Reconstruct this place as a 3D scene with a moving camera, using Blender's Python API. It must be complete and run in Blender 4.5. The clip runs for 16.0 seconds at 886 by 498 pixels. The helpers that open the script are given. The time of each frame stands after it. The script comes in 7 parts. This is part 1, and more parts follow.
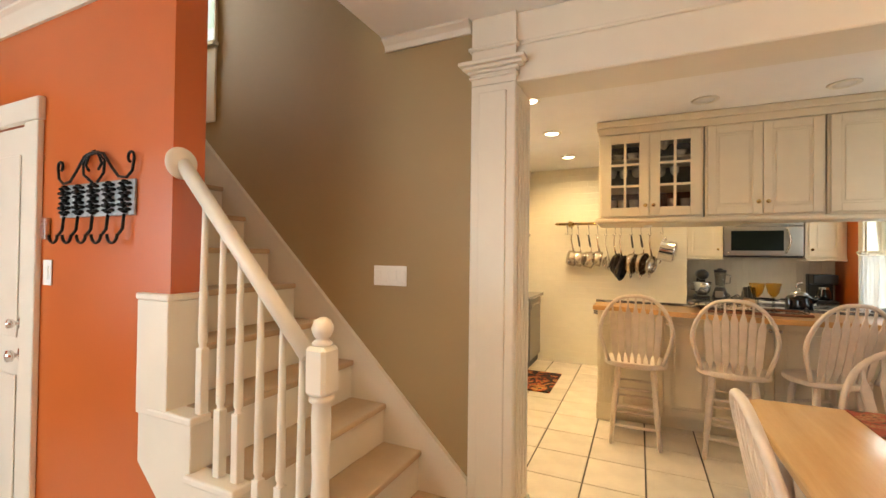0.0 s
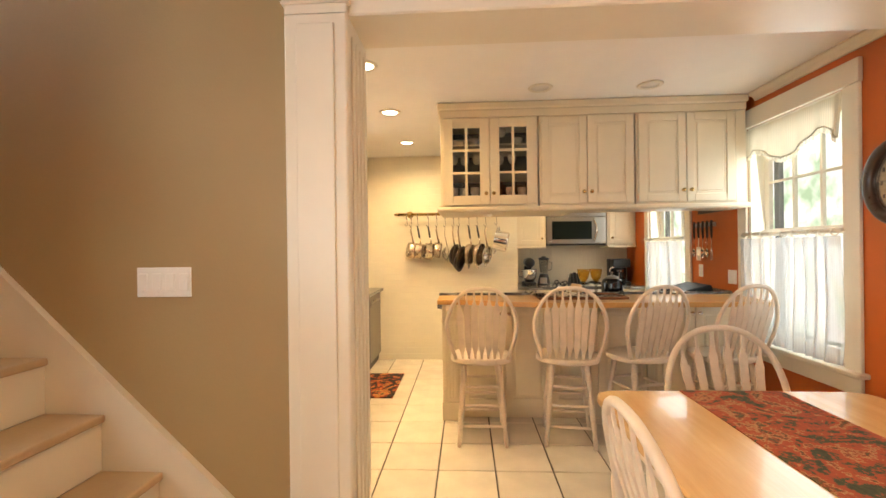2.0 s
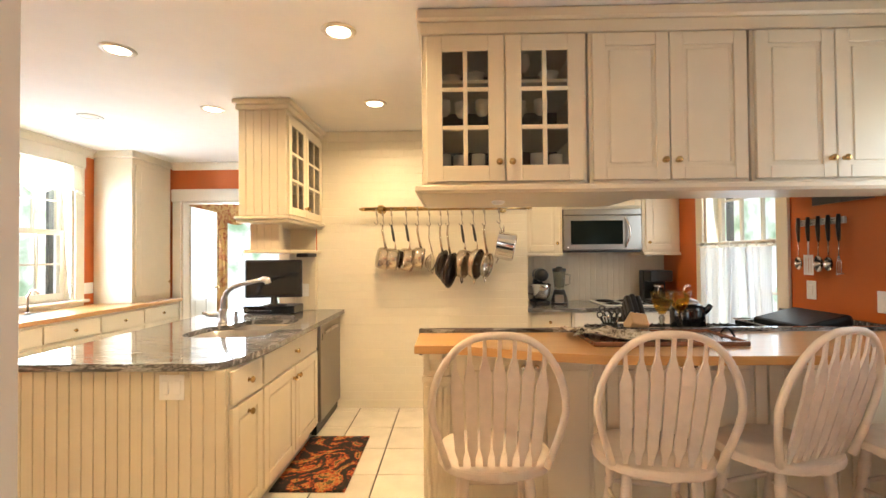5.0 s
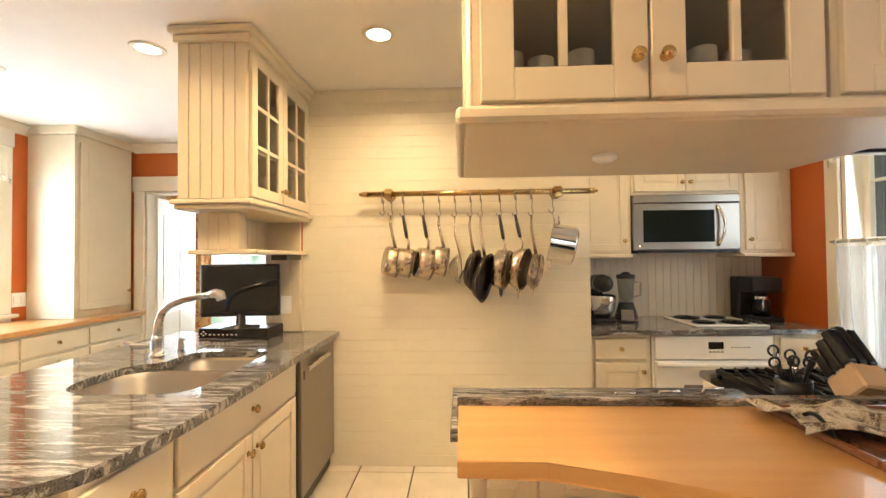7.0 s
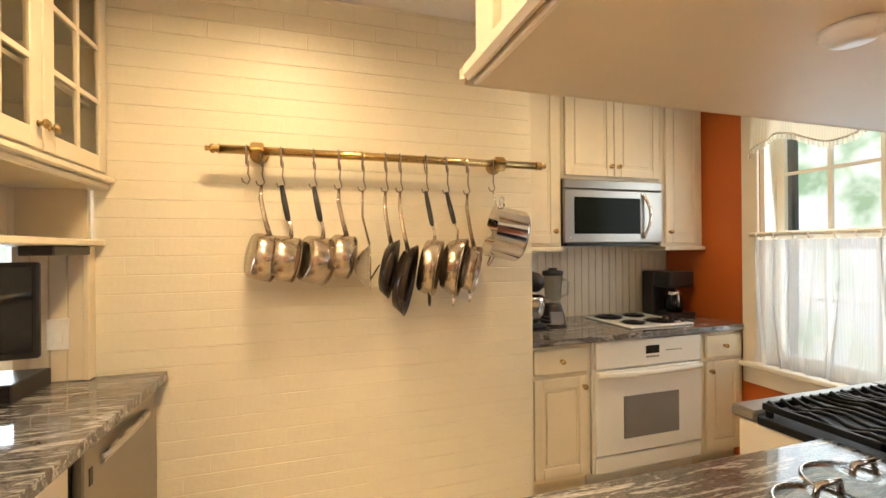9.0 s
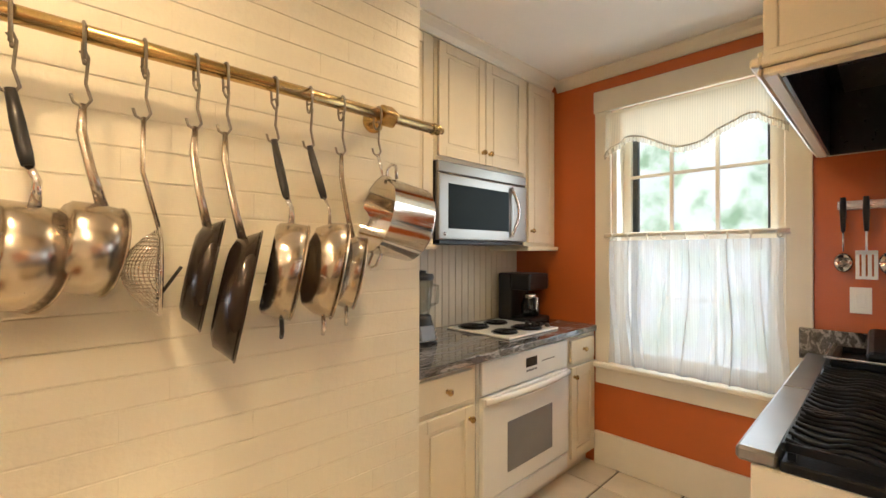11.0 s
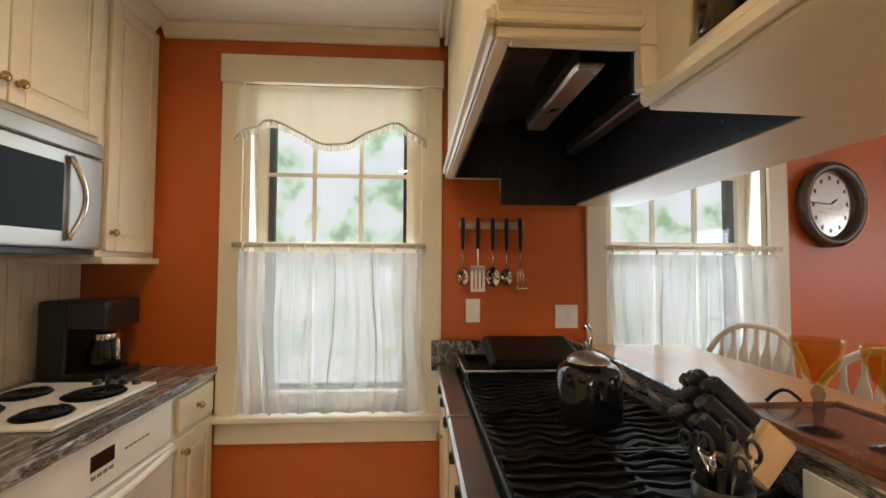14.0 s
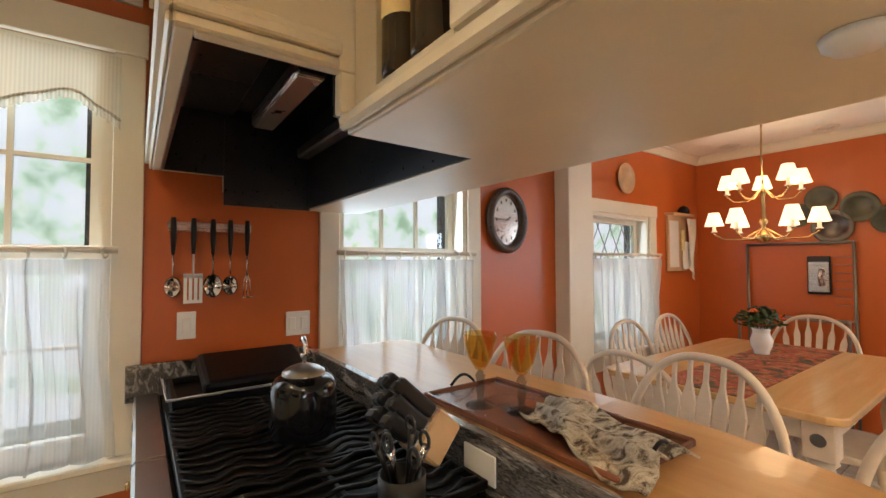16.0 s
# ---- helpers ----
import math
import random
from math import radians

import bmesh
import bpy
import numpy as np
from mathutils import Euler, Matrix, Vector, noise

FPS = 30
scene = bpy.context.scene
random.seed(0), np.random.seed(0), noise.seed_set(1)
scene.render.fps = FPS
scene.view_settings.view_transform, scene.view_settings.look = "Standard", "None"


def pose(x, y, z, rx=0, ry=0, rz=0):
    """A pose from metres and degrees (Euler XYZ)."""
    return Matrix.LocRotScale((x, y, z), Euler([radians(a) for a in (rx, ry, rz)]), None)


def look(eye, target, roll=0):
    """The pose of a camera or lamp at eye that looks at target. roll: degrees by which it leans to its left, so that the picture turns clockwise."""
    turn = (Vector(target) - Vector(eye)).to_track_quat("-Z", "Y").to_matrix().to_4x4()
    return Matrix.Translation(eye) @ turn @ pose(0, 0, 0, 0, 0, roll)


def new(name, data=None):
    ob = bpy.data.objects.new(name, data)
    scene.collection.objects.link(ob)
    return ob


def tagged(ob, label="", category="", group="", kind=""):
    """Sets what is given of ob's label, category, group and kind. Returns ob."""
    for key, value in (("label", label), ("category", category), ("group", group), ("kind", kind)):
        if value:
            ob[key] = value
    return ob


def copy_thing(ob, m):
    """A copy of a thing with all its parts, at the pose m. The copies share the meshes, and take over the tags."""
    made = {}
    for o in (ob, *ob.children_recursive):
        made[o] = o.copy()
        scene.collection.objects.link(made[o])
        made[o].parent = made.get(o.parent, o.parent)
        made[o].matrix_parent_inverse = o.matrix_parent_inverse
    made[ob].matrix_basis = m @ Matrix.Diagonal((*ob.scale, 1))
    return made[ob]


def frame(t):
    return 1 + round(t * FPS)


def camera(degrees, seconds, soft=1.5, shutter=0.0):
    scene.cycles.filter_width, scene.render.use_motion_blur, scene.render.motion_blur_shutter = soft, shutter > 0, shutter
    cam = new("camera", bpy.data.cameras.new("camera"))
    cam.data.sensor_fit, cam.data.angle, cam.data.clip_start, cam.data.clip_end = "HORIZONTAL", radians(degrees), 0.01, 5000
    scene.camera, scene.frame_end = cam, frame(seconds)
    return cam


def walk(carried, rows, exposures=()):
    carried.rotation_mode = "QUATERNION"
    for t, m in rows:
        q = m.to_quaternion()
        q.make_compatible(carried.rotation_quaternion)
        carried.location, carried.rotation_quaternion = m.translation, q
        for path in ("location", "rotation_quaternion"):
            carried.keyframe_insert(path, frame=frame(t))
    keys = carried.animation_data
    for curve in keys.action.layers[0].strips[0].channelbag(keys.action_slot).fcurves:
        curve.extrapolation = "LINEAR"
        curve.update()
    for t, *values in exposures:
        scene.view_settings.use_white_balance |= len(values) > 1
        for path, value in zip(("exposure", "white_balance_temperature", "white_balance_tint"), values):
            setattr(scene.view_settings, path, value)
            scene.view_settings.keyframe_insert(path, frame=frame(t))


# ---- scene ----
cam = camera(92.3, 16.0)
PATH = [
    (0, (0.877, 0.846, 1.413), (0.039, 2.662, 1.439), 0.7),
    (0.5, (0.828, 0.898, 1.404), (0.189, 2.793, 1.426), 0.8),
    (1, (0.796, 0.997, 1.407), (0.368, 2.95, 1.41), 0.4),
    (1.5, (0.771, 1.166, 1.412), (0.522, 3.151, 1.401), -0.5),
    (2, (0.754, 1.324, 1.406), (0.645, 3.321, 1.403), -0.7),
    (2.5, (0.729, 1.531, 1.391), (0.715, 3.53, 1.415), -0.2),
    (3, (0.718, 1.752, 1.37), (0.741, 3.751, 1.42), 0.2),
    (3.5, (0.732, 1.997, 1.398), (0.752, 3.997, 1.439), 0.0),
    (6, (0.617, 3.27, 1.405), (0.533, 5.268, 1.436), -0.6),
    (6.5, (0.57, 3.539, 1.402), (0.475, 5.536, 1.441), -0.6),
    (7, (0.533, 3.806, 1.407), (0.447, 5.804, 1.448), -0.6),
    (7.5, (0.484, 4.056, 1.425), (0.464, 6.056, 1.454), -0.5),
    (8, (0.362, 4.267, 1.419), (0.526, 6.26, 1.446), -0.5),
    (10.5, (0.252, 5.26, 1.403), (1.449, 6.862, 1.391), 0.1),
    (11, (0.315, 5.45, 1.379), (1.703, 6.89, 1.394), 0.1),
    (11.5, (0.378, 5.591, 1.367), (1.942, 6.838, 1.401), -0.3),
    (12, (0.476, 5.704, 1.372), (2.193, 6.728, 1.406), -0.1),
    (12.5, (0.581, 5.776, 1.382), (2.422, 6.558, 1.415), -0.2),
    (13, (0.658, 5.825, 1.366), (2.595, 6.318, 1.421), 0.5),
    (13.5, (0.757, 5.834, 1.37), (2.747, 6.02, 1.443), 0.6),
    (14, (0.854, 5.804, 1.391), (2.849, 5.686, 1.469), 0.3),
    (14.5, (0.889, 5.771, 1.407), (2.843, 5.357, 1.502), 0.8),
    (15, (0.871, 5.729, 1.404), (2.747, 5.048, 1.525), 1.2),
    (15.5, (0.867, 5.716, 1.431), (2.626, 4.769, 1.519), 0.2),
    (16, (0.833, 5.7, 1.434), (2.458, 4.536, 1.498), -0.2),
]
walk(cam, [(t, look(eye, target, roll)) for t, eye, target, roll in PATH],
     [(0, 0.0, 6650, 6), (2, 0.15, 6950, 9), (3.5, 0.15, 6650, 10), (6, 0.0, 6050, 10), (7.5, -0.05, 6500, 10), (8, -0.05, 6600, 10), (10.5, -0.1, 5950, 10), (11.5, -0.05, 6100, 10), (12.5, -0.1, 6300, 10), (14, -0.45, 6250, 10), (15, -0.45, 6000, 9), (16, -0.4, 6000, 10)])

# ---- world, sun and large lights ----
world = bpy.data.worlds.new("sky")
scene.world = world
world.use_nodes = True
wn = world.node_tree.nodes
sky = wn.new("ShaderNodeTexSky")
sky.sky_type, sky.sun_disc = "NISHITA", False
sky.sun_elevation, sky.sun_rotation = radians(48), radians(70)
wn["Background"].inputs["Strength"].default_value = 0.12
world.node_tree.links.new(sky.outputs[0], wn["Background"].inputs["Color"])

sun_data = bpy.data.lights.new("sun", "SUN")
sun_data.energy, sun_data.angle, sun_data.color = 0.8, radians(12), (1.0, 0.95, 0.88)
sun_ob = new("sun", sun_data)
sun_ob.matrix_world = look((10, 4, 11), (0, 4, 0))


def area(name, eye, target, w, h, watts, colour, shape="RECTANGLE", spread=180):
    d = bpy.data.lights.new(name, "AREA")
    d.shape, d.size, d.energy, d.color, d.spread = shape, w, watts, colour, radians(spread)
    if shape == "RECTANGLE":
        d.size_y = h
    ob = new(name, d)
    ob.matrix_world = look(eye, target)
    return ob


DAY = (0.82, 0.93, 1.0)
WARM = (1.0, 0.70, 0.36)
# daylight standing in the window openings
area("window_daylight", (3.10, 6.22, 1.50), (0, 6.22, 1.2), 0.80, 1.50, 15, DAY)
area("window_daylight", (3.10, 4.40, 1.50), (0, 4.40, 1.2), 0.80, 1.50, 15, DAY)
area("window_daylight", (3.10, 2.16, 1.25), (0, 2.16, 1.0), 0.80, 1.10, 7, DAY)
area("window_daylight", (-3.30, 6.62, 1.75), (0, 6.3, 1.95), 0.85, 1.40, 78, DAY)
# next two: unseen hall windows, added for cool light from behind and left
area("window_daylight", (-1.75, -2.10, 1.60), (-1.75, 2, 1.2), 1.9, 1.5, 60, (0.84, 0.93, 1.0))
area("window_daylight", (-3.28, -0.55, 1.50), (0, 0.4, 1.3), 1.2, 1.4, 60, (0.78, 0.90, 1.0))
area("window_daylight", (-2.6, 9.50, 1.50), (-2.6, 7, 1.2), 0.9, 1.4, 60, DAY)
area("window_daylight", (-3.4, 2.35, 4.10), (-1, 2.35, 2.8), 0.45, 1.6, 55, (1.0, 0.95, 0.86))
# recessed ceiling lamps that are switched on
CANS_ON = [(0.117, 4.00), (0.117, 4.93), (0.117, 5.98), (-1.175, 6.05), (-1.165, 5.08)]
for cx, cy in CANS_ON:
    area("can_lamp", (cx, cy, 2.556), (cx, cy, 0), 0.11, 0.11, 18, WARM, "DISK", 160)
area("can_lamp", (1.90, 6.30, 2.556), (1.90, 6.30, 0), 0.11, 0.11, 10, WARM, "DISK", 160)
# unseen lamp, added over the hall to brighten stair wall, ceiling and floor
area("can_lamp", (0.6, 1.2, 2.556), (0.6, 1.2, 0), 0.11, 0.11, 13, WARM, "DISK", 150)
for dz, watts in ((2.05, 8), (1.74, 6)):
    d = bpy.data.lights.new("chandelier_glow", "POINT")
    d.energy, d.color, d.shadow_soft_size = watts, (1.0, 0.66, 0.34), 0.16
    new("chandelier_glow", d).location = (2.08, 1.70, dz)

# ---- materials ----


def mat(name, colour, rough=0.5, metal=0.0, vary=0.06, scale=6.0, bump=0.0, bump_scale=60.0, coat=0.0, island=0.0):
    """Painted or plain surface: broad mottling, fine grain, slight relief."""
    m = bpy.data.materials.new(name)
    m.use_nodes = True
    nt = m.node_tree
    p = nt.nodes["Principled BSDF"]
    p.inputs["Roughness"].default_value, p.inputs["Metallic"].default_value = rough, metal
    p.inputs["Coat Weight"].default_value = coat
    tc = nt.nodes.new("ShaderNodeTexCoord")
    n1, n2 = nt.nodes.new("ShaderNodeTexNoise"), nt.nodes.new("ShaderNodeTexNoise")
    n1.inputs["Scale"].default_value, n1.inputs["Detail"].default_value = scale, 4
    n2.inputs["Scale"].default_value, n2.inputs["Detail"].default_value = bump_scale, 3
    for n in (n1, n2):
        nt.links.new(tc.outputs["Object"], n.inputs["Vector"])
    hsv = nt.nodes.new("ShaderNodeHueSaturation")
    hsv.inputs["Color"].default_value = (*colour, 1)
    mr = nt.nodes.new("ShaderNodeMapRange")
    mr.inputs["From Min"].default_value, mr.inputs["From Max"].default_value = 0.25, 0.75
    mr.inputs["To Min"].default_value, mr.inputs["To Max"].default_value = 1 - vary, 1 + vary
    nt.links.new(n1.outputs[0], mr.inputs["Value"])
    val = mr.outputs[0]
    if island:
        info = nt.nodes.new("ShaderNodeObjectInfo")
        m2 = nt.nodes.new("ShaderNodeMapRange")
        m2.inputs["To Min"].default_value, m2.inputs["To Max"].default_value = 1 - island, 1 + island
        nt.links.new(info.outputs["Random"], m2.inputs["Value"])
        mul = nt.nodes.new("ShaderNodeMath")
        mul.operation = "MULTIPLY"
        nt.links.new(val, mul.inputs[0])
        nt.links.new(m2.outputs[0], mul.inputs[1])
        val = mul.outputs[0]
    nt.links.new(val, hsv.inputs["Value"])
    nt.links.new(hsv.outputs[0], p.inputs["Base Color"])
    rr = nt.nodes.new("ShaderNodeMapRange")
    rr.inputs["To Min"].default_value, rr.inputs["To Max"].default_value = max(rough - 0.08, 0.02), min(rough + 0.08, 1)
    nt.links.new(n2.outputs[0], rr.inputs["Value"])
    nt.links.new(rr.outputs[0], p.inputs["Roughness"])
    if bump:
        b = nt.nodes.new("ShaderNodeBump")
        b.inputs["Strength"].default_value, b.inputs["Distance"].default_value = bump, 0.004
        nt.links.new(n2.outputs[0], b.inputs["Height"])
        nt.links.new(b.outputs[0], p.inputs["Normal"])
    return m


def ramp_mat(name, stops, rough, kind="WAVE", scale=4.0, stretch=(1, 1, 1), distort=6.0, detail=4.0, coat=0.0, bump=0.0, turn=(0, 0, 0)):
    """Banded or mottled surface through a colour ramp (stone, wood, printed cloth)."""
    m = bpy.data.materials.new(name)
    m.use_nodes = True
    nt = m.node_tree
    p = nt.nodes["Principled BSDF"]
    p.inputs["Roughness"].default_value, p.inputs["Coat Weight"].default_value = rough, coat
    tc, mp = nt.nodes.new("ShaderNodeTexCoord"), nt.nodes.new("ShaderNodeMapping")
    mp.inputs["Scale"].default_value = stretch
    mp.inputs["Rotation"].default_value = [radians(a) for a in turn]
    nt.links.new(tc.outputs["Object"], mp.inputs["Vector"])
    if kind == "WAVE":
        tex = nt.nodes.new("ShaderNodeTexWave")
        tex.inputs["Distortion"].default_value, tex.inputs["Detail"].default_value = distort, detail
        tex.inputs["Detail Scale"].default_value = 1.4
        out = tex.outputs["Fac"]
    else:
        tex = nt.nodes.new("ShaderNodeTexNoise")
        tex.inputs["Detail"].default_value, tex.inputs["Distortion"].default_value = detail, distort
        out = tex.outputs[0]
    tex.inputs["Scale"].default_value = scale
    nt.links.new(mp.outputs[0], tex.inputs["Vector"])
    fine = nt.nodes.new("ShaderNodeTexNoise")
    fine.inputs["Scale"].default_value, fine.inputs["Detail"].default_value = scale * 14, 5
    nt.links.new(mp.outputs[0], fine.inputs["Vector"])
    mix = nt.nodes.new("ShaderNodeMix")
    mix.inputs["Factor"].default_value = 0.28
    nt.links.new(out, mix.inputs["A"])
    nt.links.new(fine.outputs[0], mix.inputs["B"])
    cr = nt.nodes.new("ShaderNodeValToRGB")
    els = cr.color_ramp.elements
    while len(els) < len(stops):
        els.new(0.5)
    for e, (pos, col) in zip(els, stops):
        e.position, e.color = pos, (*col, 1)
    nt.links.new(mix.outputs["Result"], cr.inputs[0])
    nt.links.new(cr.outputs[0], p.inputs["Base Color"])
    if bump:
        b = nt.nodes.new("ShaderNodeBump")
        b.inputs["Strength"].default_value, b.inputs["Distance"].default_value = bump, 0.003
        nt.links.new(mix.outputs["Result"], b.inputs["Height"])
        nt.links.new(b.outputs[0], p.inputs["Normal"])
    return m


def brushed(name, colour, rough, stretch=(1, 1, 60)):
    """Metal with a fine directional grain."""
    m = bpy.data.materials.new(name)
    m.use_nodes = True
    nt = m.node_tree
    p = nt.nodes["Principled BSDF"]
    p.inputs["Base Color"].default_value, p.inputs["Metallic"].default_value = (*colour, 1), 1.0
    tc, mp, n = nt.nodes.new("ShaderNodeTexCoord"), nt.nodes.new("ShaderNodeMapping"), nt.nodes.new("ShaderNodeTexNoise")
    mp.inputs["Scale"].default_value = stretch
    n.inputs["Scale"].default_value, n.inputs["Detail"].default_value = 8, 4
    nt.links.new(tc.outputs["Object"], mp.inputs["Vector"])
    nt.links.new(mp.outputs[0], n.inputs["Vector"])
    rr = nt.nodes.new("ShaderNodeMapRange")
    rr.inputs["To Min"].default_value, rr.inputs["To Max"].default_value = rough - 0.07, rough + 0.12
    nt.links.new(n.outputs[0], rr.inputs["Value"])
    nt.links.new(rr.outputs[0], p.inputs["Roughness"])
    return m


def glass(name, colour=(1, 1, 1), rough=0.0, thin=True):
    m = bpy.data.materials.new(name)
    m.use_nodes = True
    nt = m.node_tree
    out = nt.nodes["Material Output"]
    nt.nodes.remove(nt.nodes["Principled BSDF"])
    if thin:
        a, b, mx, fr = (nt.nodes.new("ShaderNodeBsdfTransparent"), nt.nodes.new("ShaderNodeBsdfGlossy"), nt.nodes.new("ShaderNodeMixShader"), nt.nodes.new("ShaderNodeLayerWeight"))
        a.inputs["Color"].default_value = (*colour, 1)
        b.inputs["Roughness"].default_value = rough + 0.01
        fr.inputs["Blend"].default_value = 0.5
        pw, ma = nt.nodes.new("ShaderNodeMath"), nt.nodes.new("ShaderNodeMath")
        pw.operation, ma.operation = "POWER", "MULTIPLY_ADD"
        pw.inputs[1].default_value, ma.inputs[1].default_value, ma.inputs[2].default_value = 4.0, 0.5, 0.045
        nt.links.new(fr.outputs["Facing"], pw.inputs[0])
        nt.links.new(pw.outputs[0], ma.inputs[0])
        nt.links.new(ma.outputs[0], mx.inputs[0])
        nt.links.new(a.outputs[0], mx.inputs[1])
        nt.links.new(b.outputs[0], mx.inputs[2])
        nt.links.new(mx.outputs[0], out.inputs["Surface"])
    else:
        g = nt.nodes.new("ShaderNodeBsdfGlass")
        g.inputs["Color"].default_value, g.inputs["IOR"].default_value, g.inputs["Roughness"].default_value = (*colour, 1), 1.45, rough
        nt.links.new(g.outputs[0], out.inputs["Surface"])
    return m


def emit(name, colour, strength):
    m = bpy.data.materials.new(name)
    m.use_nodes = True
    p = m.node_tree.nodes["Principled BSDF"]
    p.inputs["Base Color"].default_value = (*colour, 1)
    p.inputs["Emission Color"].default_value, p.inputs["Emission Strength"].default_value = (*colour, 1), strength
    return m


def cloth(name, colour, through_amount, clear=0.0, stripe=0.0):
    """Thin fabric that lets light through; stripe: contrast of a woven stripe."""
    m = bpy.data.materials.new(name)
    m.use_nodes = True
    nt = m.node_tree
    out = nt.nodes["Material Output"]
    nt.nodes.remove(nt.nodes["Principled BSDF"])
    d, t, tr = nt.nodes.new("ShaderNodeBsdfDiffuse"), nt.nodes.new("ShaderNodeBsdfTranslucent"), nt.nodes.new("ShaderNodeBsdfTransparent")
    m1, m2 = nt.nodes.new("ShaderNodeMixShader"), nt.nodes.new("ShaderNodeMixShader")
    tc, w = nt.nodes.new("ShaderNodeTexCoord"), nt.nodes.new("ShaderNodeTexWave")
    w.inputs["Scale"].default_value, w.inputs["Distortion"].default_value = 26, 0.3
    nt.links.new(tc.outputs["Object"], w.inputs["Vector"])
    hs = nt.nodes.new("ShaderNodeHueSaturation")
    hs.inputs["Color"].default_value = (*colour, 1)
    mr = nt.nodes.new("ShaderNodeMapRange")
    mr.inputs["To Min"].default_value, mr.inputs["To Max"].default_value = 1 - stripe, 1
    nt.links.new(w.outputs["Fac"], mr.inputs["Value"])
    nt.links.new(mr.outputs[0], hs.inputs["Value"])
    for s in (d, t):
        nt.links.new(hs.outputs[0], s.inputs["Color"])
    m1.inputs[0].default_value, m2.inputs[0].default_value = through_amount, clear
    nt.links.new(d.outputs[0], m1.inputs[1])
    nt.links.new(t.outputs[0], m1.inputs[2])
    nt.links.new(m1.outputs[0], m2.inputs[1])
    nt.links.new(tr.outputs[0], m2.inputs[2])
    nt.links.new(m2.outputs[0], out.inputs["Surface"])
    return m


CREAM = mat("cream_cabinet_paint", (0.72, 0.63, 0.47), 0.38, vary=0.035, bump=0.08, bump_scale=90)
TRIM = mat("white_trim_paint", (0.78, 0.72, 0.60), 0.36, vary=0.03, bump=0.06, bump_scale=80)
CEIL = mat("ceiling_paint", (0.86, 0.83, 0.78), 0.85, vary=0.02, bump=0.1, bump_scale=120)
ORANGE = mat("burnt_orange_wall_paint", (0.52, 0.118, 0.020), 0.33, vary=0.05, scale=2.5, bump=0.12, bump_scale=130)
TAUPE = mat("taupe_wall_paint", (0.38, 0.275, 0.132), 0.55, vary=0.04, scale=2.5, bump=0.12, bump_scale=130)
BRICKW = mat("cream_painted_brick", (0.80, 0.74, 0.60), 0.42, vary=0.03, bump=0.35, bump_scale=45, island=0.015)
MORTAR = mat("painted_mortar", (0.78, 0.72, 0.58), 0.6, vary=0.05, bump=0.4, bump_scale=70)
TILE = mat("glazed_sand_floor_tile", (0.68, 0.61, 0.50), 0.22, vary=0.10, scale=5, bump=0.06, bump_scale=35, island=0.07)
GROUT = mat("dark_grout", (0.085, 0.065, 0.05), 0.85, vary=0.2, bump=0.3)
GRANITE = ramp_mat("banded_grey_granite", [(0.32, (0.016, 0.014, 0.014)), (0.40, (0.045, 0.042, 0.041)), (0.455, (0.17, 0.163, 0.16)), (0.49, (0.04, 0.037, 0.036)), (0.535, (0.20, 0.192, 0.188)), (0.60, (0.42, 0.405, 0.395)), (0.67, (0.09, 0.084, 0.08))], 0.09, "NOISE", 2.8, stretch=(1.4, 11.0, 6.0), distort=1.7, detail=8, coat=0.3, turn=(0, 0, 34))
BUTCHER = ramp_mat("honey_maple_worktop", [(0.3, (0.50, 0.26, 0.085)), (0.7, (0.60, 0.34, 0.125))], 0.3, "NOISE", 2.2, stretch=(0.7, 9, 9), distort=0.5, detail=5, coat=0.3)
TABLEW = ramp_mat("pale_varnished_pine", [(0.3, (0.57, 0.335, 0.14)), (0.7, (0.68, 0.44, 0.205))], 0.22, "NOISE", 2.0, stretch=(9, 0.7, 9), distort=0.5, detail=5, coat=0.4)
CHAIRW = mat("whitewashed_wood", (0.66, 0.55, 0.44), 0.42, vary=0.09, scale=14, bump=0.12, bump_scale=80)
STEEL = brushed("brushed_steel", (0.62, 0.60, 0.57), 0.26)
CHROME = mat("polished_steel", (0.78, 0.74, 0.70), 0.09, 1.0, vary=0.04, scale=12)
POTSTEEL = mat("worn_pan_steel", (0.53, 0.46, 0.38), 0.24, 1.0, vary=0.22, scale=9)
HOOKM = mat("dull_hook_wire", (0.30, 0.26, 0.21), 0.32, 1.0, vary=0.15, scale=30)
BRASS = mat("aged_brass", (0.55, 0.38, 0.16), 0.24, 1.0, vary=0.14, scale=14)
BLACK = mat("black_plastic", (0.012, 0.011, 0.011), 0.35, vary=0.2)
IRON = mat("black_cast_iron", (0.004, 0.0037, 0.0037), 0.40, 0.0, vary=0.25, bump=0.25, bump_scale=120)
NONSTICK = mat("dark_nonstick", (0.030, 0.020, 0.015), 0.22, 0.4, vary=0.2)
SCREEN = mat("glossy_black_screen", (0.006, 0.006, 0.007), 0.08, vary=0.05)
LINER = mat("dark_steel_liner", (0.085, 0.083, 0.085), 0.30, 0.85, vary=0.15)
ENAMEL = mat("white_enamel", (0.80, 0.78, 0.73), 0.16, vary=0.02)
OVENGLASS = mat("grey_oven_glass", (0.22, 0.21, 0.20), 0.12, vary=0.05)
PLATE = mat("white_plastic", (0.86, 0.85, 0.82), 0.3, vary=0.02)
PANE = glass("window_glass")
CABGLASS = glass("cabinet_glass", (0.85, 0.85, 0.83))
CLEAR = glass("clear_glass", (0.74, 0.75, 0.74), 0.03)
AMBER = glass("amber_glass", (0.93, 0.79, 0.46), 0.02)
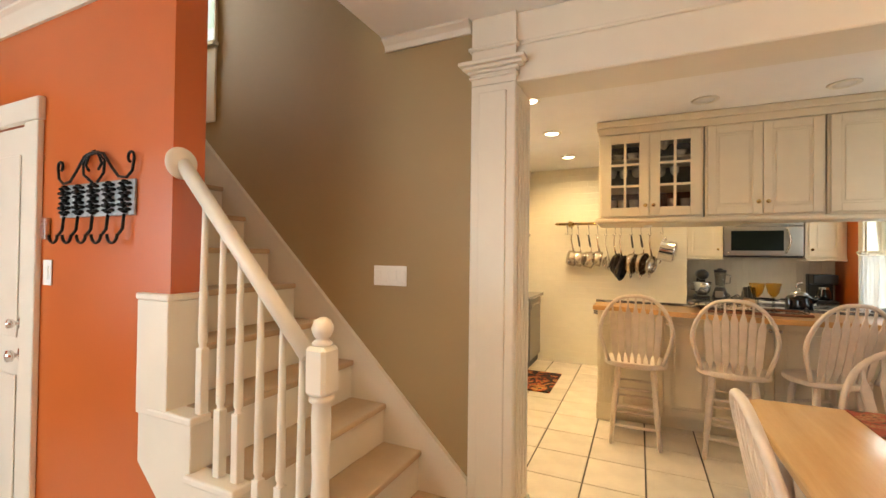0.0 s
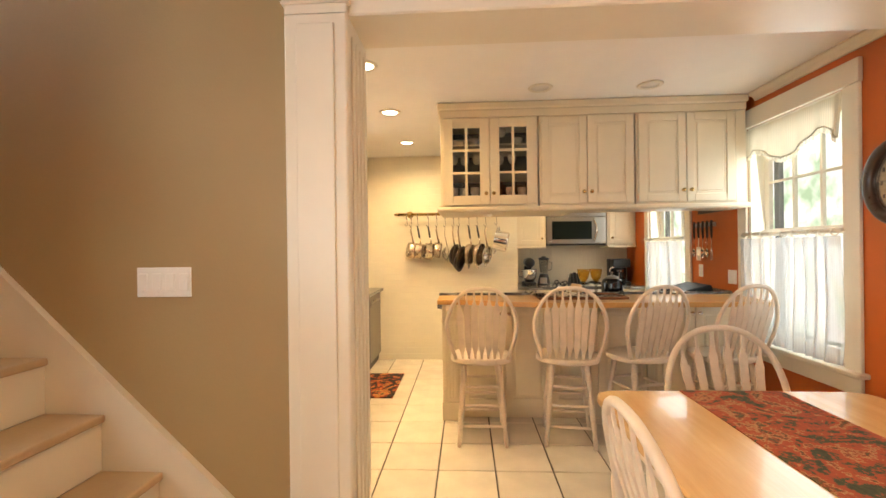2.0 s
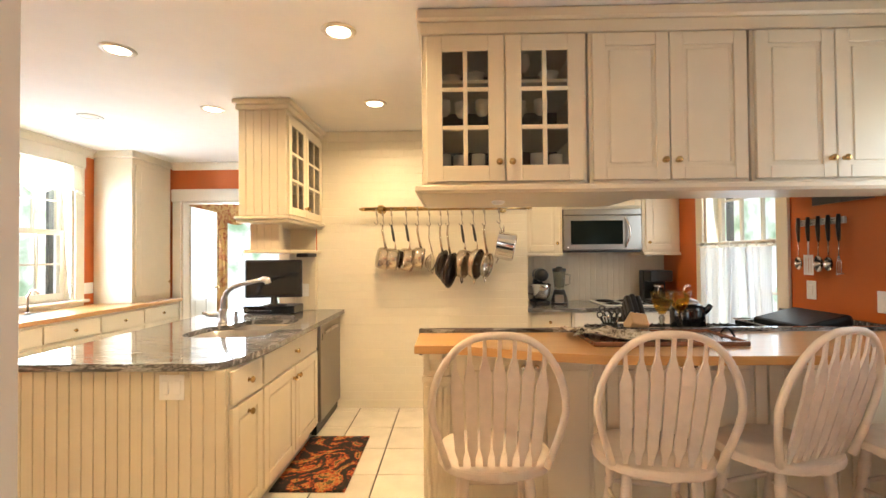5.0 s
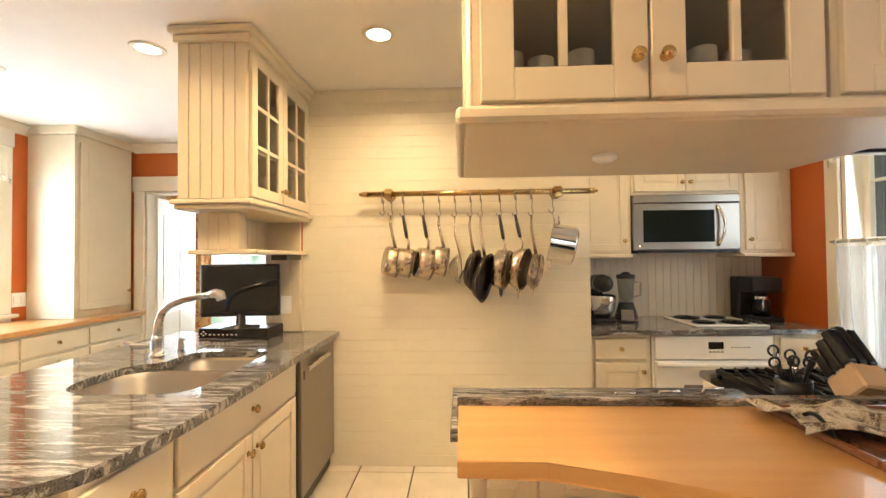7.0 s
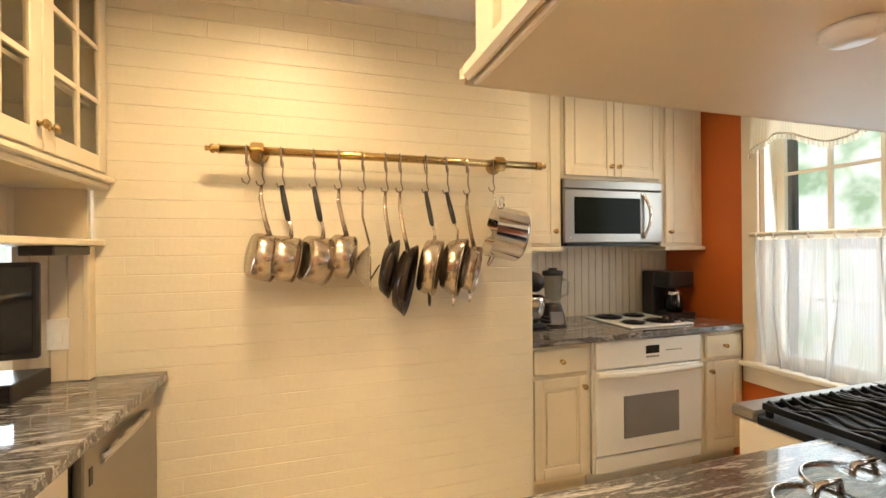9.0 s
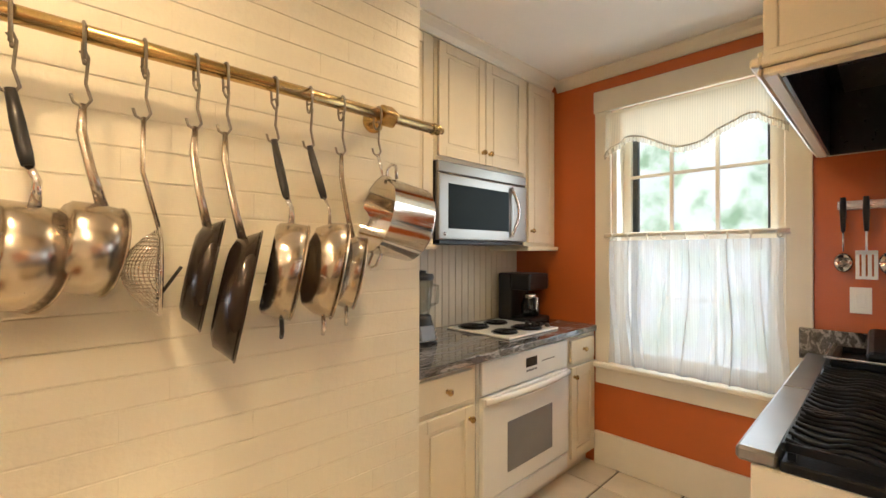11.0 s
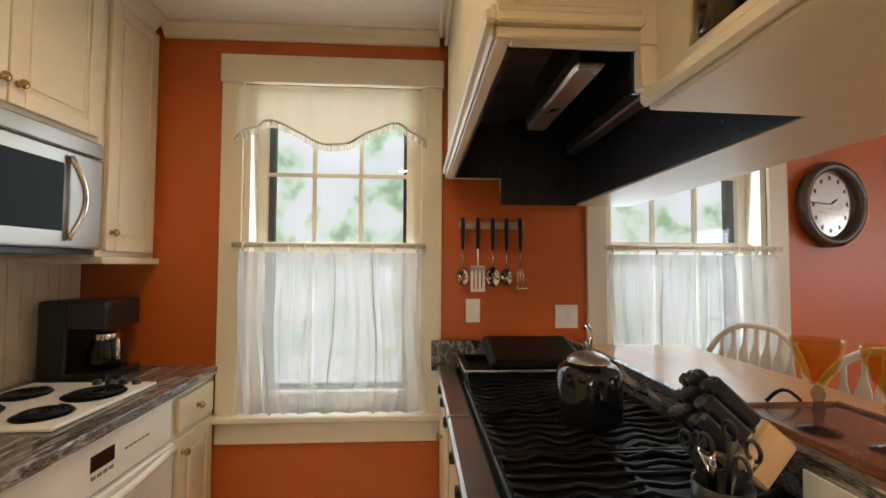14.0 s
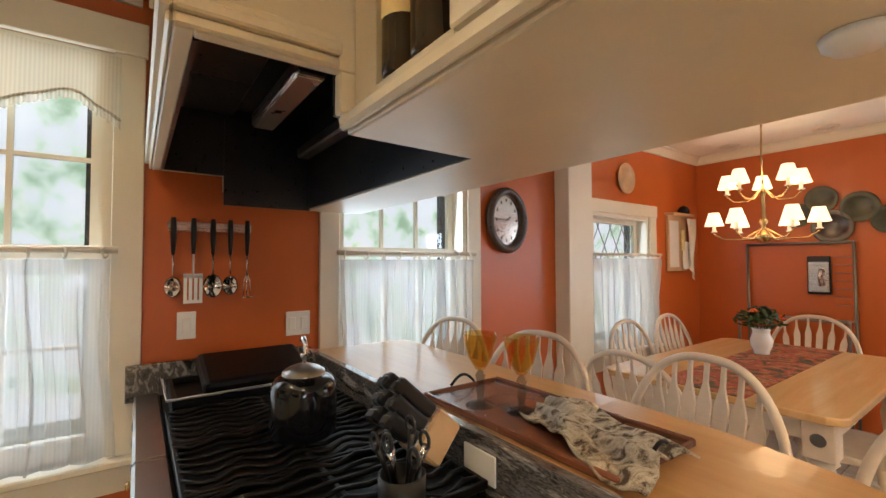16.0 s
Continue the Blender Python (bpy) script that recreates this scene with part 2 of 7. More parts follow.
BOTTLE = mat("dark_bottle_glass", (0.030, 0.015, 0.003), 0.08, vary=0.05, coat=0.1)
SHEER = cloth("sheer_white_voile", (0.78, 0.78, 0.78), 0.30, 0.42, 0.06)
VALANCE = cloth("cream_ticking_cotton", (0.76, 0.68, 0.52), 0.24, 0.0, 0.12)
FRINGE = cloth("cream_fringe", (0.74, 0.65, 0.50), 0.35, 0.25, 0.25)
SHADE = emit("glowing_lamp_shade", (1.0, 0.76, 0.46), 1.9)
CANLIGHT = emit("can_lens", (1.0, 0.80, 0.55), 14.0)
CANOFF = mat("unlit_can", (0.76, 0.72, 0.66), 0.5)
RUG = ramp_mat("floral_rug_wool", [(0.40, (0.010, 0.007, 0.006)), (0.48, (0.022, 0.013, 0.009)), (0.505, (0.33, 0.045, 0.012)), (0.545, (0.42, 0.10, 0.02)), (0.575, (0.50, 0.30, 0.08)), (0.605, (0.04, 0.02, 0.012)), (0.66, (0.13, 0.10, 0.03)), (0.72, (0.03, 0.016, 0.01))], 0.95, "NOISE", 5.0, detail=2.0, distort=2.4, bump=0.5)
RUNNERM = ramp_mat("floral_runner_cloth", [(0.36, (0.03, 0.035, 0.016)), (0.43, (0.05, 0.055, 0.025)), (0.455, (0.27, 0.05, 0.018)), (0.53, (0.32, 0.055, 0.018)), (0.56, (0.36, 0.22, 0.09)), (0.59, (0.26, 0.05, 0.018)), (0.63, (0.05, 0.055, 0.022)), (0.70, (0.22, 0.10, 0.04))], 0.9, "NOISE", 6.0, detail=2.5, distort=2.0, bump=0.3)
NAPKINM = ramp_mat("printed_napkin", [(0.40, (0.07, 0.045, 0.03)), (0.5, (0.40, 0.34, 0.25)), (0.62, (0.62, 0.56, 0.45)), (0.7, (0.12, 0.08, 0.05))], 0.9, "NOISE", 22, detail=2, distort=1.5)
FLORAL = ramp_mat("yellow_floral_curtain", [(0.38, (0.62, 0.42, 0.14)), (0.5, (0.70, 0.52, 0.22)), (0.57, (0.35, 0.05, 0.02)), (0.62, (0.66, 0.46, 0.16)), (0.72, (0.13, 0.11, 0.03))], 0.9, "NOISE", 9, detail=3, distort=1.2)
COPPER = mat("brown_tray_lacquer", (0.19, 0.075, 0.04), 0.24, vary=0.3, scale=9, coat=0.3)
TREAD = mat("worn_tan_stair_tread", (0.50, 0.36, 0.22), 0.5, vary=0.1, scale=5, bump=0.15)
WOODBLK = mat("blond_wood", (0.55, 0.36, 0.19), 0.45, vary=0.12, scale=10)
LEAF = mat("dark_green_leaves", (0.035, 0.075, 0.02), 0.45, vary=0.35, scale=20)
PETAL = mat("orange_petals", (0.75, 0.14, 0.02), 0.6, vary=0.25, scale=20)
CERAMIC = mat("white_glazed_ceramic", (0.76, 0.73, 0.68), 0.18, vary=0.03)
CLOCKRIM = mat("dark_walnut_rim", (0.045, 0.022, 0.014), 0.3, vary=0.2, coat=0.3)
CLOCKFACE = mat("silvered_dial", (0.44, 0.40, 0.35), 0.14, 0.85, vary=0.08, coat=0.6)
DISH = mat("tan_stoneware", (0.60, 0.40, 0.24), 0.3, vary=0.12, scale=10)
DARKDISH = mat("dark_painted_plate", (0.06, 0.06, 0.035), 0.35, vary=0.4, scale=10)
RACKM = mat("grey_wire_rack", (0.20, 0.19, 0.18), 0.35, 0.7, vary=0.1)
SHUTTER = mat("dark_shutter_paint", (0.05, 0.06, 0.065), 0.6, vary=0.1)
SIDING = mat("outside_siding", (0.55, 0.56, 0.56), 0.7)
LATTICE = mat("lead_lattice", (0.35, 0.36, 0.36), 0.5)
SINKM = mat("satin_sink_steel", (0.45, 0.43, 0.41), 0.32, 0.8, vary=0.06)
MWGLASS = mat("tinted_oven_glass", (0.010, 0.013, 0.011), 0.12, vary=0.05)
MWGLASS.node_tree.nodes["Principled BSDF"].inputs["Specular IOR Level"].default_value = 0.04
IRON.node_tree.nodes["Principled BSDF"].inputs["Specular IOR Level"].default_value = 0.22
MIDSTEEL = brushed("microwave_steel", (0.34, 0.31, 0.275), 0.30)
DARKSTEEL = brushed("dark_brushed_steel", (0.33, 0.31, 0.29), 0.30)
LABELY = mat("yellowed_label", (0.70, 0.56, 0.26), 0.6, vary=0.2, scale=18)
RACKPLATE = mat("pale_worn_iron", (0.36, 0.38, 0.39), 0.5, 0.3, vary=0.35, scale=25)
PAPER = mat("paper", (0.74, 0.70, 0.64), 0.8)
GRASS = mat("outside_grass", (0.06, 0.10, 0.03), 0.9, vary=0.3)


def backdrop_mat():
    m = bpy.data.materials.new("hazy_trees_and_sky")
    m.use_nodes = True
    nt = m.node_tree
    out = nt.nodes["Material Output"]
    nt.nodes.remove(nt.nodes["Principled BSDF"])
    e, tc, n, cr = nt.nodes.new("ShaderNodeEmission"), nt.nodes.new("ShaderNodeTexCoord"), nt.nodes.new("ShaderNodeTexNoise"), nt.nodes.new("ShaderNodeValToRGB")
    n.inputs["Scale"].default_value, n.inputs["Detail"].default_value, n.inputs["Distortion"].default_value = 1.7, 12, 0.15
    nt.links.new(tc.outputs["Object"], n.inputs["Vector"])
    els = cr.color_ramp.elements
    els.new(0.5)
    for el, (pos, col) in zip(els, ((0.34, (0.42, 0.60, 0.38)), (0.46, (0.80, 0.92, 0.76)), (0.53, (0.98, 1.0, 1.0)))):
        el.position, el.color = pos, (*col, 1)
    nt.links.new(n.outputs[0], cr.inputs[0])
    nt.links.new(cr.outputs[0], e.inputs["Color"])
    e.inputs["Strength"].default_value = 1.2
    nt.links.new(e.outputs[0], out.inputs["Surface"])
    return m


BACKDROP = backdrop_mat()

# ---- mesh helpers ----
BASE = {}


def box(bm, x0, x1, y0, y1, z0, z1, bev=0.0, seg=1):
    """Adds a box, its edges bevelled."""
    r = bmesh.ops.create_cube(bm, size=1.0)
    vs = r["verts"]
    for v in vs:
        v.co = Vector(((x0 + x1) / 2 + v.co.x * (x1 - x0), (y0 + y1) / 2 + v.co.y * (y1 - y0), (z0 + z1) / 2 + v.co.z * (z1 - z0)))
    if bev:
        es = list({e for v in vs for e in v.link_edges})
        bmesh.ops.bevel(bm, geom=es, offset=bev, segments=seg, affect="EDGES", profile=0.5)
    return bm


def bx(*a, **k):
    return box(bmesh.new(), *a, **k)


def tube(bm, pts, rad, seg=10, closed=False, flat=1.0):
    """Sweeps a circle (or an ellipse, by flat) along points; rad is a number or one per point."""
    pts = [Vector(p) for p in pts]
    n = len(pts)
    rads = [rad] * n if isinstance(rad, (int, float)) else list(rad)
    rings, up = [], None
    for i, p in enumerate(pts):
        a = pts[(i - 1) % n] if closed or i else p
        b = pts[(i + 1) % n] if closed or i < n - 1 else p
        t = (b - a).normalized()
        if up is None:
            up = Vector((0, 0, 1)) if abs(t.z) < 0.9 else Vector((0, 1, 0))
        side = t.cross(up)
        side = side.normalized() if side.length > 1e-6 else t.orthogonal().normalized()
        up = side.cross(t).normalized()
        rings.append([bm.verts.new(p + side * (math.cos(2 * math.pi * k / seg) * rads[i]) + up * (math.sin(2 * math.pi * k / seg) * rads[i] * flat)) for k in range(seg)])
    m = n if closed else n - 1
    for i in range(m):
        a, b = rings[i], rings[(i + 1) % n]
        for k in range(seg):
            f = bm.faces.new((a[k], a[(k + 1) % seg], b[(k + 1) % seg], b[k]))
            f.smooth = True
    if not closed:
        bm.faces.new(rings[0][::-1])
        bm.faces.new(rings[-1])
    return bm


def lathe(bm, prof, seg=24, at=(0, 0, 0)):
    """Turns a profile of (radius, height) round the z axis."""
    rings = []
    for r, z in prof:
        r = max(r, 1e-4)
        rings.append([bm.verts.new((at[0] + r * math.cos(2 * math.pi * k / seg), at[1] + r * math.sin(2 * math.pi * k / seg), at[2] + z)) for k in range(seg)])
    for a, b in zip(rings, rings[1:]):
        for k in range(seg):
            f = bm.faces.new((a[k], a[(k + 1) % seg], b[(k + 1) % seg], b[k]))
            f.smooth = True
    return bm


def prism(bm, poly, z0, z1, bev=0.0):
    """Extrudes a polygon of (x, y) from z0 to z1."""
    lo, hi = [bm.verts.new((x, y, z0)) for x, y in poly], [bm.verts.new((x, y, z1)) for x, y in poly]
    fs = [bm.faces.new(lo[::-1]), bm.faces.new(hi)]
    for i in range(len(poly)):
        j = (i + 1) % len(poly)
        fs.append(bm.faces.new((lo[i], lo[j], hi[j], hi[i])))
    if bev:
        es = list(fs[1].edges) + list(fs[0].edges)
        bmesh.ops.bevel(bm, geom=es, offset=bev, segments=2, affect="EDGES", profile=0.5)
    return bm


def grid(bm, fn, nu, nv, smooth=True):
    """A sheet from fn(u, v), u and v in 0..1."""
    vs = [[bm.verts.new(fn(i / nu, j / nv)) for j in range(nv + 1)] for i in range(nu + 1)]
    for i in range(nu):
        for j in range(nv):
            f = bm.faces.new((vs[i][j], vs[i + 1][j], vs[i + 1][j + 1], vs[i][j + 1]))
            f.smooth = smooth
    return bm


def moved(bm, m):
    bm.transform(m)
    return bm


def mesh_of(name, bm, material, recalc=True):
    if recalc:
        bmesh.ops.recalc_face_normals(bm, faces=bm.faces)
    me = bpy.data.meshes.new(name)
    bm.to_mesh(me)
    bm.free()
    me.materials.append(material)
    return me


def thing(name, at, label, category, group="", kind="", turn=0.0):
    """An empty at a thing's base, to hold its parts."""
    ob = new(name)
    ob.empty_display_size = 0.1
    ob.matrix_basis = pose(*at, 0, 0, turn)
    BASE[ob.name] = Vector(at)
    return tagged(ob, label, category, group, kind)


def part(name, bm, material, parent, label="", local=False):
    """One mesh under a thing or a part. Its points are in the world unless local."""
    base = BASE.get(parent.name, Vector((0, 0, 0)))
    if not local:
        bm.transform(Matrix.Translation(-base))
    ob = new(name, mesh_of(name, bm, material))
    ob.parent = parent
    BASE[ob.name] = base
    return tagged(ob, label)


def solid(name, bm, material, label, category, group="", kind=""):
    """A thing that is one mesh, its origin at its base."""
    xs = [v.co for v in bm.verts]
    c = Vector(((min(v.x for v in xs) + max(v.x for v in xs)) / 2, (min(v.y for v in xs) + max(v.y for v in xs)) / 2, min(v.z for v in xs)))
    bm.transform(Matrix.Translation(-c))
    ob = new(name, mesh_of(name, bm, material))
    ob.location = c
    BASE[ob.name] = c
    return tagged(ob, label, category, group, kind)


def setting(name, bm, material, label):
    ob = new(name, mesh_of(name, bm, material))
    BASE[ob.name] = Vector((0, 0, 0))
    return tagged(ob, label, name.split("_")[0], kind="structure")


def wall(axis, p0, p1, u0, u1, z0, z1, holes=()):
    """A wall of real thickness with rectangular holes (u0, u1, z0, z1). axis 'x': the wall stands at x in p0..p1 and runs along y."""
    bm = bmesh.new()
    cuts = sorted({u0, u1, *[h[0] for h in holes], *[h[1] for h in holes]})
    for a, b in zip(cuts, cuts[1:]):
        mid = (a + b) / 2
        spans, z = [], z0
        for h in sorted((h for h in holes if h[0] < mid < h[1]), key=lambda h: h[2]):
            if h[2] > z:
                spans.append((z, h[2]))
            z = h[3]
        if z < z1:
            spans.append((z, z1))
        for s0, s1 in spans:
            if axis == "x":
                box(bm, p0, p1, a, b, s0, s1)
            else:
                box(bm, a, b, p0, p1, s0, s1)
    bmesh.ops.remove_doubles(bm, verts=bm.verts, dist=1e-5)
    return bm


CZ = 2.575

# ---- the large structure ----
W1, W2, W3, W4 = (5.79, 6.665, 0.67, 2.29), (3.96, 4.835, 0.67, 2.32), (1.72, 2.62, 0.66, 1.86), (6.20, 7.06, 0.98, 2.36)
setting("wall_east", wall("x", 3.0, 3.16, 0.70, 7.42, 0, CZ, [W1, W2, W3]), ORANGE, "burnt orange painted plaster wall with tall windows")
setting("wall_back", wall("y", 7.42, 7.54, 1.30, 3.16, 0, CZ), CREAM, "cream back wall behind the oven counter")
setting("wall_dining", wall("y", 0.58, 0.70, 1.30, 3.16, 0, CZ), ORANGE, "burnt orange end wall of the dining room")
setting("wall_hall_side", wall("x", 1.30, 1.42, -2.2, 0.58, 0, CZ), ORANGE, "burnt orange wall beside the hall")
setting("wall_south", wall("y", -2.32, -2.2, -3.2, 1.42, 0, CZ, [(-2.70, -0.80, 0.8, 2.3)]), ORANGE, "burnt orange wall with an unseen, added wide window opening")
setting("wall_hall_west", wall("x", -3.32, -3.2, -2.2, 1.87, 0, CZ, [(-1.15, 0.05, 0.8, 2.2)]), ORANGE, "burnt orange wall at the end of the hall")
setting("wall_stair_front", wall("y", 1.87, 2.00, -3.2, -0.72, 0, CZ, [(-2.62, -1.79, 0, 2.02)]), ORANGE, "burnt orange wall between hall and stairs")
setting("wall_stair", wall("y", 2.82, 2.95, -3.32, 0.12, 0, 5.2, [(-2.60, -1.765, 2.85, 4.4)]), TAUPE, "taupe painted wall beside the stairs")
setting("wall_stair_kitchen_side", wall("y", 2.954, 2.99, -3.32, 0.12, 0, CZ), CREAM, "cream kitchen face of the stair wall")
setting("wall_stair_upper", wall("y", 1.90, 2.0, -3.2, -0.39, CZ + 0.12, 5.2), TAUPE, "taupe upper wall of the stairwell")
setting("wall_stair_end", wall("x", -3.32, -3.2, 2.0, 2.82, 0, 5.2, [(2.12, 2.62, 2.5, 4.7)]), TAUPE, "upper wall at the head of the stairs")
setting("wall_stair_head", wall("x", -0.39, -0.29, 1.90, 2.82, CZ + 0.12, 5.2), TAUPE, "taupe wall above the foot of the stairs")
setting("wall_west", wall("x", -3.36, -3.2, 2.99, 7.95, 0, CZ, [W4]), ORANGE, "burnt orange kitchen wall with a bright window")
setting("wall_north", wall("y", 7.95, 8.07, -3.36, 1.30, 0, CZ, [(-2.64, -1.15, 0, 2.10)]), ORANGE, "burnt orange wall with a doorway")
setting("wall_far_room", wall("y", 9.6, 9.72, -4.2, 0.2, 0, CZ, [(-3.1, -2.1, 0.5, 2.2)]), CREAM, "pale wall of the room beyond the doorway")
setting("wall_far_room_side", wall("x", -4.3, -4.2, 8.07, 9.72, 0, CZ), CREAM, "pale side wall of the room beyond")
setting("wall_far_room_east", wall("x", 0.1, 0.2, 8.07, 9.6, 0, CZ), CREAM, "pale side wall of the room beyond the doorway")
bm = bmesh.new()
for a in ((-0.39, 3.16, -2.32, 2.82), (-3.36, -0.39, -2.32, 1.90), (0.12, 3.16, 2.82, 7.54), (-3.36, 0.12, 2.95, 7.54), (-3.36, 1.42, 7.54, 8.07), (-4.3, 0.2, 8.07, 9.72)):
    box(bm, a[0], a[1], a[2], a[3], CZ, CZ + 0.12)
setting("ceiling", bm, CEIL, "smooth off-white plaster ceiling")
setting("ceiling_stairwell", bx(-3.32, -0.29, 1.90, 2.95, 5.2, 5.3), CEIL, "white ceiling over the stairwell")
setting("floor", bx(-4.3, 3.16, -2.32, 9.72, -0.12, -0.012), GROUT, "dark grout bed of the tiled floor")
setting("ground", bx(-60, 60, -60, 60, -0.9, -0.8), GRASS, "grassy ground outside")
setting("backdrop_east", bx(9.0, 9.05, -30, 50, -0.8, 12), BACKDROP, "bright hazy trees and sky outside")
setting("backdrop_west", bx(-9.05, -9.0, -8, 30, -0.8, 12), BACKDROP, "bright hazy trees and sky outside")
setting("backdrop_north", bx(-8, 3, 14.0, 14.05, -0.8, 7), BACKDROP, "bright hazy trees and sky outside")
setting("backdrop_south", bx(-8, 8, -8.05, -8.0, -0.8, 7), BACKDROP, "bright hazy trees and sky outside")

# dividing beam with its column and the pilaster on the window wall
setting("beam", bx(0.12, 3.0, 2.82, 3.08, 2.24, CZ - 0.001, bev=0.006), TRIM, "white painted boxed ceiling beam")
setting("trim_beam", box(bx(0.36, 2.99, 2.806, 2.8195, 2.41, 2.428, bev=0.004), 0.36, 2.99, 3.0805, 3.094, 2.41, 2.428, bev=0.004), TRIM, "thin white moulding along the beam")


def column(name, x0, x1, y0, y1, label):
    t = thing(name, ((x0 + x1) / 2, (y0 + y1) / 2, 0), label, "column", kind="structure")
    part("shaft", bx(x0, x1, y0, y1, 0.16, 2.24, bev=0.006), TRIM, t)
    part("plinth", bx(x0 - 0.012, x1 + 0.012, y0 - 0.012, y1 + 0.012, 0.0, 0.16, bev=0.006), TRIM, t)
    cap = bmesh.new()
    for i, (z0, z1, o) in enumerate(((2.272, 2.284, 0.010), (2.296, 2.312, 0.014), (2.312, 2.328, 0.034), (2.328, 2.347, 0.052))):
        box(cap, x0 - o, x1 + o, y0 - o, y1 + o, z0, z1, bev=0.004)
    part("capital", cap, TRIM, t)
    part("neck", bx(x0 + 0.002, x1 - 0.002, y0 + 0.002, y1 - 0.002, 2.2405, CZ - 0.002), TRIM, t)
    part("frieze_band", bx(x0 - 0.014, x1 + 0.014, y0 - 0.014, y1 + 0.014, 2.41, 2.428, bev=0.005), TRIM, t)
    return t


col = column("column", 0.12, 0.345, 2.795, 3.09, "white painted square column with moulded capital")
fl = bmesh.new()
for k in range(4):
    yy = 2.85 + k * 0.055
    box(fl, 0.345, 0.353, yy, yy + 0.034, 0.22, 2.18, bev=0.003)
part("fluting", fl, TRIM, col)
part("casing_strip", bx(0.165, 0.30, 2.785, 2.797, 0.2, 2.2, bev=0.003), TRIM, col)
column("pilaster", 2.86, 3.0 - 0.002, 2.80, 3.09, "white painted pilaster against the window wall")


def crown(pts, name="trim_crown", z=CZ, drop=0.085, out=0.07):
    """Crown moulding along a polyline; the wall lies to the right of the way walked."""
    bm = bmesh.new()
    prof = [(0, 0), (out, 0), (out, -0.012), (out * 0.72, -0.024), (out * 0.45, -drop * 0.55), (0.014, -drop * 0.86), (0.014, -drop), (0, -drop)]
    for (xa, ya), (xb, yb) in zip(pts, pts[1:]):
        d = Vector((xb - xa, yb - ya, 0)).normalized()
        n = Vector((-d.y, d.x, 0))
        ra = [bm.verts.new(Vector((xa, ya, z - 0.001)) + n * o + Vector((0, 0, h))) for o, h in prof]
        rb = [bm.verts.new(Vector((xb, yb, z - 0.001)) + n * o + Vector((0, 0, h))) for o, h in prof]
        for i in range(len(prof)):
            j = (i + 1) % len(prof)
            bm.faces.new((ra[i], ra[j], rb[j], rb[i]))
        bm.faces.new(ra)
        bm.faces.new(rb[::-1])
    return setting(name, bm, TRIM, "white painted crown moulding")


crown([(2.999, 5.70), (2.999, 7.06)], drop=0.065, out=0.06)
crown([(2.999, 3.09), (2.999, 4.735)], drop=0.06, out=0.06)
crown([(2.999, 0.70), (2.999, 2.79)])
crown([(1.42, 0.701), (2.999, 0.701)])
crown([(-0.39, 2.819), (0.11, 2.819)][::-1], drop=0.06, out=0.05)
crown([(-0.72, 1.869), (-3.2, 1.869)])
crown([(-0.56, 7.949), (-2.75, 7.949)])
crown([(-3.199, 7.3), (-3.199, 3.0)])
setting("baseboard", box(bx(2.975, 2.999, 5.72, 6.78, 0, 0.215, bev=0.005), 2.975, 2.999, 3.10, 4.44, 0, 0.215, bev=0.005), TRIM, "tall white baseboard")

# ---- windows ----


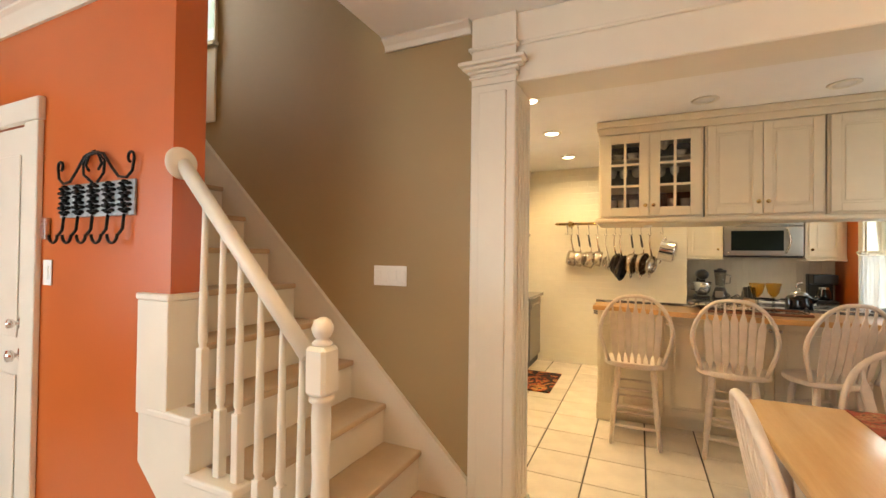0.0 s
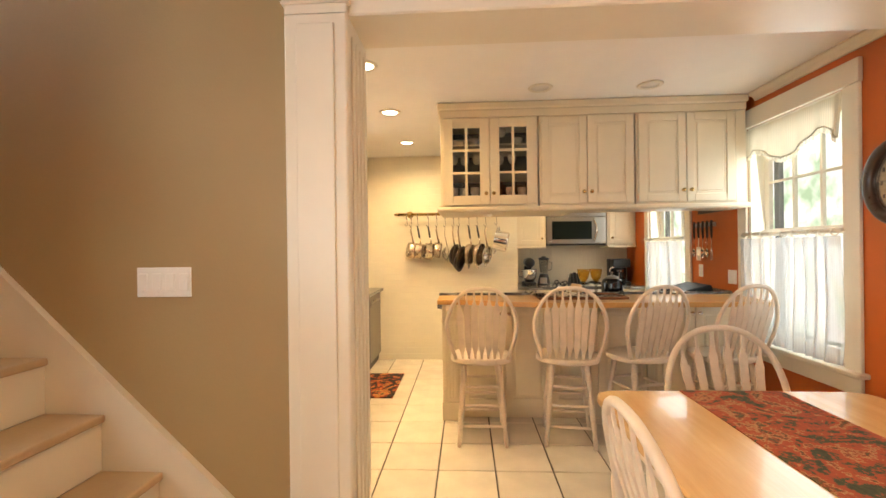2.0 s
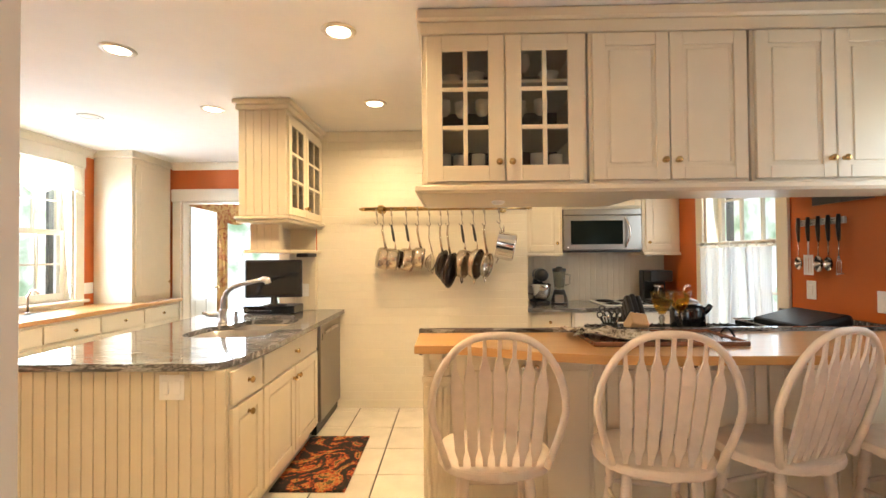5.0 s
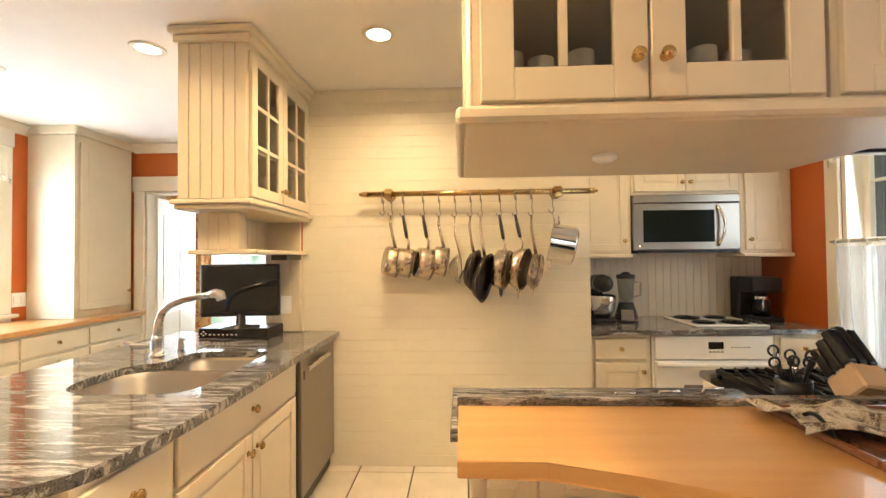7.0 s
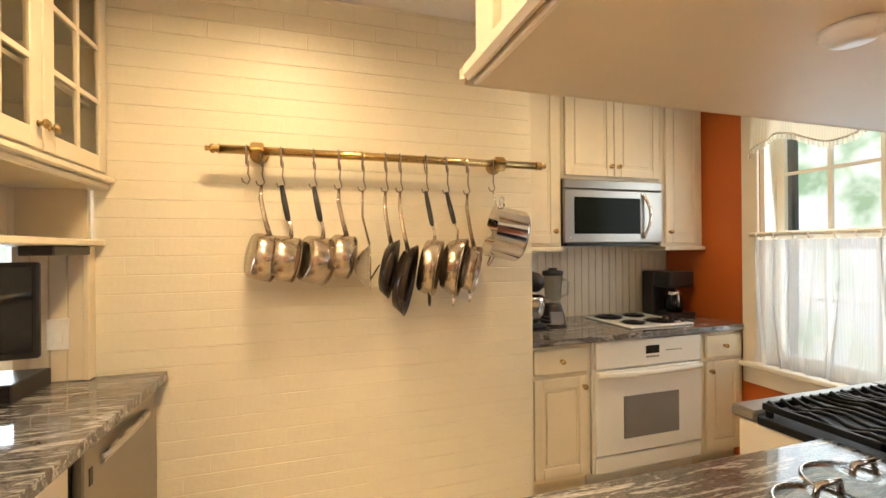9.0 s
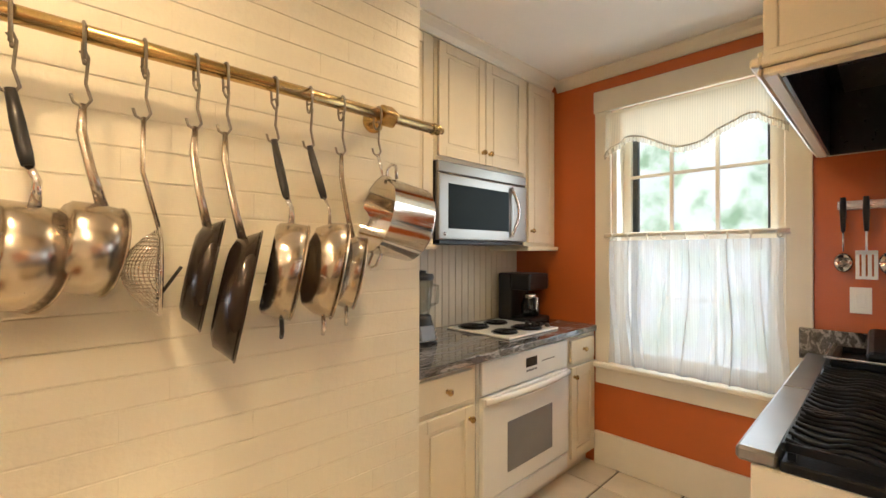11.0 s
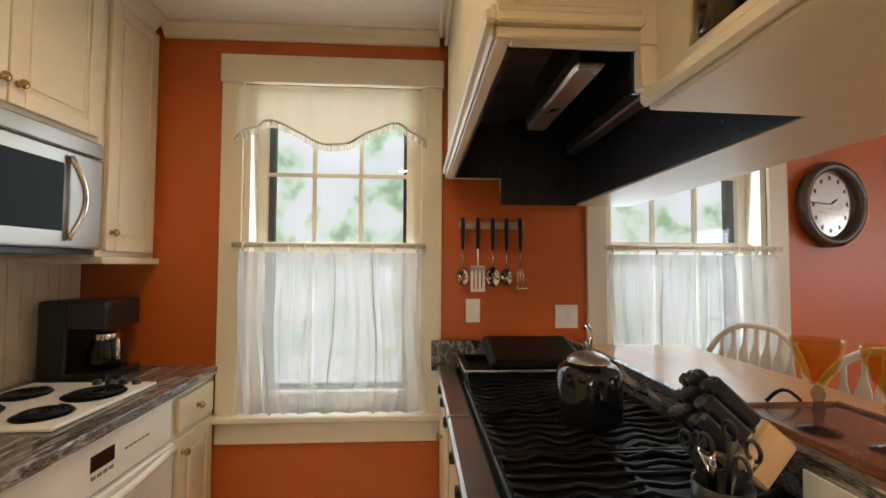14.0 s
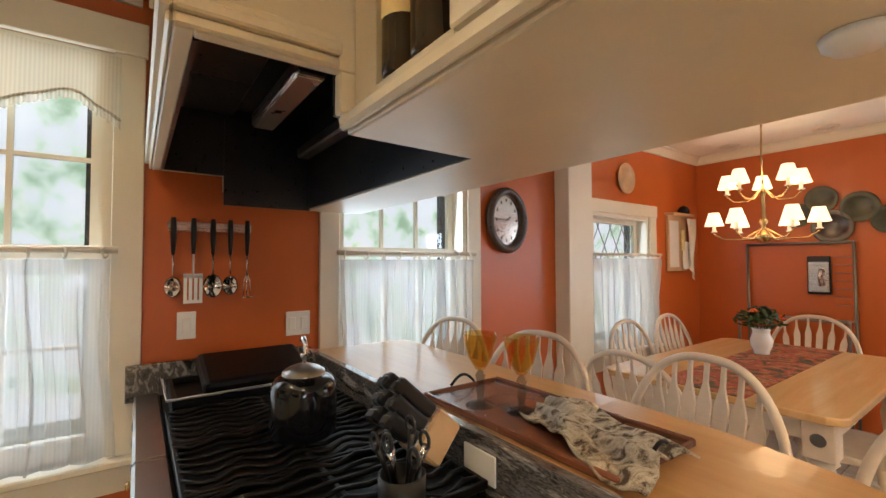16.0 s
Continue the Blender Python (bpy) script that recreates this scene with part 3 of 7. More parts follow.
def window(name, wall_x, y0, y1, z0, z1, side, label, cols=3, rows=2, lattice=False, head=0.14, shutters=True):
    """Double-hung sash window with casing. side -1: the room lies towards -x."""
    turn = -90 if side < 0 else 90
    w, h = y1 - y0, z1 - z0
    t = thing(name, (wall_x, (y0 + y1) / 2, z0), label, "window", kind="structure", turn=turn)

    def add(nm, bm, m, par=None):
        return part(nm, bm, m, par or t, local=True)

    cw = 0.105
    add("casing_side", bx(-w / 2 - cw, -w / 2, -0.024, -0.002, 0, h, bev=0.003), TRIM)
    add("casing_side", bx(w / 2, w / 2 + cw, -0.024, -0.002, 0, h, bev=0.003), TRIM)
    add("casing_head", bx(-w / 2 - cw - 0.008, w / 2 + cw + 0.008, -0.032, -0.002, h, h + head, bev=0.004), TRIM)
    add("window_sill", bx(-w / 2 - cw - 0.03, w / 2 + cw + 0.03, -0.065, 0.06, -0.03, 0.0, bev=0.006), TRIM)
    add("apron", bx(-w / 2 - cw, w / 2 + cw, -0.022, -0.002, -0.14, -0.03, bev=0.003), TRIM)
    j = bmesh.new()
    box(j, -w / 2, -w / 2 + 0.03, 0.0, 0.155, 0, h)
    box(j, w / 2 - 0.03, w / 2, 0.0, 0.155, 0, h)
    box(j, -w / 2 + 0.03, w / 2 - 0.03, 0.0, 0.155, h - 0.03, h)
    box(j, -w / 2 + 0.03, w / 2 - 0.03, 0.06, 0.155, 0, 0.03)
    add("window_frame", j, TRIM)
    mid = h * 0.50 if not lattice else h * 0.60
    for nm, a, b, yy in (("upper_sash", mid - 0.02, h - 0.03, 0.105), ("lower_sash", 0.03, mid + 0.02, 0.07)):
        s = bmesh.new()
        xa, xb = -w / 2 + 0.03, w / 2 - 0.03
        box(s, xa, xa + 0.045, yy, yy + 0.03, a, b)
        box(s, xb - 0.045, xb, yy, yy + 0.03, a, b)
        box(s, xa + 0.045, xb - 0.045, yy, yy + 0.03, b - 0.045, b)
        box(s, xa + 0.045, xb - 0.045, yy, yy + 0.03, a, a + 0.05)
        sash = add(nm, s, TRIM)
        gx0, gx1, gz0, gz1 = xa + 0.045, xb - 0.045, a + 0.05, b - 0.045
        mu = bmesh.new()
        if lattice and nm == "upper_sash":
            n = 4
            for k in range(-3, n + 3):
                for sg in (1, -1):
                    xs = gx0 + (gx1 - gx0) * k / n
                    xe = xs + sg * (gz1 - gz0) * 0.55
                    pa, pb = Vector((xs, yy + 0.012, gz0)), Vector((xe, yy + 0.012, gz1))
                    fr = [0.0, 1.0]
                    if pb.x != pa.x:
                        for lim in (gx0, gx1):
                            f = (lim - pa.x) / (pb.x - pa.x)
                            if 0 < f < 1:
                                fr.append(f)
                    fr = sorted(fr)
                    for fa, fb in zip(fr, fr[1:]):
                        m2 = pa.lerp(pb, (fa + fb) / 2)
                        if gx0 < m2.x < gx1:
                            tube(mu, [pa.lerp(pb, fa), pa.lerp(pb, fb)], 0.006, 4)
            part("lead_lattice", mu, LATTICE, sash, local=True)
        else:
            for k in range(1, cols):
                x = gx0 + (gx1 - gx0) * k / cols
                box(mu, x - 0.009, x + 0.009, yy + 0.003, yy + 0.027, gz0, gz1)
            for k in range(1, rows):
                z = gz0 + (gz1 - gz0) * k / rows
                box(mu, gx0, gx1, yy + 0.005, yy + 0.025, z - 0.009, z + 0.009)
            part("muntins", mu, TRIM, sash, local=True)
        pane = part("pane", bx(gx0, gx1, yy + 0.012, yy + 0.016, gz0, gz1), PANE, sash, local=True)
        pane.visible_shadow = False
    if shutters:
        for sx in (-1, 1):
            s = bmesh.new()
            xa = sx * (w / 2 - 0.045)
            box(s, min(xa, xa - sx * 0.05), max(xa, xa - sx * 0.05), 0.165, 0.20, 0.02, h - 0.02)
            add("storm_frame", s, SHUTTER)
    return t


window("window_1", 3.0, *W1[:2], *W1[2:], -1, "tall white double-hung sash window on orange wall")
window("window_2", 3.0, *W2[:2], *W2[2:], -1, "tall white double-hung sash window beside the bar")
window("window_3", 3.0, *W3[:2], *W3[2:], -1, "white window with diamond lattice upper sash", lattice=True, head=0.11)
# window_7 is out of view, added to carry the hall's west daylight
window("window_7", -3.2, -1.15, 0.05, 0.8, 2.2, 1, "unseen white sash window added at the end of the hall")
window("window_4", -3.2, *W4[:2], *W4[2:], 1, "bright white sash window above the wooden counter")


def cafe_curtain(wall_x, y0, y1, zrod, zbot, side, label, seed):
    """Sheer half curtain on a pole with rings."""
    rnd = random.Random(seed)
    t = thing("cafe_curtain", (wall_x, (y0 + y1) / 2, zbot), label, "curtain", "sheer half curtains", turn=-90 if side < 0 else 90)
    w, h = y1 - y0, zrod - zbot
    rod = bmesh.new()
    tube(rod, [(-w / 2, -0.045, h), (w / 2, -0.045, h)], 0.013, 12)
    part("curtain_rod", rod, TRIM, t, local=True)
    ph, ph2 = rnd.random() * 6, rnd.random() * 6

    def f(u, v):
        th = u * 58 + ph + 1.9 * math.sin(u * 9 + 1.0 * v + ph2) + 0.8 * math.sin(u * 23 + ph)
        deep = 0.45 + 0.55 * math.sin(u * 17 + ph2) ** 2
        pinch = (1 - 0.45 * v ** 6) * deep
        y = -0.045 + (0.027 * math.sin(th) + 0.006 * math.sin(u * 140 + 3 * v)) * pinch
        x = -w / 2 + 0.02 + u * (w - 0.04) + 0.015 * math.sin(2 * th) * pinch + 0.022 * math.sin(7 * u + 4 * v + ph) * (1 - v)
        return (x, y, v * (h - 0.035))

    part("panel", grid(bmesh.new(), f, 300, 12), SHEER, t, local=True)
    hem = bmesh.new()
    grid(hem, lambda u, v: (f(u, 1)[0], f(u, 0.9 + 0.1 * v)[1] - 0.004, (0.925 + 0.075 * v) * (h - 0.035)), 120, 2)
    part("heading", hem, SHEER, t, local=True)
    ring = bmesh.new()
    tube(ring, [(0, 0.021 * math.cos(a), 0.021 * math.sin(a)) for a in [2 * math.pi * k / 12 for k in range(12)]], 0.0045, 6, closed=True)
    me = mesh_of("ring", ring, TRIM)
    for k in range(9):
        o = new("ring", me)
        o.parent = t
        o.location = (-w / 2 + 0.05 + k * (w - 0.1) / 8 + rnd.uniform(-0.012, 0.012), -0.045, h - 0.010)
        o.rotation_euler = (0, 0, rnd.uniform(-0.4, 0.4))
    return t


cafe_curtain(2.99, 5.765, 6.69, 1.487, 0.685, -1, "sheer white half curtain hung on a pole across window", 1)
cafe_curtain(2.99, 3.93, 4.86, 1.487, 0.685, -1, "sheer white half curtain on a pole beside the bar", 2)
cafe_curtain(2.99, 1.60, 2.71, 1.50, 0.675, -1, "sheer white half curtain in the dining room", 3)


def valance(wall_x, y0, y1, ztop, side, label, flip=1):
    """Scalloped striped valance with a fringed hem."""
    t = thing("valance", (wall_x, (y0 + y1) / 2, ztop - 0.34), label, "valance", "striped valances", turn=-90 if side < 0 else 90)
    w = y1 - y0

    def low(u):
        d = abs(u - 0.5)
        return 0.055 + 0.115 * (0.5 - 0.5 * math.cos(math.pi * min(1.0, d / 0.34))) - 0.10 * max(0.0, (d - 0.36) / 0.14)

    def f(u, v):
        uu = u if flip > 0 else 1 - u
        z0 = low(uu)
        y = -0.012 - 0.016 * (1 + math.sin(u * 40)) * (1 - 0.6 * v) * (1.6 if abs(u - 0.5) > 0.40 else 0.7)
        return (-w / 2 + u * w, y, z0 + v * (0.34 - z0))

    part("panel", grid(bmesh.new(), f, 90, 10), VALANCE, t, local=True)

    def g(u, v):
        x, y, z = f(u, 0)
        return (x, y - 0.004 - 0.008 * math.sin(u * 190), z - 0.032 * (1 - v) + 0.004 * math.sin(u * 300))

    part("fringe", grid(bmesh.new(), g, 160, 2), FRINGE, t, local=True)
    cord = bmesh.new()
    tube(cord, [(x, y - 0.006, z) for x, y, z in (f(k / 80, 0.01) for k in range(81))], 0.006, 6)
    part("piping", cord, FRINGE, t, local=True)
    return t


valance(2.985, 5.765, 6.69, 2.262, -1, "cream striped scalloped valance with fringed hem")
valance(2.985, 3.93, 4.86, 2.292, -1, "cream striped scalloped valance beside the bar")
valance(-3.185, 6.16, 7.10, 2.34, 1, "pale scalloped valance over the bright window")

# ---- cabinets ----


def knob(parent, x, y, z, m=BRASS):
    b = bmesh.new()
    lathe(b, [(0.0, 0.030), (0.010, 0.029), (0.0155, 0.023), (0.0155, 0.018), (0.007, 0.012), (0.006, 0.004), (0.011, 0.001), (0.011, -0.001)], 14)
    moved(b, pose(x, y, z, 90, 0, 0))
    return part("knob", b, m, parent, local=True)


def panel_door(parent, x0, x1, z0, z1, y=0.0, raised=True, rail=0.055, name="door", glazed=None, m=CREAM):
    """Door or drawer front at y, its face towards -y. glazed: (columns, rows)."""
    g = 0.003
    x0, x1, z0, z1 = x0 + g, x1 - g, z0 + g, z1 - g
    b = bmesh.new()
    if not raised:
        box(b, x0, x1, y - 0.020, y - 0.001, z0, z1, bev=0.004)
        return part(name, b, m, parent, local=True)
    box(b, x0, x0 + rail, y - 0.020, y - 0.001, z0, z1, bev=0.0025)
    box(b, x1 - rail, x1, y - 0.020, y - 0.001, z0, z1, bev=0.0025)
    box(b, x0 + rail, x1 - rail, y - 0.020, y - 0.001, z1 - rail, z1, bev=0.0025)
    box(b, x0 + rail, x1 - rail, y - 0.020, y - 0.001, z0, z0 + rail, bev=0.0025)
    if glazed:
        c, r = glazed
        for k in range(1, c):
            x = x0 + rail + (x1 - x0 - 2 * rail) * k / c
            box(b, x - 0.010, x + 0.010, y - 0.018, y - 0.003, z0 + rail, z1 - rail, bev=0.002)
        for k in range(1, r):
            z = z0 + rail + (z1 - z0 - 2 * rail) * k / r
            box(b, x0 + rail, x1 - rail, y - 0.0175, y - 0.0035, z - 0.010, z + 0.010, bev=0.002)
    d = part(name, b, m, parent, local=True)
    if not glazed:
        pb_ = bx(x0 + rail, x1 - rail, y - 0.012, y - 0.002, z0 + rail, z1 - rail)
        box(pb_, x0 + rail + 0.018, x1 - rail - 0.018, y - 0.016, y - 0.010, z0 + rail + 0.018, z1 - rail - 0.018, bev=0.005)
        part("panel", pb_, m, d, local=True)
    if glazed:
        part("pane", bx(x0 + rail, x1 - rail, y - 0.010, y - 0.007, z0 + rail, z1 - rail), CABGLASS, d, local=True)
    return d


def beadboard(bm, x0, x1, y, z0, z1, pitch=0.062, depth=0.007):
    """Vertical boards with grooves between, face towards -y, in one mesh."""
    n = max(1, round((x1 - x0) / pitch))
    w = (x1 - x0) / n
    for k in range(n):
        box(bm, x0 + k * w + 0.002, x0 + (k + 1) * w - 0.002, y - depth, y, z0, z1, bev=0.002)
    return bm


def bead_panel(parent, name, x0, x1, y, z0, z1, m, label, pitch=0.058, local=False):
    """A panel of single boards; m turns it from its own frame into its place."""
    back = part(name, moved(bx(x0, x1, y - 0.002, y, z0, z1), m), CREAM, parent, label, local)
    n = max(1, round((x1 - x0) / pitch))
    w = (x1 - x0) / n
    for k in range(n):
        part("board", moved(bx(x0 + k * w + 0.002, x0 + (k + 1) * w - 0.002, y - 0.009, y - 0.002, z0, z1, bev=0.002), m), CREAM, back, local=local)
    return back


# upper cabinets hung over the bar, doors towards the dining room
FY = 4.765
UX = [(0.565, 1.335), (1.345, 2.09), (2.10, 2.86)]
for i, (a, b) in enumerate(UX):
    w = b - a
    lab = "cream upper cabinet with glazed doors showing stemware" if i == 0 else "cream upper cabinet with two panelled doors"
    c = thing("upper_cabinet", (a, FY, 1.735), lab, "cabinet", "cabinets over the bar")
    body = bmesh.new()
    if i == 0:
        for q in ((0, 0.018, 0.0, 0.505, 0, 0.755), (w - 0.018, w, 0.0, 0.505, 0, 0.755), (0.018, w - 0.018, 0.485, 0.505, 0, 0.755), (0.018, w - 0.018, 0.0, 0.485, 0, 0.018), (0.018, w - 0.018, 0.0, 0.485, 0.715, 0.755), (0.018, w - 0.018, 0.03, 0.485, 0.27, 0.285), (0.018, w - 0.018, 0.03, 0.485, 0.50, 0.515), (w / 2 - 0.02, w / 2 + 0.02, 0, 0.018, 0.018, 0.715)):
            box(body, *q)
    else:
        box(body, 0, w, 0.0, 0.245, 0, 0.755, bev=0.002)
        if i == 1:
            box(body, 0, 0.255, 0.2455, 0.505, 0, 0.755)
    part("body", body, CREAM, c, local=True)
    if i == 0:
        # interior shade put into colour: black sheet over the cream cabinet back
        part("shade_backing", bx(0.02, w - 0.02, 0.470, 0.482, 0.02, 0.715), BLACK, c, "black sheet standing in for interior shade", local=True)
        bead_panel(c, "side_panel", -0.505, 0.0, 0, -0.005, 0.755, pose(0, 0, 0, 0, 0, -90), "beadboard end panel", local=True)
    d1 = panel_door(c, 0.012, w / 2, 0.014, 0.712, rail=0.075 if i == 0 else 0.06, glazed=(2, 3) if i == 0 else None)
    d2 = panel_door(c, w / 2, w - 0.012, 0.014, 0.712, rail=0.075 if i == 0 else 0.06, glazed=(2, 3) if i == 0 else None)
    knob(d1, w / 2 - 0.030, -0.020, 0.105)
    knob(d2, w / 2 + 0.030, -0.020, 0.105)
bm = bmesh.new()
box(bm, 0.55, 2.94, FY - 0.012, FY + 0.02, 2.455, 2.515, bev=0.004)
box(bm, 0.535, 2.95, FY - 0.032, FY + 0.02, 2.515, 2.573, bev=0.010)
box(bm, 0.535, 0.563, FY + 0.02, 5.27, 2.50, 2.573, bev=0.008)
box(bm, 2.862, 2.94, FY, FY + 0.245, 1.735, 2.454, bev=0.002)
solid("cabinet_cornice", bm, CREAM, "cream painted cornice above the hanging cabinets", "cornice")
cu = thing("cabinet_underside", (1.7, 5.05, 1.695), "cream painted underside board with moulded edge", "panel")
part("board", prism(bmesh.new(), [(0.545, FY - 0.03), (2.955, FY - 0.03), (2.955, 5.015), (1.65, 5.015), (1.65, 5.354), (0.545, 5.354)], 1.695, 1.728, bev=0.006), CREAM, cu)
for q in ((0.525, 2.955, FY - 0.052, FY - 0.031), (0.523, 0.544, FY - 0.030, 5.354), (0.523, 1.65, 5.355, 5.376)):
    part("edge_moulding", bx(*q, 1.70, 1.733, bev=0.008), CREAM, cu)
lamp = thing("puck_light", (0.945, 5.035, 1.68), "round white light fixed under the hanging cabinet", "light")
part("housing", lathe(bmesh.new(), [(0.0, 1.676), (0.024, 1.676), (0.027, 1.681), (0.033, 1.683), (0.036, 1.694), (0.0, 1.694)], 24, (0.945, 5.035, 0)), PLATE, lamp)

# kitchen-side face of the hanging cabinets, with a bottle niche beside the hood
kb = thing("bottle_cabinet", (0.545, 5.274, 1.735), "cream cabinet back with panelled doors and open bottle niche", "cabinet")
body = bmesh.new()
box(body, 0.545, 1.30, 5.274, 5.345, 1.735, 2.60, bev=0.002)
box(body, 1.30, 1.54, 5.274, 5.345, 1.735, 1.765)
box(body, 1.30, 1.54, 5.274, 5.345, 2.24, 2.60)
box(body, 1.54, 1.634, 5.274, 5.345, 1.735, 2.60)
part("body", body, CREAM, kb)
# niche depth and shade put into colour: thin dark sheet over cream
part("niche_shade_back", bx(1.30, 1.54, 5.271, 5.277, 1.765, 2.24), CLOCKRIM, kb, "dark sheet standing in for niche shade")
for a, b in ((0.56, 0.92), (0.93, 1.29)):
    d = bmesh.new()
    box(d, a, b, 5.345, 5.363, 1.75, 2.50, bev=0.004)
    box(d, a + 0.06, b - 0.06, 5.363, 5.371, 1.81, 2.44, bev=0.005)
    part("door", d, CREAM, kb)
for i, (bxx, h, rr) in enumerate(((1.49, 0.36, 0.042), (1.395, 0.33, 0.040))):
    bt = thing("bottle", (bxx, 5.313, 1.765), "dark glass bottle with pale label in the niche", "bottle", "bottles in the niche")
    part("glass_body", lathe(bmesh.new(), [(0.0, 0.0), (rr - 0.004, 0.0), (rr, 0.006), (rr, h * 0.62), (rr * 0.55, h * 0.76), (rr * 0.36, h * 0.8), (rr * 0.36, h), (0.0, h)], 20), BOTTLE, bt, local=True)
    part("label", lathe(bmesh.new(), [(rr + 0.0008, h * 0.28), (rr + 0.0008, h * 0.58)], 20), LABELY, bt, "paper label", local=True)

# glasses behind the glazed doors
for k, (gx, gz, colr) in enumerate(((0.66, 0, CLEAR), (0.74, 0, CLEAR), (0.83, 0, CLEAR), (1.02, 0, AMBER), (1.12, 0, CLEAR), (1.22, 0, CLEAR), (0.66, 0.268, CLEAR), (0.75, 0.268, CLEAR), (0.85, 0.268, CLEAR), (1.04, 0.268, CLEAR), (1.14, 0.268, CLEAR), (0.70, 0.497, CERAMIC), (0.82, 0.497, CERAMIC), (1.06, 0.497, CLEAR), (1.18, 0.497, CERAMIC))):
    z = 1.7532 + gz
    g = thing("wine_glass" if colr is not CERAMIC else "bowl", (gx, FY + 0.09 + 0.03 * (k % 2), z), "stemmed glass standing on the cabinet shelf" if colr is not CERAMIC else "pale bowl on the top cabinet shelf", "glass" if colr is not CERAMIC else "bowl", "glasses in the cabinet")
    if colr is CERAMIC:
        part("bowl_body", lathe(bmesh.new(), [(0.0, 0.0), (0.025, 0.0), (0.05, 0.05), (0.046, 0.05), (0.022, 0.006), (0.0, 0.006)], 16), CERAMIC, g, local=True)
    else:
        part("foot", lathe(bmesh.new(), [(0.0, 0.0), (0.028, 0.0), (0.028, 0.003), (0.004, 0.008), (0.0035, 0.07), (0.0, 0.07)], 14), CLEAR, g, local=True)
        part("bowl", lathe(bmesh.new(), [(0.0, 0.07), (0.02, 0.078), (0.034, 0.105), (0.033, 0.15), (0.031, 0.15), (0.032, 0.105), (0.018, 0.081), (0.0, 0.075)], 14), PAPER if colr is CLEAR else COPPER, g, local=True)

# ---- range hood ----
hood = thing("range_hood", (2.28, 5.46, 1.70), "cream boxed range hood with dark steel liner", "range hood")
for nm, q in (("front_panel", (1.636, 2.945, 5.630, 5.660, 1.82, 2.615)), ("side_panel", (1.636, 1.666, 5.25, 5.6295, 1.82, 2.615)), ("side_panel", (1.636, 1.666, 5.25, 5.3765, 1.736, 1.8195)), ("side_panel", (2.915, 2.945, 5.40, 5.6295, 1.82, 2.615)), ("side_panel", (2.915, 2.945, 5.02, 5.3995, 1.75, 2.615))):
    part(nm, bx(*q, bev=0.003), CREAM, hood)
for z0, z1, o in ((1.82, 1.842, 0.010), (1.842, 1.866, 0.024), (1.866, 1.886, 0.010), (2.49, 2.53, 0.02), (2.53, 2.573, 0.045)):
    part("moulding", bx(1.636 - o, 2.945, 5.661, 5.661 + o, z0, z1, bev=0.005), CREAM, hood)
    part("moulding", bx(1.635 - o, 1.635, 5.38, 5.661, z0, z1, bev=0.004), CREAM, hood)
for q in ((1.676, 2.914, 5.620, 5.629, 1.822, 2.12), (1.667, 1.675, 5.378, 5.620, 1.824, 2.12), (1.667, 1.675, 5.02, 5.3775, 1.737, 2.12), (2.905, 2.914, 5.40, 5.620, 1.82, 2.12), (2.905, 2.914, 5.02, 5.3995, 1.69, 2.12), (1.676, 2.904, 5.017, 5.026, 1.70, 2.12), (1.667, 2.914, 5.017, 5.629, 2.121, 2.13)):
    part("liner_panel", bx(*q), LINER, hood, "dark stainless liner")
for k in range(3):
    x0 = 1.70 + k * 0.40
    part("filter", bx(x0, x0 + 0.385, 5.37, 5.57, 2.085, 2.11, bev=0.004), LINER, hood, "steel grease filter")
lb = part("light_bar", bx(2.08, 2.68, 5.245, 5.335, 1.985, 2.045, bev=0.010), STEEL, hood, "bright steel light housing")
part("end_cap", bx(2.062, 2.0795, 5.25, 5.33, 1.99, 2.04, bev=0.004), LINER, lb)
part("duct_bar", bx(2.10, 2.80, 5.055, 5.115, 1.915, 1.965, bev=0.008), DARKSTEEL, hood, "dull steel baffle bar")
for k in range(4):
    part("rivet", moved(lathe(bmesh.new(), [(0.0, 0.004), (0.008, 0.003), (0.010, 0.0)], 10), pose(1.86 + k * 0.27, 5.0265, 2.03, -90, 0, 0)), STEEL, hood)

# ---- bar and peninsula ----
solid("breakfast_counter", prism(bmesh.new(), [(0.52, 4.67), (0.70, 4.67), (0.86, 4.615), (1.06, 4.53), (1.30, 4.475), (1.60, 4.455), (2.965, 4.455), (2.965, 4.993), (0.52, 4.993)], 0.962, 0.999, bev=0.004), BUTCHER, "honey-coloured maple breakfast bar with angled corner", "counter")
solid("granite_upstand", bx(0.517, 2.966, 4.9945, 5.028, 0.88, 1.019, bev=0.003), GRANITE, "banded grey granite upstand behind the bar", "backsplash")
pb = thing("peninsula_base", (1.75, 5.0, 0), "cream peninsula base with panelled doors and fluted pilaster", "cabinet")
part("body", box(bx(0.555, 2.96, 4.815, 4.993, 0.09, 0.961, bev=0.002), 0.555, 1.53, 4.9935, 5.39, 0.09, 0.879, bev=0.002), CREAM, pb)
part("toe_kick", box(bx(0.60, 2.96, 4.87, 4.985, 0, 0.09), 0.60, 1.53, 4.985, 5.33, 0, 0.09), CREAM, pb)
pil = bmesh.new()
box(pil, 0.545, 0.685, 4.790, 4.8145, 0.0, 0.15, bev=0.004)
box(pil, 0.55, 0.68, 4.797, 4.8145, 0.15, 0.80, bev=0.003)
for k in range(4):
    box(pil, 0.562 + k * 0.028, 0.582 + k * 0.028, 4.789, 4.797, 0.18, 0.78, bev=0.003)
box(pil, 0.545, 0.685, 4.788, 4.8145, 0.80, 0.83, bev=0.004)
box(pil, 0.55, 0.68, 4.797, 4.8145, 0.83, 0.96, bev=0.003)
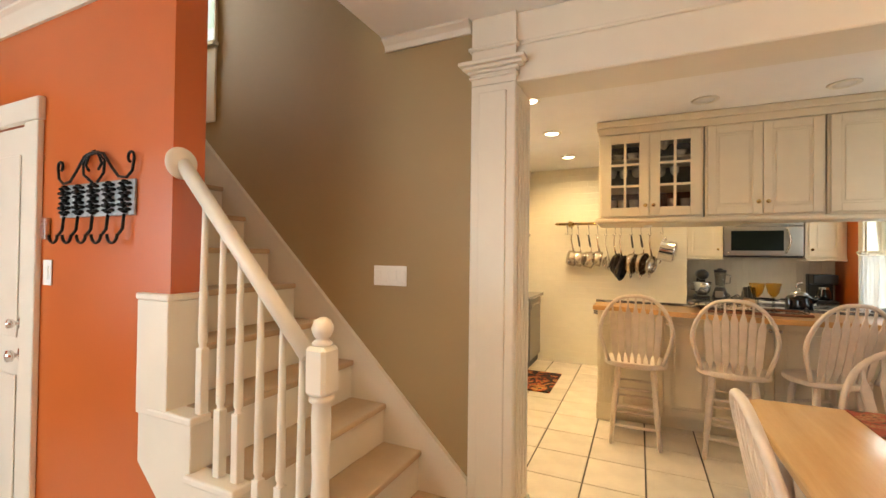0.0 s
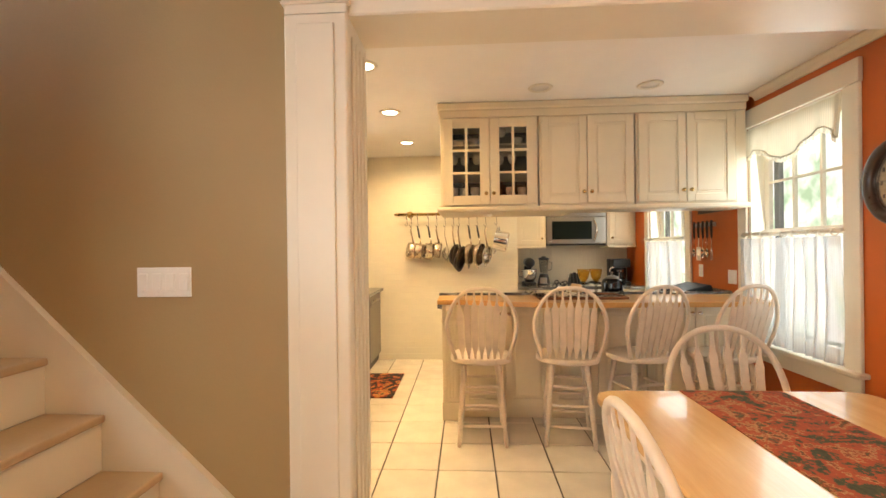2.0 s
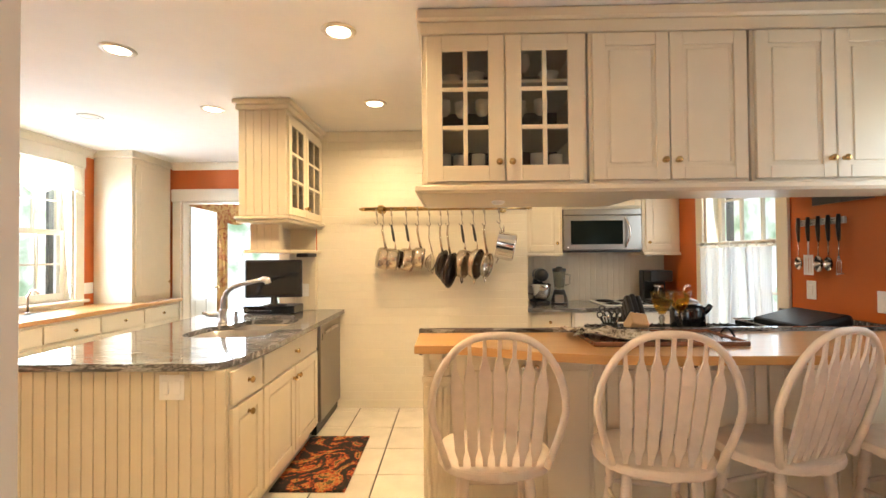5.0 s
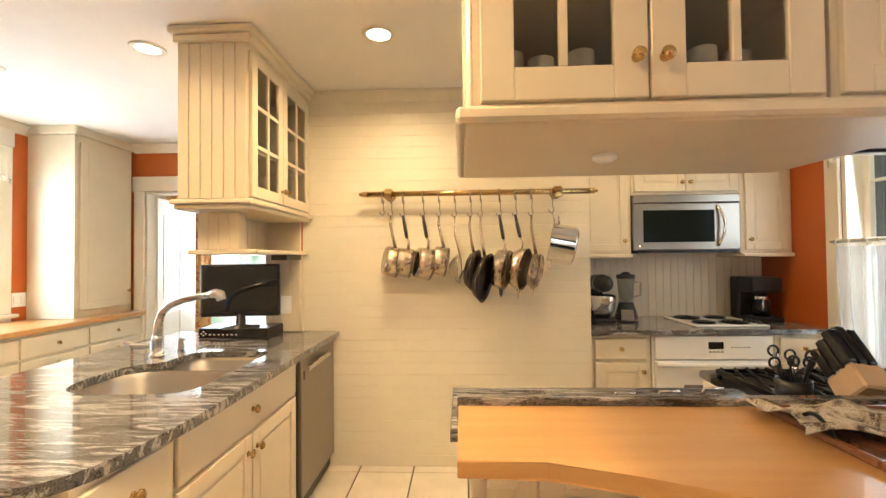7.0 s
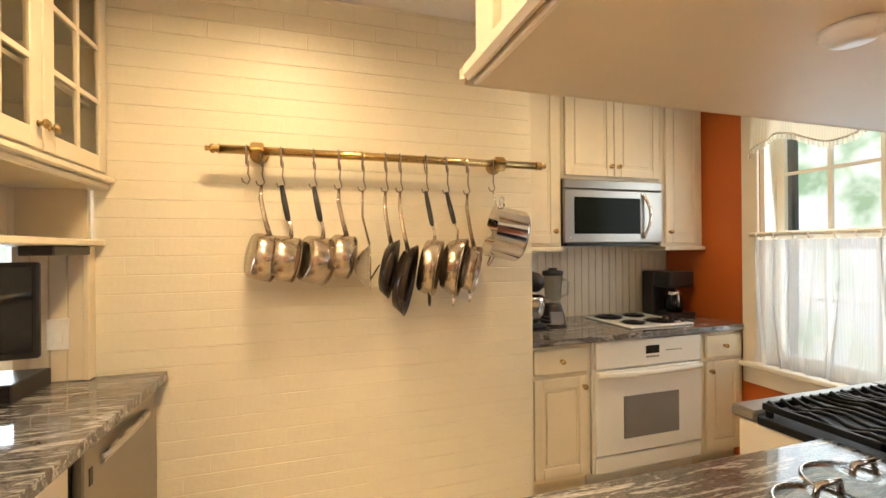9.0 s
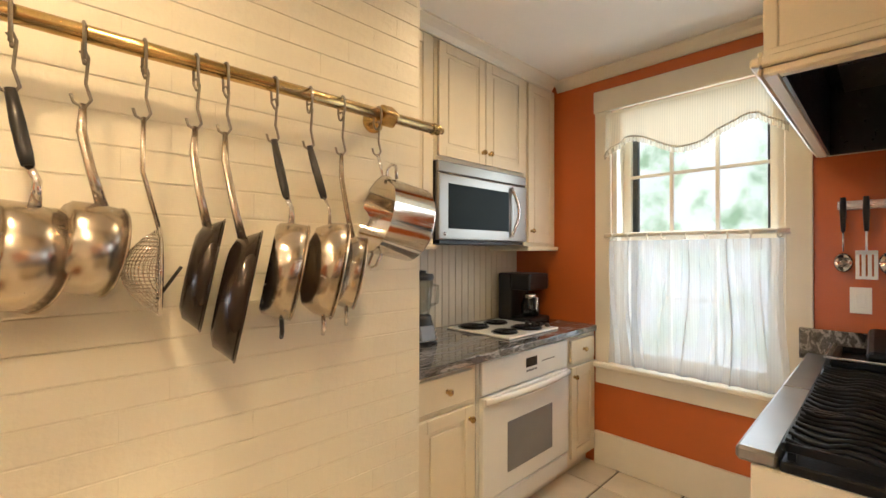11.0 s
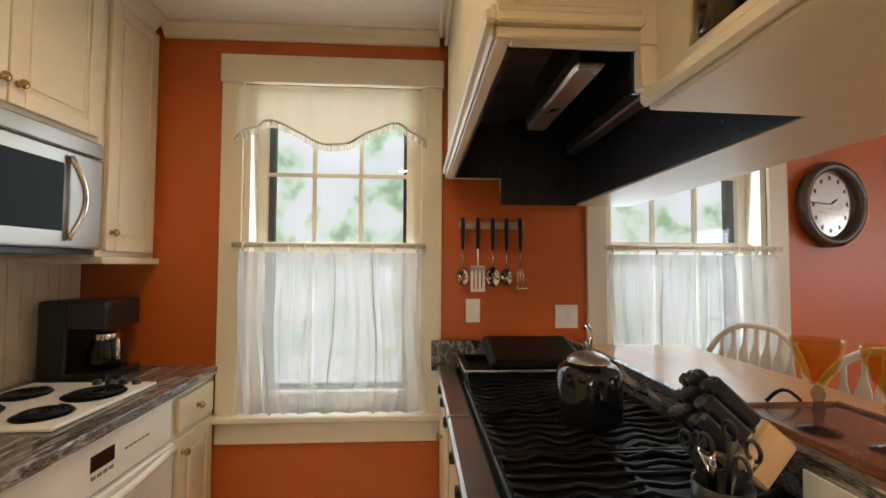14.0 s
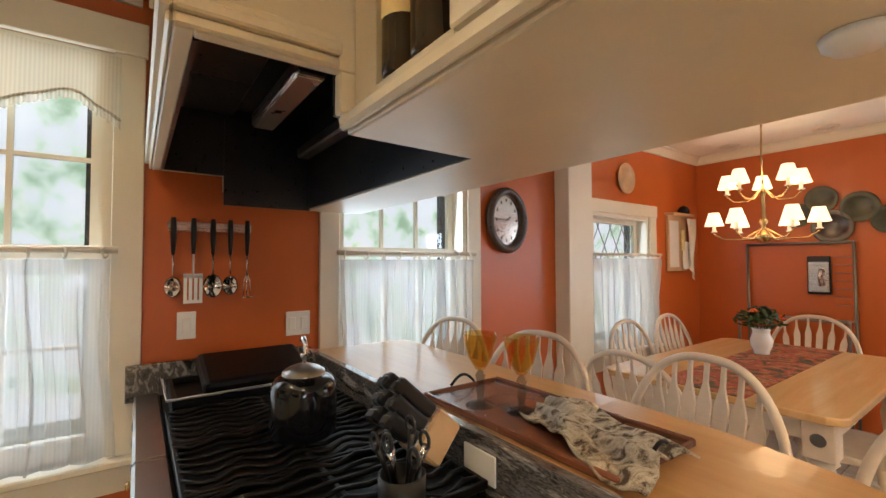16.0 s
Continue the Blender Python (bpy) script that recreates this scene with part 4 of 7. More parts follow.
part("pilaster", pil, CREAM, pb, "fluted corner pilaster")
part("bracket", moved(prism(bmesh.new(), [(0, 0), (0.09, 0.0), (0.075, -0.03), (0.03, -0.06), (0.0, -0.10)], -0.03, 0.03), Matrix(((0, 0, 1, 0.615), (-1, 0, 0, 4.787), (0, 1, 0, 0.957), (0, 0, 0, 1)))), CREAM, pb, "carved corbel")
xs = [0.70, 1.06, 1.42, 1.80, 2.18, 2.56, 2.94]
for i, (a, b) in enumerate(zip(xs, xs[1:])):
    dd = bmesh.new()
    r = 0.06
    y = 4.815
    for q in ((a + 0.004, a + r, 0.12, 0.935), (b - r, b - 0.004, 0.12, 0.935), (a + r, b - r, 0.875, 0.935), (a + r, b - r, 0.12, 0.18)):
        box(dd, q[0], q[1], y - 0.020, y - 0.001, q[2], q[3], bev=0.0025)
    box(dd, a + r, b - r, y - 0.010, y - 0.002, 0.18, 0.875)
    box(dd, a + r + 0.018, b - r - 0.018, y - 0.016, y - 0.010, 0.20, 0.855, bev=0.005)
    d = part("door", dd, CREAM, pb)
    kx = b - 0.03 if i % 2 == 0 else a + 0.03
    kk = bmesh.new()
    lathe(kk, [(0.0, 0.030), (0.010, 0.029), (0.0155, 0.023), (0.0155, 0.018), (0.007, 0.012), (0.006, 0.004), (0.011, 0.001)], 14)
    part("knob", moved(kk, pose(kx, y - 0.02, 0.87, 90, 0, 0)), CHROME, d)
solid("granite_worktop", prism(bmesh.new(), [(0.495, 5.0285), (1.545, 5.0285), (1.545, 5.435), (0.495, 5.435)], 0.880, 0.915, bev=0.005), GRANITE, "polished banded grey granite worktop on the peninsula", "worktop")
ol = thing("outlet_plate", (1.60, 5.03, 0.95), "white outlet plate on the granite upstand", "outlet")
part("plate", moved(bx(-0.035, 0.035, -0.003, 0.003, -0.057, 0.057, bev=0.002), pose(1.62, 5.032, 0.955, 0, 90, 0)), PLATE, ol)

# ---- range ----
rg = thing("range", (2.24, 5.40, 0), "black and steel gas range set in the peninsula", "range")
part("body", bx(1.553, 2.93, 5.032, 5.675, 0.10, 0.875, bev=0.004), CREAM, rg)
part("toe_kick", bx(1.56, 2.93, 5.04, 5.60, 0, 0.10), BLACK, rg)
part("front_rail", bx(1.553, 2.225, 5.622, 5.706, 0.876, 0.912, bev=0.008), DARKSTEEL, rg, "brushed steel front ledge")
part("front_rail", bx(2.228, 2.93, 5.622, 5.706, 0.876, 0.912, bev=0.008), DARKSTEEL, rg, "brushed steel front ledge")
part("burner_tray", bx(1.553, 2.93, 5.033, 5.620, 0.876, 0.900, bev=0.004), IRON, rg)
for k, xx in enumerate((1.72, 1.92, 2.12, 2.40, 2.62, 2.80)):
    kn = bmesh.new()
    lathe(kn, [(0.0, 0.034), (0.018, 0.032), (0.021, 0.006), (0.026, 0.0)], 16)
    part("control_knob", moved(kn, pose(xx, 5.676, 0.83, -90, 0, 0)), BLACK, rg)
dr = bmesh.new()
box(dr, 2.56, 2.92, 5.676, 5.694, 0.12, 0.78, bev=0.004)
door = part("side_door", dr, CREAM, rg)
kk = lathe(bmesh.new(), [(0.0, 0.030), (0.010, 0.029), (0.0155, 0.023), (0.0155, 0.018), (0.007, 0.012), (0.006, 0.004)], 14)
part("knob", moved(kk, pose(2.60, 5.694, 0.70, -90, 0, 0)), BRASS, door)
for gx0 in (1.575, 1.90, 2.225):
    gr = bmesh.new()
    for k in range(7):
        x = gx0 + 0.02 + k * 0.046
        pts = [(x + 0.010 * math.sin(j * math.pi / 2 + k), 5.06 + j * 0.0345, 0.936 + (0.004 if j % 4 < 2 else -0.004)) for j in range(17)]
        tube(gr, pts, 0.0065, 6)
    for yy in (5.05, 5.33, 5.612):
        box(gr, gx0, gx0 + 0.318, yy - 0.007, yy + 0.007, 0.918, 0.938, bev=0.002)
    for xx in (gx0 + 0.006, gx0 + 0.312):
        box(gr, xx - 0.006, xx + 0.006, 5.05, 5.612, 0.918, 0.938, bev=0.002)
        for yy in (5.06, 5.60):
            box(gr, xx - 0.006, xx + 0.006, yy - 0.008, yy + 0.008, 0.899, 0.918)
    part("grate", gr, IRON, rg, "black cast-iron grate")
pan = thing("griddle", (2.72, 5.33, 0.90), "black cast-iron griddle with raised rim on the range", "griddle")
part("tray", box(box(box(box(bx(2.555, 2.915, 5.06, 5.60, 0.901, 0.94, bev=0.004), 2.555, 2.575, 5.06, 5.60, 0.94, 0.965, bev=0.004), 2.895, 2.915, 5.06, 5.60, 0.94, 0.965, bev=0.004), 2.575, 2.895, 5.06, 5.08, 0.94, 0.965, bev=0.004), 2.575, 2.895, 5.58, 5.60, 0.94, 0.965, bev=0.004), IRON, pan)
part("lid", moved(bx(-0.14, 0.14, -0.20, 0.20, -0.012, 0.05, bev=0.02, seg=2), pose(2.74, 5.30, 0.985, 0, -14, 0)), IRON, pan)
rim = tube(bmesh.new(), [(2.548, 5.07, 0.972), (2.548, 5.615, 0.972), (2.92, 5.615, 0.972)], 0.005, 6)
part("rim_wire", rim, STEEL, pan)
solid("granite_side_splash", bx(2.944, 2.974, 5.03, 5.735, 0.88, 1.024, bev=0.003), GRANITE, "banded grey granite splash below the window wall", "backsplash")

kt = thing("kettle", (2.085, 5.303, 0.942), "black enamel whistling kettle with chrome handle", "kettle")
part("pot", lathe(bmesh.new(), [(0.0, 0.0), (0.092, 0.0), (0.100, 0.008), (0.102, 0.030), (0.101, 0.125), (0.097, 0.145), (0.086, 0.160), (0.070, 0.168), (0.060, 0.171)], 36), SCREEN, kt, local=True)
part("lid", lathe(bmesh.new(), [(0.066, 0.171), (0.064, 0.180), (0.046, 0.192), (0.018, 0.200), (0.0, 0.201)], 28), DARKSTEEL, kt, local=True)
part("lid_knob", lathe(bmesh.new(), [(0.006, 0.200), (0.005, 0.212), (0.011, 0.218), (0.012, 0.226), (0.006, 0.232), (0.0, 0.233)], 16), CHROME, kt, local=True)
part("handle", tube(bmesh.new(), [(-0.010, 0.0, 0.205), (-0.022, 0.0, 0.235), (-0.014, 0.0, 0.262), (0.004, 0.0, 0.272), (0.022, 0.0, 0.268)], [0.005, 0.006, 0.007, 0.009, 0.008], 8), CHROME, kt, local=True)
part("spout", tube(bmesh.new(), [(0.070, -0.03, 0.11), (0.105, -0.045, 0.14), (0.12, -0.052, 0.165)], [0.024, 0.018, 0.015], 12), SCREEN, kt, local=True)
part("badge", moved(lathe(bmesh.new(), [(0.0, 0.004), (0.012, 0.003), (0.014, 0.0)], 16), pose(-0.060, 0.052, 0.152, 0, -50, -42)), PLATE, kt, local=True)

kt.scale = (0.92, 0.92, 1.0)
kbk = thing("knife_block", (1.70, 5.09, 0.94), "blond wood knife block full of black-handled knives", "knife block")
blk = bx(-0.046, 0.046, -0.055, 0.055, 0.0, 0.08, bev=0.006)
part("block", moved(blk, pose(0, 0, 0.050, -46, 8, 0)), WOODBLK, kbk, local=True)
for k in range(9):
    hx, hy = -0.030 + 0.030 * (k % 3), -0.036 + 0.036 * (k // 3)
    top = 0.205 - 0.012 * (k // 3) + 0.008 * ((k * 5) % 3)
    hb = bx(-0.0135, 0.0135, -0.017, 0.017, 0.086, top, bev=0.007, seg=2)
    box(hb, -0.0135, 0.0135, -0.004, 0.023, top - 0.022, top + 0.006, bev=0.006)
    kn = part("knife_handle", moved(hb, pose(0, 0, 0.050, -46, 8, 0) @ pose(hx, hy, 0, 0, 0, 0)), BLACK, kbk, local=True)
    part("bolster", moved(bx(-0.010, 0.010, -0.013, 0.013, 0.0805, 0.0855, bev=0.001), pose(0, 0, 0.050, -46, 8, 0) @ pose(hx, hy, 0, 0, 0, 0)), STEEL, kn, local=True)
ut = thing("utensil_crock", (1.61, 5.25, 0.94), "dark crock holding scissors and black-handled tools", "utensil holder")
part("crock", lathe(bmesh.new(), [(0.0, 0.0), (0.045, 0.0), (0.049, 0.01), (0.050, 0.06), (0.045, 0.06), (0.043, 0.012), (0.0, 0.012)], 20), BLACK, ut, local=True)
for k in range(6):
    a = k * 1.05
    tp = Vector((0.055 * math.cos(a), 0.05 * math.sin(a), 0.10 + 0.015 * (k % 3)))
    hb = tube(bmesh.new(), [(0.02 * math.cos(a), 0.02 * math.sin(a), 0.02), tuple(tp * 0.75), tuple(tp)], [0.004, 0.006, 0.010], 8)
    tl = part("tool", hb, BLACK if k % 2 else CHROME, ut, local=True)
    lp = tube(bmesh.new(), [(tp.x + 0.017 * math.cos(b), tp.y + 0.005, tp.z + 0.012 + 0.017 * math.sin(b)) for b in [2 * math.pi * j / 12 for j in range(12)]], 0.004, 6, closed=True)
    part("finger_loop", lp, BLACK, tl, local=True)
for k, (lx, ly, lr) in enumerate(((1.05, 5.20, 0.075), (1.20, 5.22, 0.085), (1.355, 5.25, 0.10))):
    l = thing("glass_lid", (lx, ly, 0.915), "clear glass pan lid with steel handle on granite", "lid", "glass lids")
    part("dome", lathe(bmesh.new(), [(lr, 0.002), (lr * 0.9, 0.012), (lr * 0.5, 0.027), (0.0, 0.034), (0.0, 0.031), (lr * 0.5, 0.024), (lr * 0.9, 0.009), (lr - 0.004, 0.002)], 28), CABGLASS, l, local=True)
    part("rim", tube(bmesh.new(), [(lr * math.cos(a), lr * math.sin(a), 0.0035) for a in [2 * math.pi * j / 32 for j in range(32)]], 0.0035, 6, closed=True), CHROME, l, local=True)
    part("handle", tube(bmesh.new(), [(-0.035, 0, 0.03), (-0.03, 0, 0.052), (0.03, 0, 0.052), (0.035, 0, 0.03)], 0.006, 8), CHROME, l, local=True)

# tray, glasses and napkin on the bar
tr = thing("serving_tray", (1.65, 4.785, 0.999), "brown lacquered serving tray with looped handles", "tray")
part("tray_base", bx(1.32, 1.98, 4.645, 4.935, 0.9995, 1.010, bev=0.003), COPPER, tr)
for q in ((1.31, 1.99, 4.628, 4.6445), (1.31, 1.99, 4.9355, 4.952), (1.31, 1.3195, 4.645, 4.935), (1.9805, 1.99, 4.645, 4.935)):
    part("tray_rim", bx(*q, 1.000, 1.020, bev=0.004), COPPER, tr)
for xx in (1.30, 2.0):
    sx = 1 if xx > 1.6 else -1
    part("handle", tube(bmesh.new(), [(xx - 0.01 * sx, 4.74 + 0.10 * k / 8, 1.022 + 0.03 * math.sin(math.pi * k / 8)) for k in range(9)], 0.005, 6), IRON, tr)
for gx, gy in ((1.81, 4.865), (1.695, 4.81)):
    g = thing("goblet", (gx, gy, 1.010), "amber glass goblet on a clear knopped stem", "goblet", "amber goblets")
    part("foot", lathe(bmesh.new(), [(0.0, 0.0), (0.036, 0.0), (0.036, 0.003), (0.012, 0.009), (0.007, 0.02), (0.012, 0.04), (0.008, 0.055), (0.013, 0.072), (0.006, 0.084), (0.0, 0.086)], 20), CLEAR, g, local=True)
    part("bowl", lathe(bmesh.new(), [(0.0, 0.086), (0.012, 0.088), (0.030, 0.115), (0.042, 0.160), (0.044, 0.175), (0.042, 0.175), (0.039, 0.158), (0.027, 0.115), (0.010, 0.094), (0.0, 0.092)], 24), AMBER, g, local=True)
    g.scale = (1.18, 1.18, 1.22)


def napkin(u, v):
    x, y = -0.21 + 0.42 * u, -0.11 + 0.22 * v
    z = 0.022 + 0.010 * math.sin(9 * u + 3 * v) + 0.008 * math.sin(17 * v + 4 * u) + 0.007 * math.sin(26 * u * v)
    return (x + 0.03 * math.sin(5 * v), y + 0.035 * math.sin(4 * u + 1), max(z, 0.006))


nb = grid(bmesh.new(), napkin, 26, 16)
moved(nb, pose(1.47, 4.80, 1.006, 0, 0, -6))
npk = solid("napkin", nb, NAPKINM, "brown and cream printed cloth napkin crumpled on tray", "napkin")
sm = npk.modifiers.new("thickness", "SOLIDIFY")
sm.thickness = 0.005

# ---- oven counter in the alcove ----
solid("oven_worktop", prism(bmesh.new(), [(1.402, 6.735), (2.992, 6.760), (2.992, 7.408), (1.402, 7.408)], 0.868, 0.905, bev=0.006), GRANITE, "polished banded grey granite worktop beside the oven", "worktop")
bb = bmesh.new()
beadboard(bb, 1.402, 2.996, 7.4195, 0.907, 1.42)
setting("trim_beadboard", bb, CREAM, "cream beadboard splashback")
OY = 6.785
for a, b, lab in ((1.407, 1.815, "cream base cabinet with drawer beside the oven"), (2.635, 2.99, "cream narrow base cabinet under the granite worktop")):
    c = thing("base_cabinet", (a, OY, 0), lab, "cabinet", "oven wall cabinets")
    w = b - a
    part("body", bx(0, w, 0.0, 0.62, 0.09, 0.866, bev=0.002), CREAM, c, local=True)
    part("toe_kick", bx(0.0, w, 0.06, 0.60, 0, 0.09), CREAM, c, local=True)
    d = panel_door(c, 0.03, w - 0.03, 0.70, 0.845, raised=False, name="drawer")
    knob(d, w / 2, -0.020, 0.775)
    d = panel_door(c, 0.03, w - 0.03, 0.12, 0.68)
    knob(d, w - 0.06 if a < 2 else 0.06, -0.020, 0.62)
ov = thing("oven", (2.225, OY, 0), "white built-in electric oven with grey glass window", "oven")
part("body", bx(1.822, 2.628, OY, 7.38, 0.09, 0.866, bev=0.002), ENAMEL, ov)
part("plinth", bx(1.822, 2.628, OY + 0.06, OY + 0.4, 0.0, 0.09), ENAMEL, ov)
part("control_panel", bx(1.835, 2.615, OY - 0.022, OY - 0.001, 0.700, 0.862, bev=0.008, seg=2), ENAMEL, ov)
dd = part("door", bx(1.835, 2.615, OY - 0.030, OY - 0.001, 0.20, 0.692, bev=0.008, seg=2), ENAMEL, ov)
part("window", bx(2.02, 2.43, OY - 0.033, OY - 0.0295, 0.285, 0.535, bev=0.002), OVENGLASS, dd, "grey glass window")
part("handle", tube(bmesh.new(), [(1.845 + 0.76 * k / 12, OY - 0.035 - 0.028 * math.sin(math.pi * k / 12), 0.672) for k in range(13)], 0.013, 10, flat=1.3), ENAMEL, dd)
part("drawer", bx(1.835, 2.615, OY - 0.022, OY - 0.001, 0.095, 0.19, bev=0.006), ENAMEL, ov)
cd = part("display", bx(2.19, 2.29, OY - 0.025, OY - 0.0215, 0.772, 0.820, bev=0.001), SCREEN, ov)
bt = bmesh.new()
for k in range(4):
    box(bt, 2.195 + k * 0.025, 2.212 + k * 0.025, OY - 0.0245, OY - 0.0215, 0.748, 0.758)
for k in range(6):
    box(bt, 2.34 + k * 0.022, 2.354 + k * 0.022, OY - 0.0242, OY - 0.0215, 0.780, 0.786)
part("buttons", bt, OVENGLASS, ov)
ck = thing("cooktop", (2.33, 7.10, 0.905), "white electric cooktop with four dark coil burners", "cooktop")
part("plate", bx(2.16, 2.66, 6.85, 7.33, 0.9055, 0.918, bev=0.006, seg=2), ENAMEL, ck)
for xx, yy, rr in ((2.275, 6.97, 0.070), (2.275, 7.21, 0.088), (2.49, 6.97, 0.088), (2.49, 7.21, 0.070)):
    co = bmesh.new()
    tube(co, [(xx + (0.015 + (rr - 0.015) * k / 60) * math.cos(k * 0.42), yy + (0.015 + (rr - 0.015) * k / 60) * math.sin(k * 0.42), 0.926) for k in range(61)], 0.0055, 6)
    lathe(co, [(0.0, 0.9185), (rr + 0.006, 0.9185), (rr + 0.010, 0.922), (rr + 0.002, 0.9195)], 24, (xx, yy, 0))
    part("coil_burner", co, IRON, ck)
for k in range(4):
    part("knob", lathe(bmesh.new(), [(0.016, 0.918), (0.014, 0.934), (0.0, 0.936)], 14, (2.625, 6.91 + k * 0.05, 0)), BLACK, ck)

UY = 7.085
for a, b, z0, z1, lab, two in ((1.402, 1.82, 1.42, 2.52, "cream upper cabinet beside the microwave", False), (1.82, 2.62, 1.865, 2.52, "cream upper cabinet above the microwave with two doors", True), (2.62, 2.996, 1.42, 2.52, "cream upper cabinet beside the orange wall", False)):
    c = thing("upper_cabinet", (a, UY, z0), lab, "cabinet", "oven wall cabinets")
    w, h = b - a, z1 - z0
    part("body", bx(0.001, w - 0.001, 0, 0.333, 0, h, bev=0.002), CREAM, c, local=True)
    if two:
        d1, d2 = panel_door(c, 0.02, w / 2, 0.02, h - 0.02), panel_door(c, w / 2, w - 0.02, 0.02, h - 0.02)
        knob(d1, w / 2 - 0.03, -0.020, 0.09)
        knob(d2, w / 2 + 0.03, -0.020, 0.09)
    else:
        d = panel_door(c, 0.03, w - 0.03, 0.02, h - 0.02)
        knob(d, w - 0.06 if a < 2 else 0.06, -0.020, 0.10)
        part("ledge", bx(0.002 if a > 2 else 0.001, w - 0.004, -0.035, 0.30, -0.030, -0.001, bev=0.006), CREAM, c, local=True)
cc = bmesh.new()
box(cc, 1.43, 2.93, UY - 0.004, UY + 0.33, 2.522, 2.54)
crown([(2.94, UY), (1.43, UY)], drop=0.07, out=0.07)
part("frieze", cc, CREAM, thing("cabinet_frieze", (2.2, UY, 2.522), "cream frieze board above the oven wall cabinets", "frieze"))

mw = thing("microwave", (2.215, 7.06, 1.44), "stainless steel over-range microwave with arched handle", "microwave")
part("case", bx(1.822, 2.605, 7.075, 7.41, 1.445, 1.862, bev=0.004), BLACK, mw)
part("top_grille", bx(1.822, 2.605, 7.052, 7.0745, 1.800, 1.862, bev=0.006), MIDSTEEL, mw)
md = part("door", bx(1.822, 2.605, 7.048, 7.0745, 1.445, 1.797, bev=0.008, seg=2), MIDSTEEL, mw)
part("window", bx(1.895, 2.415, 7.0455, 7.049, 1.505, 1.745, bev=0.001), MWGLASS, md, "glossy dark glass")
part("handle", tube(bmesh.new(), [(2.435 + 0.035 * math.sin(math.pi * k / 12), 7.042 - 0.030 * math.sin(math.pi * k / 12), 1.475 + 0.30 * k / 12) for k in range(13)], 0.010, 8), CHROME, md)
part("badge", moved(lathe(bmesh.new(), [(0.0, 0.003), (0.010, 0.002), (0.011, 0.0)], 14), pose(1.868, 7.048, 1.475, 90, 0, 0)), CHROME, md)
part("vent_strip", bx(1.86, 2.60, 7.08, 7.40, 1.425, 1.444), BLACK, mw)

cm = thing("coffee_maker", (2.80, 7.20, 0.905), "black drip coffee maker with glass carafe", "coffee maker")
part("tower", bx(2.70, 2.93, 7.25, 7.36, 0.906, 1.235, bev=0.012, seg=2), BLACK, cm)
part("head", bx(2.70, 2.93, 7.09, 7.25, 1.12, 1.235, bev=0.014, seg=2), BLACK, cm)
part("hot_plate", bx(2.70, 2.93, 7.08, 7.25, 0.906, 0.938, bev=0.010, seg=2), BLACK, cm)
ca = part("carafe", lathe(bmesh.new(), [(0.0, 0.940), (0.055, 0.940), (0.066, 0.965), (0.064, 1.02), (0.045, 1.07), (0.045, 1.09), (0.041, 1.09), (0.041, 1.07), (0.06, 1.02), (0.062, 0.968), (0.0, 0.945)], 20, (2.815, 7.165, 0)), SCREEN, cm)
part("carafe_band", lathe(bmesh.new(), [(0.0465, 1.062), (0.048, 1.066), (0.048, 1.085), (0.0465, 1.089)], 20, (2.815, 7.165, 0)), CHROME, ca)
part("carafe_handle", tube(bmesh.new(), [(2.79, 7.125, 1.07), (2.775, 7.085, 1.07), (2.770, 7.080, 0.99), (2.785, 7.105, 0.975)], 0.008, 8), CHROME, ca)

bl = thing("blender", (1.80, 7.16, 0.905), "chrome and black blender with glass jug", "blender")
part("base", lathe(bmesh.new(), [(0.0, 0.0), (0.085, 0.0), (0.088, 0.012), (0.078, 0.06), (0.058, 0.12), (0.054, 0.14), (0.0, 0.14)], 24), BLACK, bl, local=True)
part("front_plate", moved(bx(-0.045, 0.045, -0.006, 0.006, -0.04, 0.04, bev=0.005), pose(-0.02, -0.076, 0.055, -14, 0, -8)), DARKSTEEL, bl, local=True)
for k in range(3):
    part("trim_band", tube(bmesh.new(), [((0.089 - 0.006 * k) * math.cos(a), (0.089 - 0.006 * k) * math.sin(a), 0.016 + 0.022 * k) for a in [2 * math.pi * j / 24 for j in range(24)]], 0.004, 6, closed=True), CHROME, bl, local=True)
part("jug", lathe(bmesh.new(), [(0.0, 0.145), (0.046, 0.145), (0.052, 0.17), (0.066, 0.33), (0.063, 0.33), (0.049, 0.172), (0.0, 0.15)], 24), CABGLASS, bl, local=True)
part("jug_lid", lathe(bmesh.new(), [(0.068, 0.328), (0.070, 0.345), (0.066, 0.358), (0.03, 0.362), (0.03, 0.376), (0.0, 0.378)], 24), BLACK, bl, local=True)
part("jug_handle", tube(bmesh.new(), [(0.062, -0.01, 0.30), (0.105, -0.02, 0.29), (0.10, -0.02, 0.20), (0.055, -0.01, 0.185)], 0.009, 8), CABGLASS, bl, local=True)

mx = thing("stand_mixer", (1.60, 7.16, 0.905), "black stand mixer with polished steel bowl", "mixer")
part("foot", bx(-0.08, 0.08, -0.14, 0.14, 0.0, 0.035, bev=0.014, seg=2), BLACK, mx, local=True)
part("column", bx(-0.05, 0.05, 0.06, 0.14, 0.035, 0.25, bev=0.02, seg=2), BLACK, mx, local=True)
hd = lathe(bmesh.new(), [(0.0, -0.17), (0.045, -0.165), (0.062, -0.13), (0.068, 0.0), (0.060, 0.11), (0.03, 0.15), (0.0, 0.155)], 20)
part("head", moved(hd, pose(0, 0, 0.295, 90, 0, 180)), BLACK, mx, local=True)
part("head_band", moved(lathe(bmesh.new(), [(0.0675, -0.06), (0.0695, -0.055), (0.0695, -0.035), (0.0675, -0.03)], 20), pose(0, 0, 0.295, 90, 0, 180)), CHROME, mx, local=True)
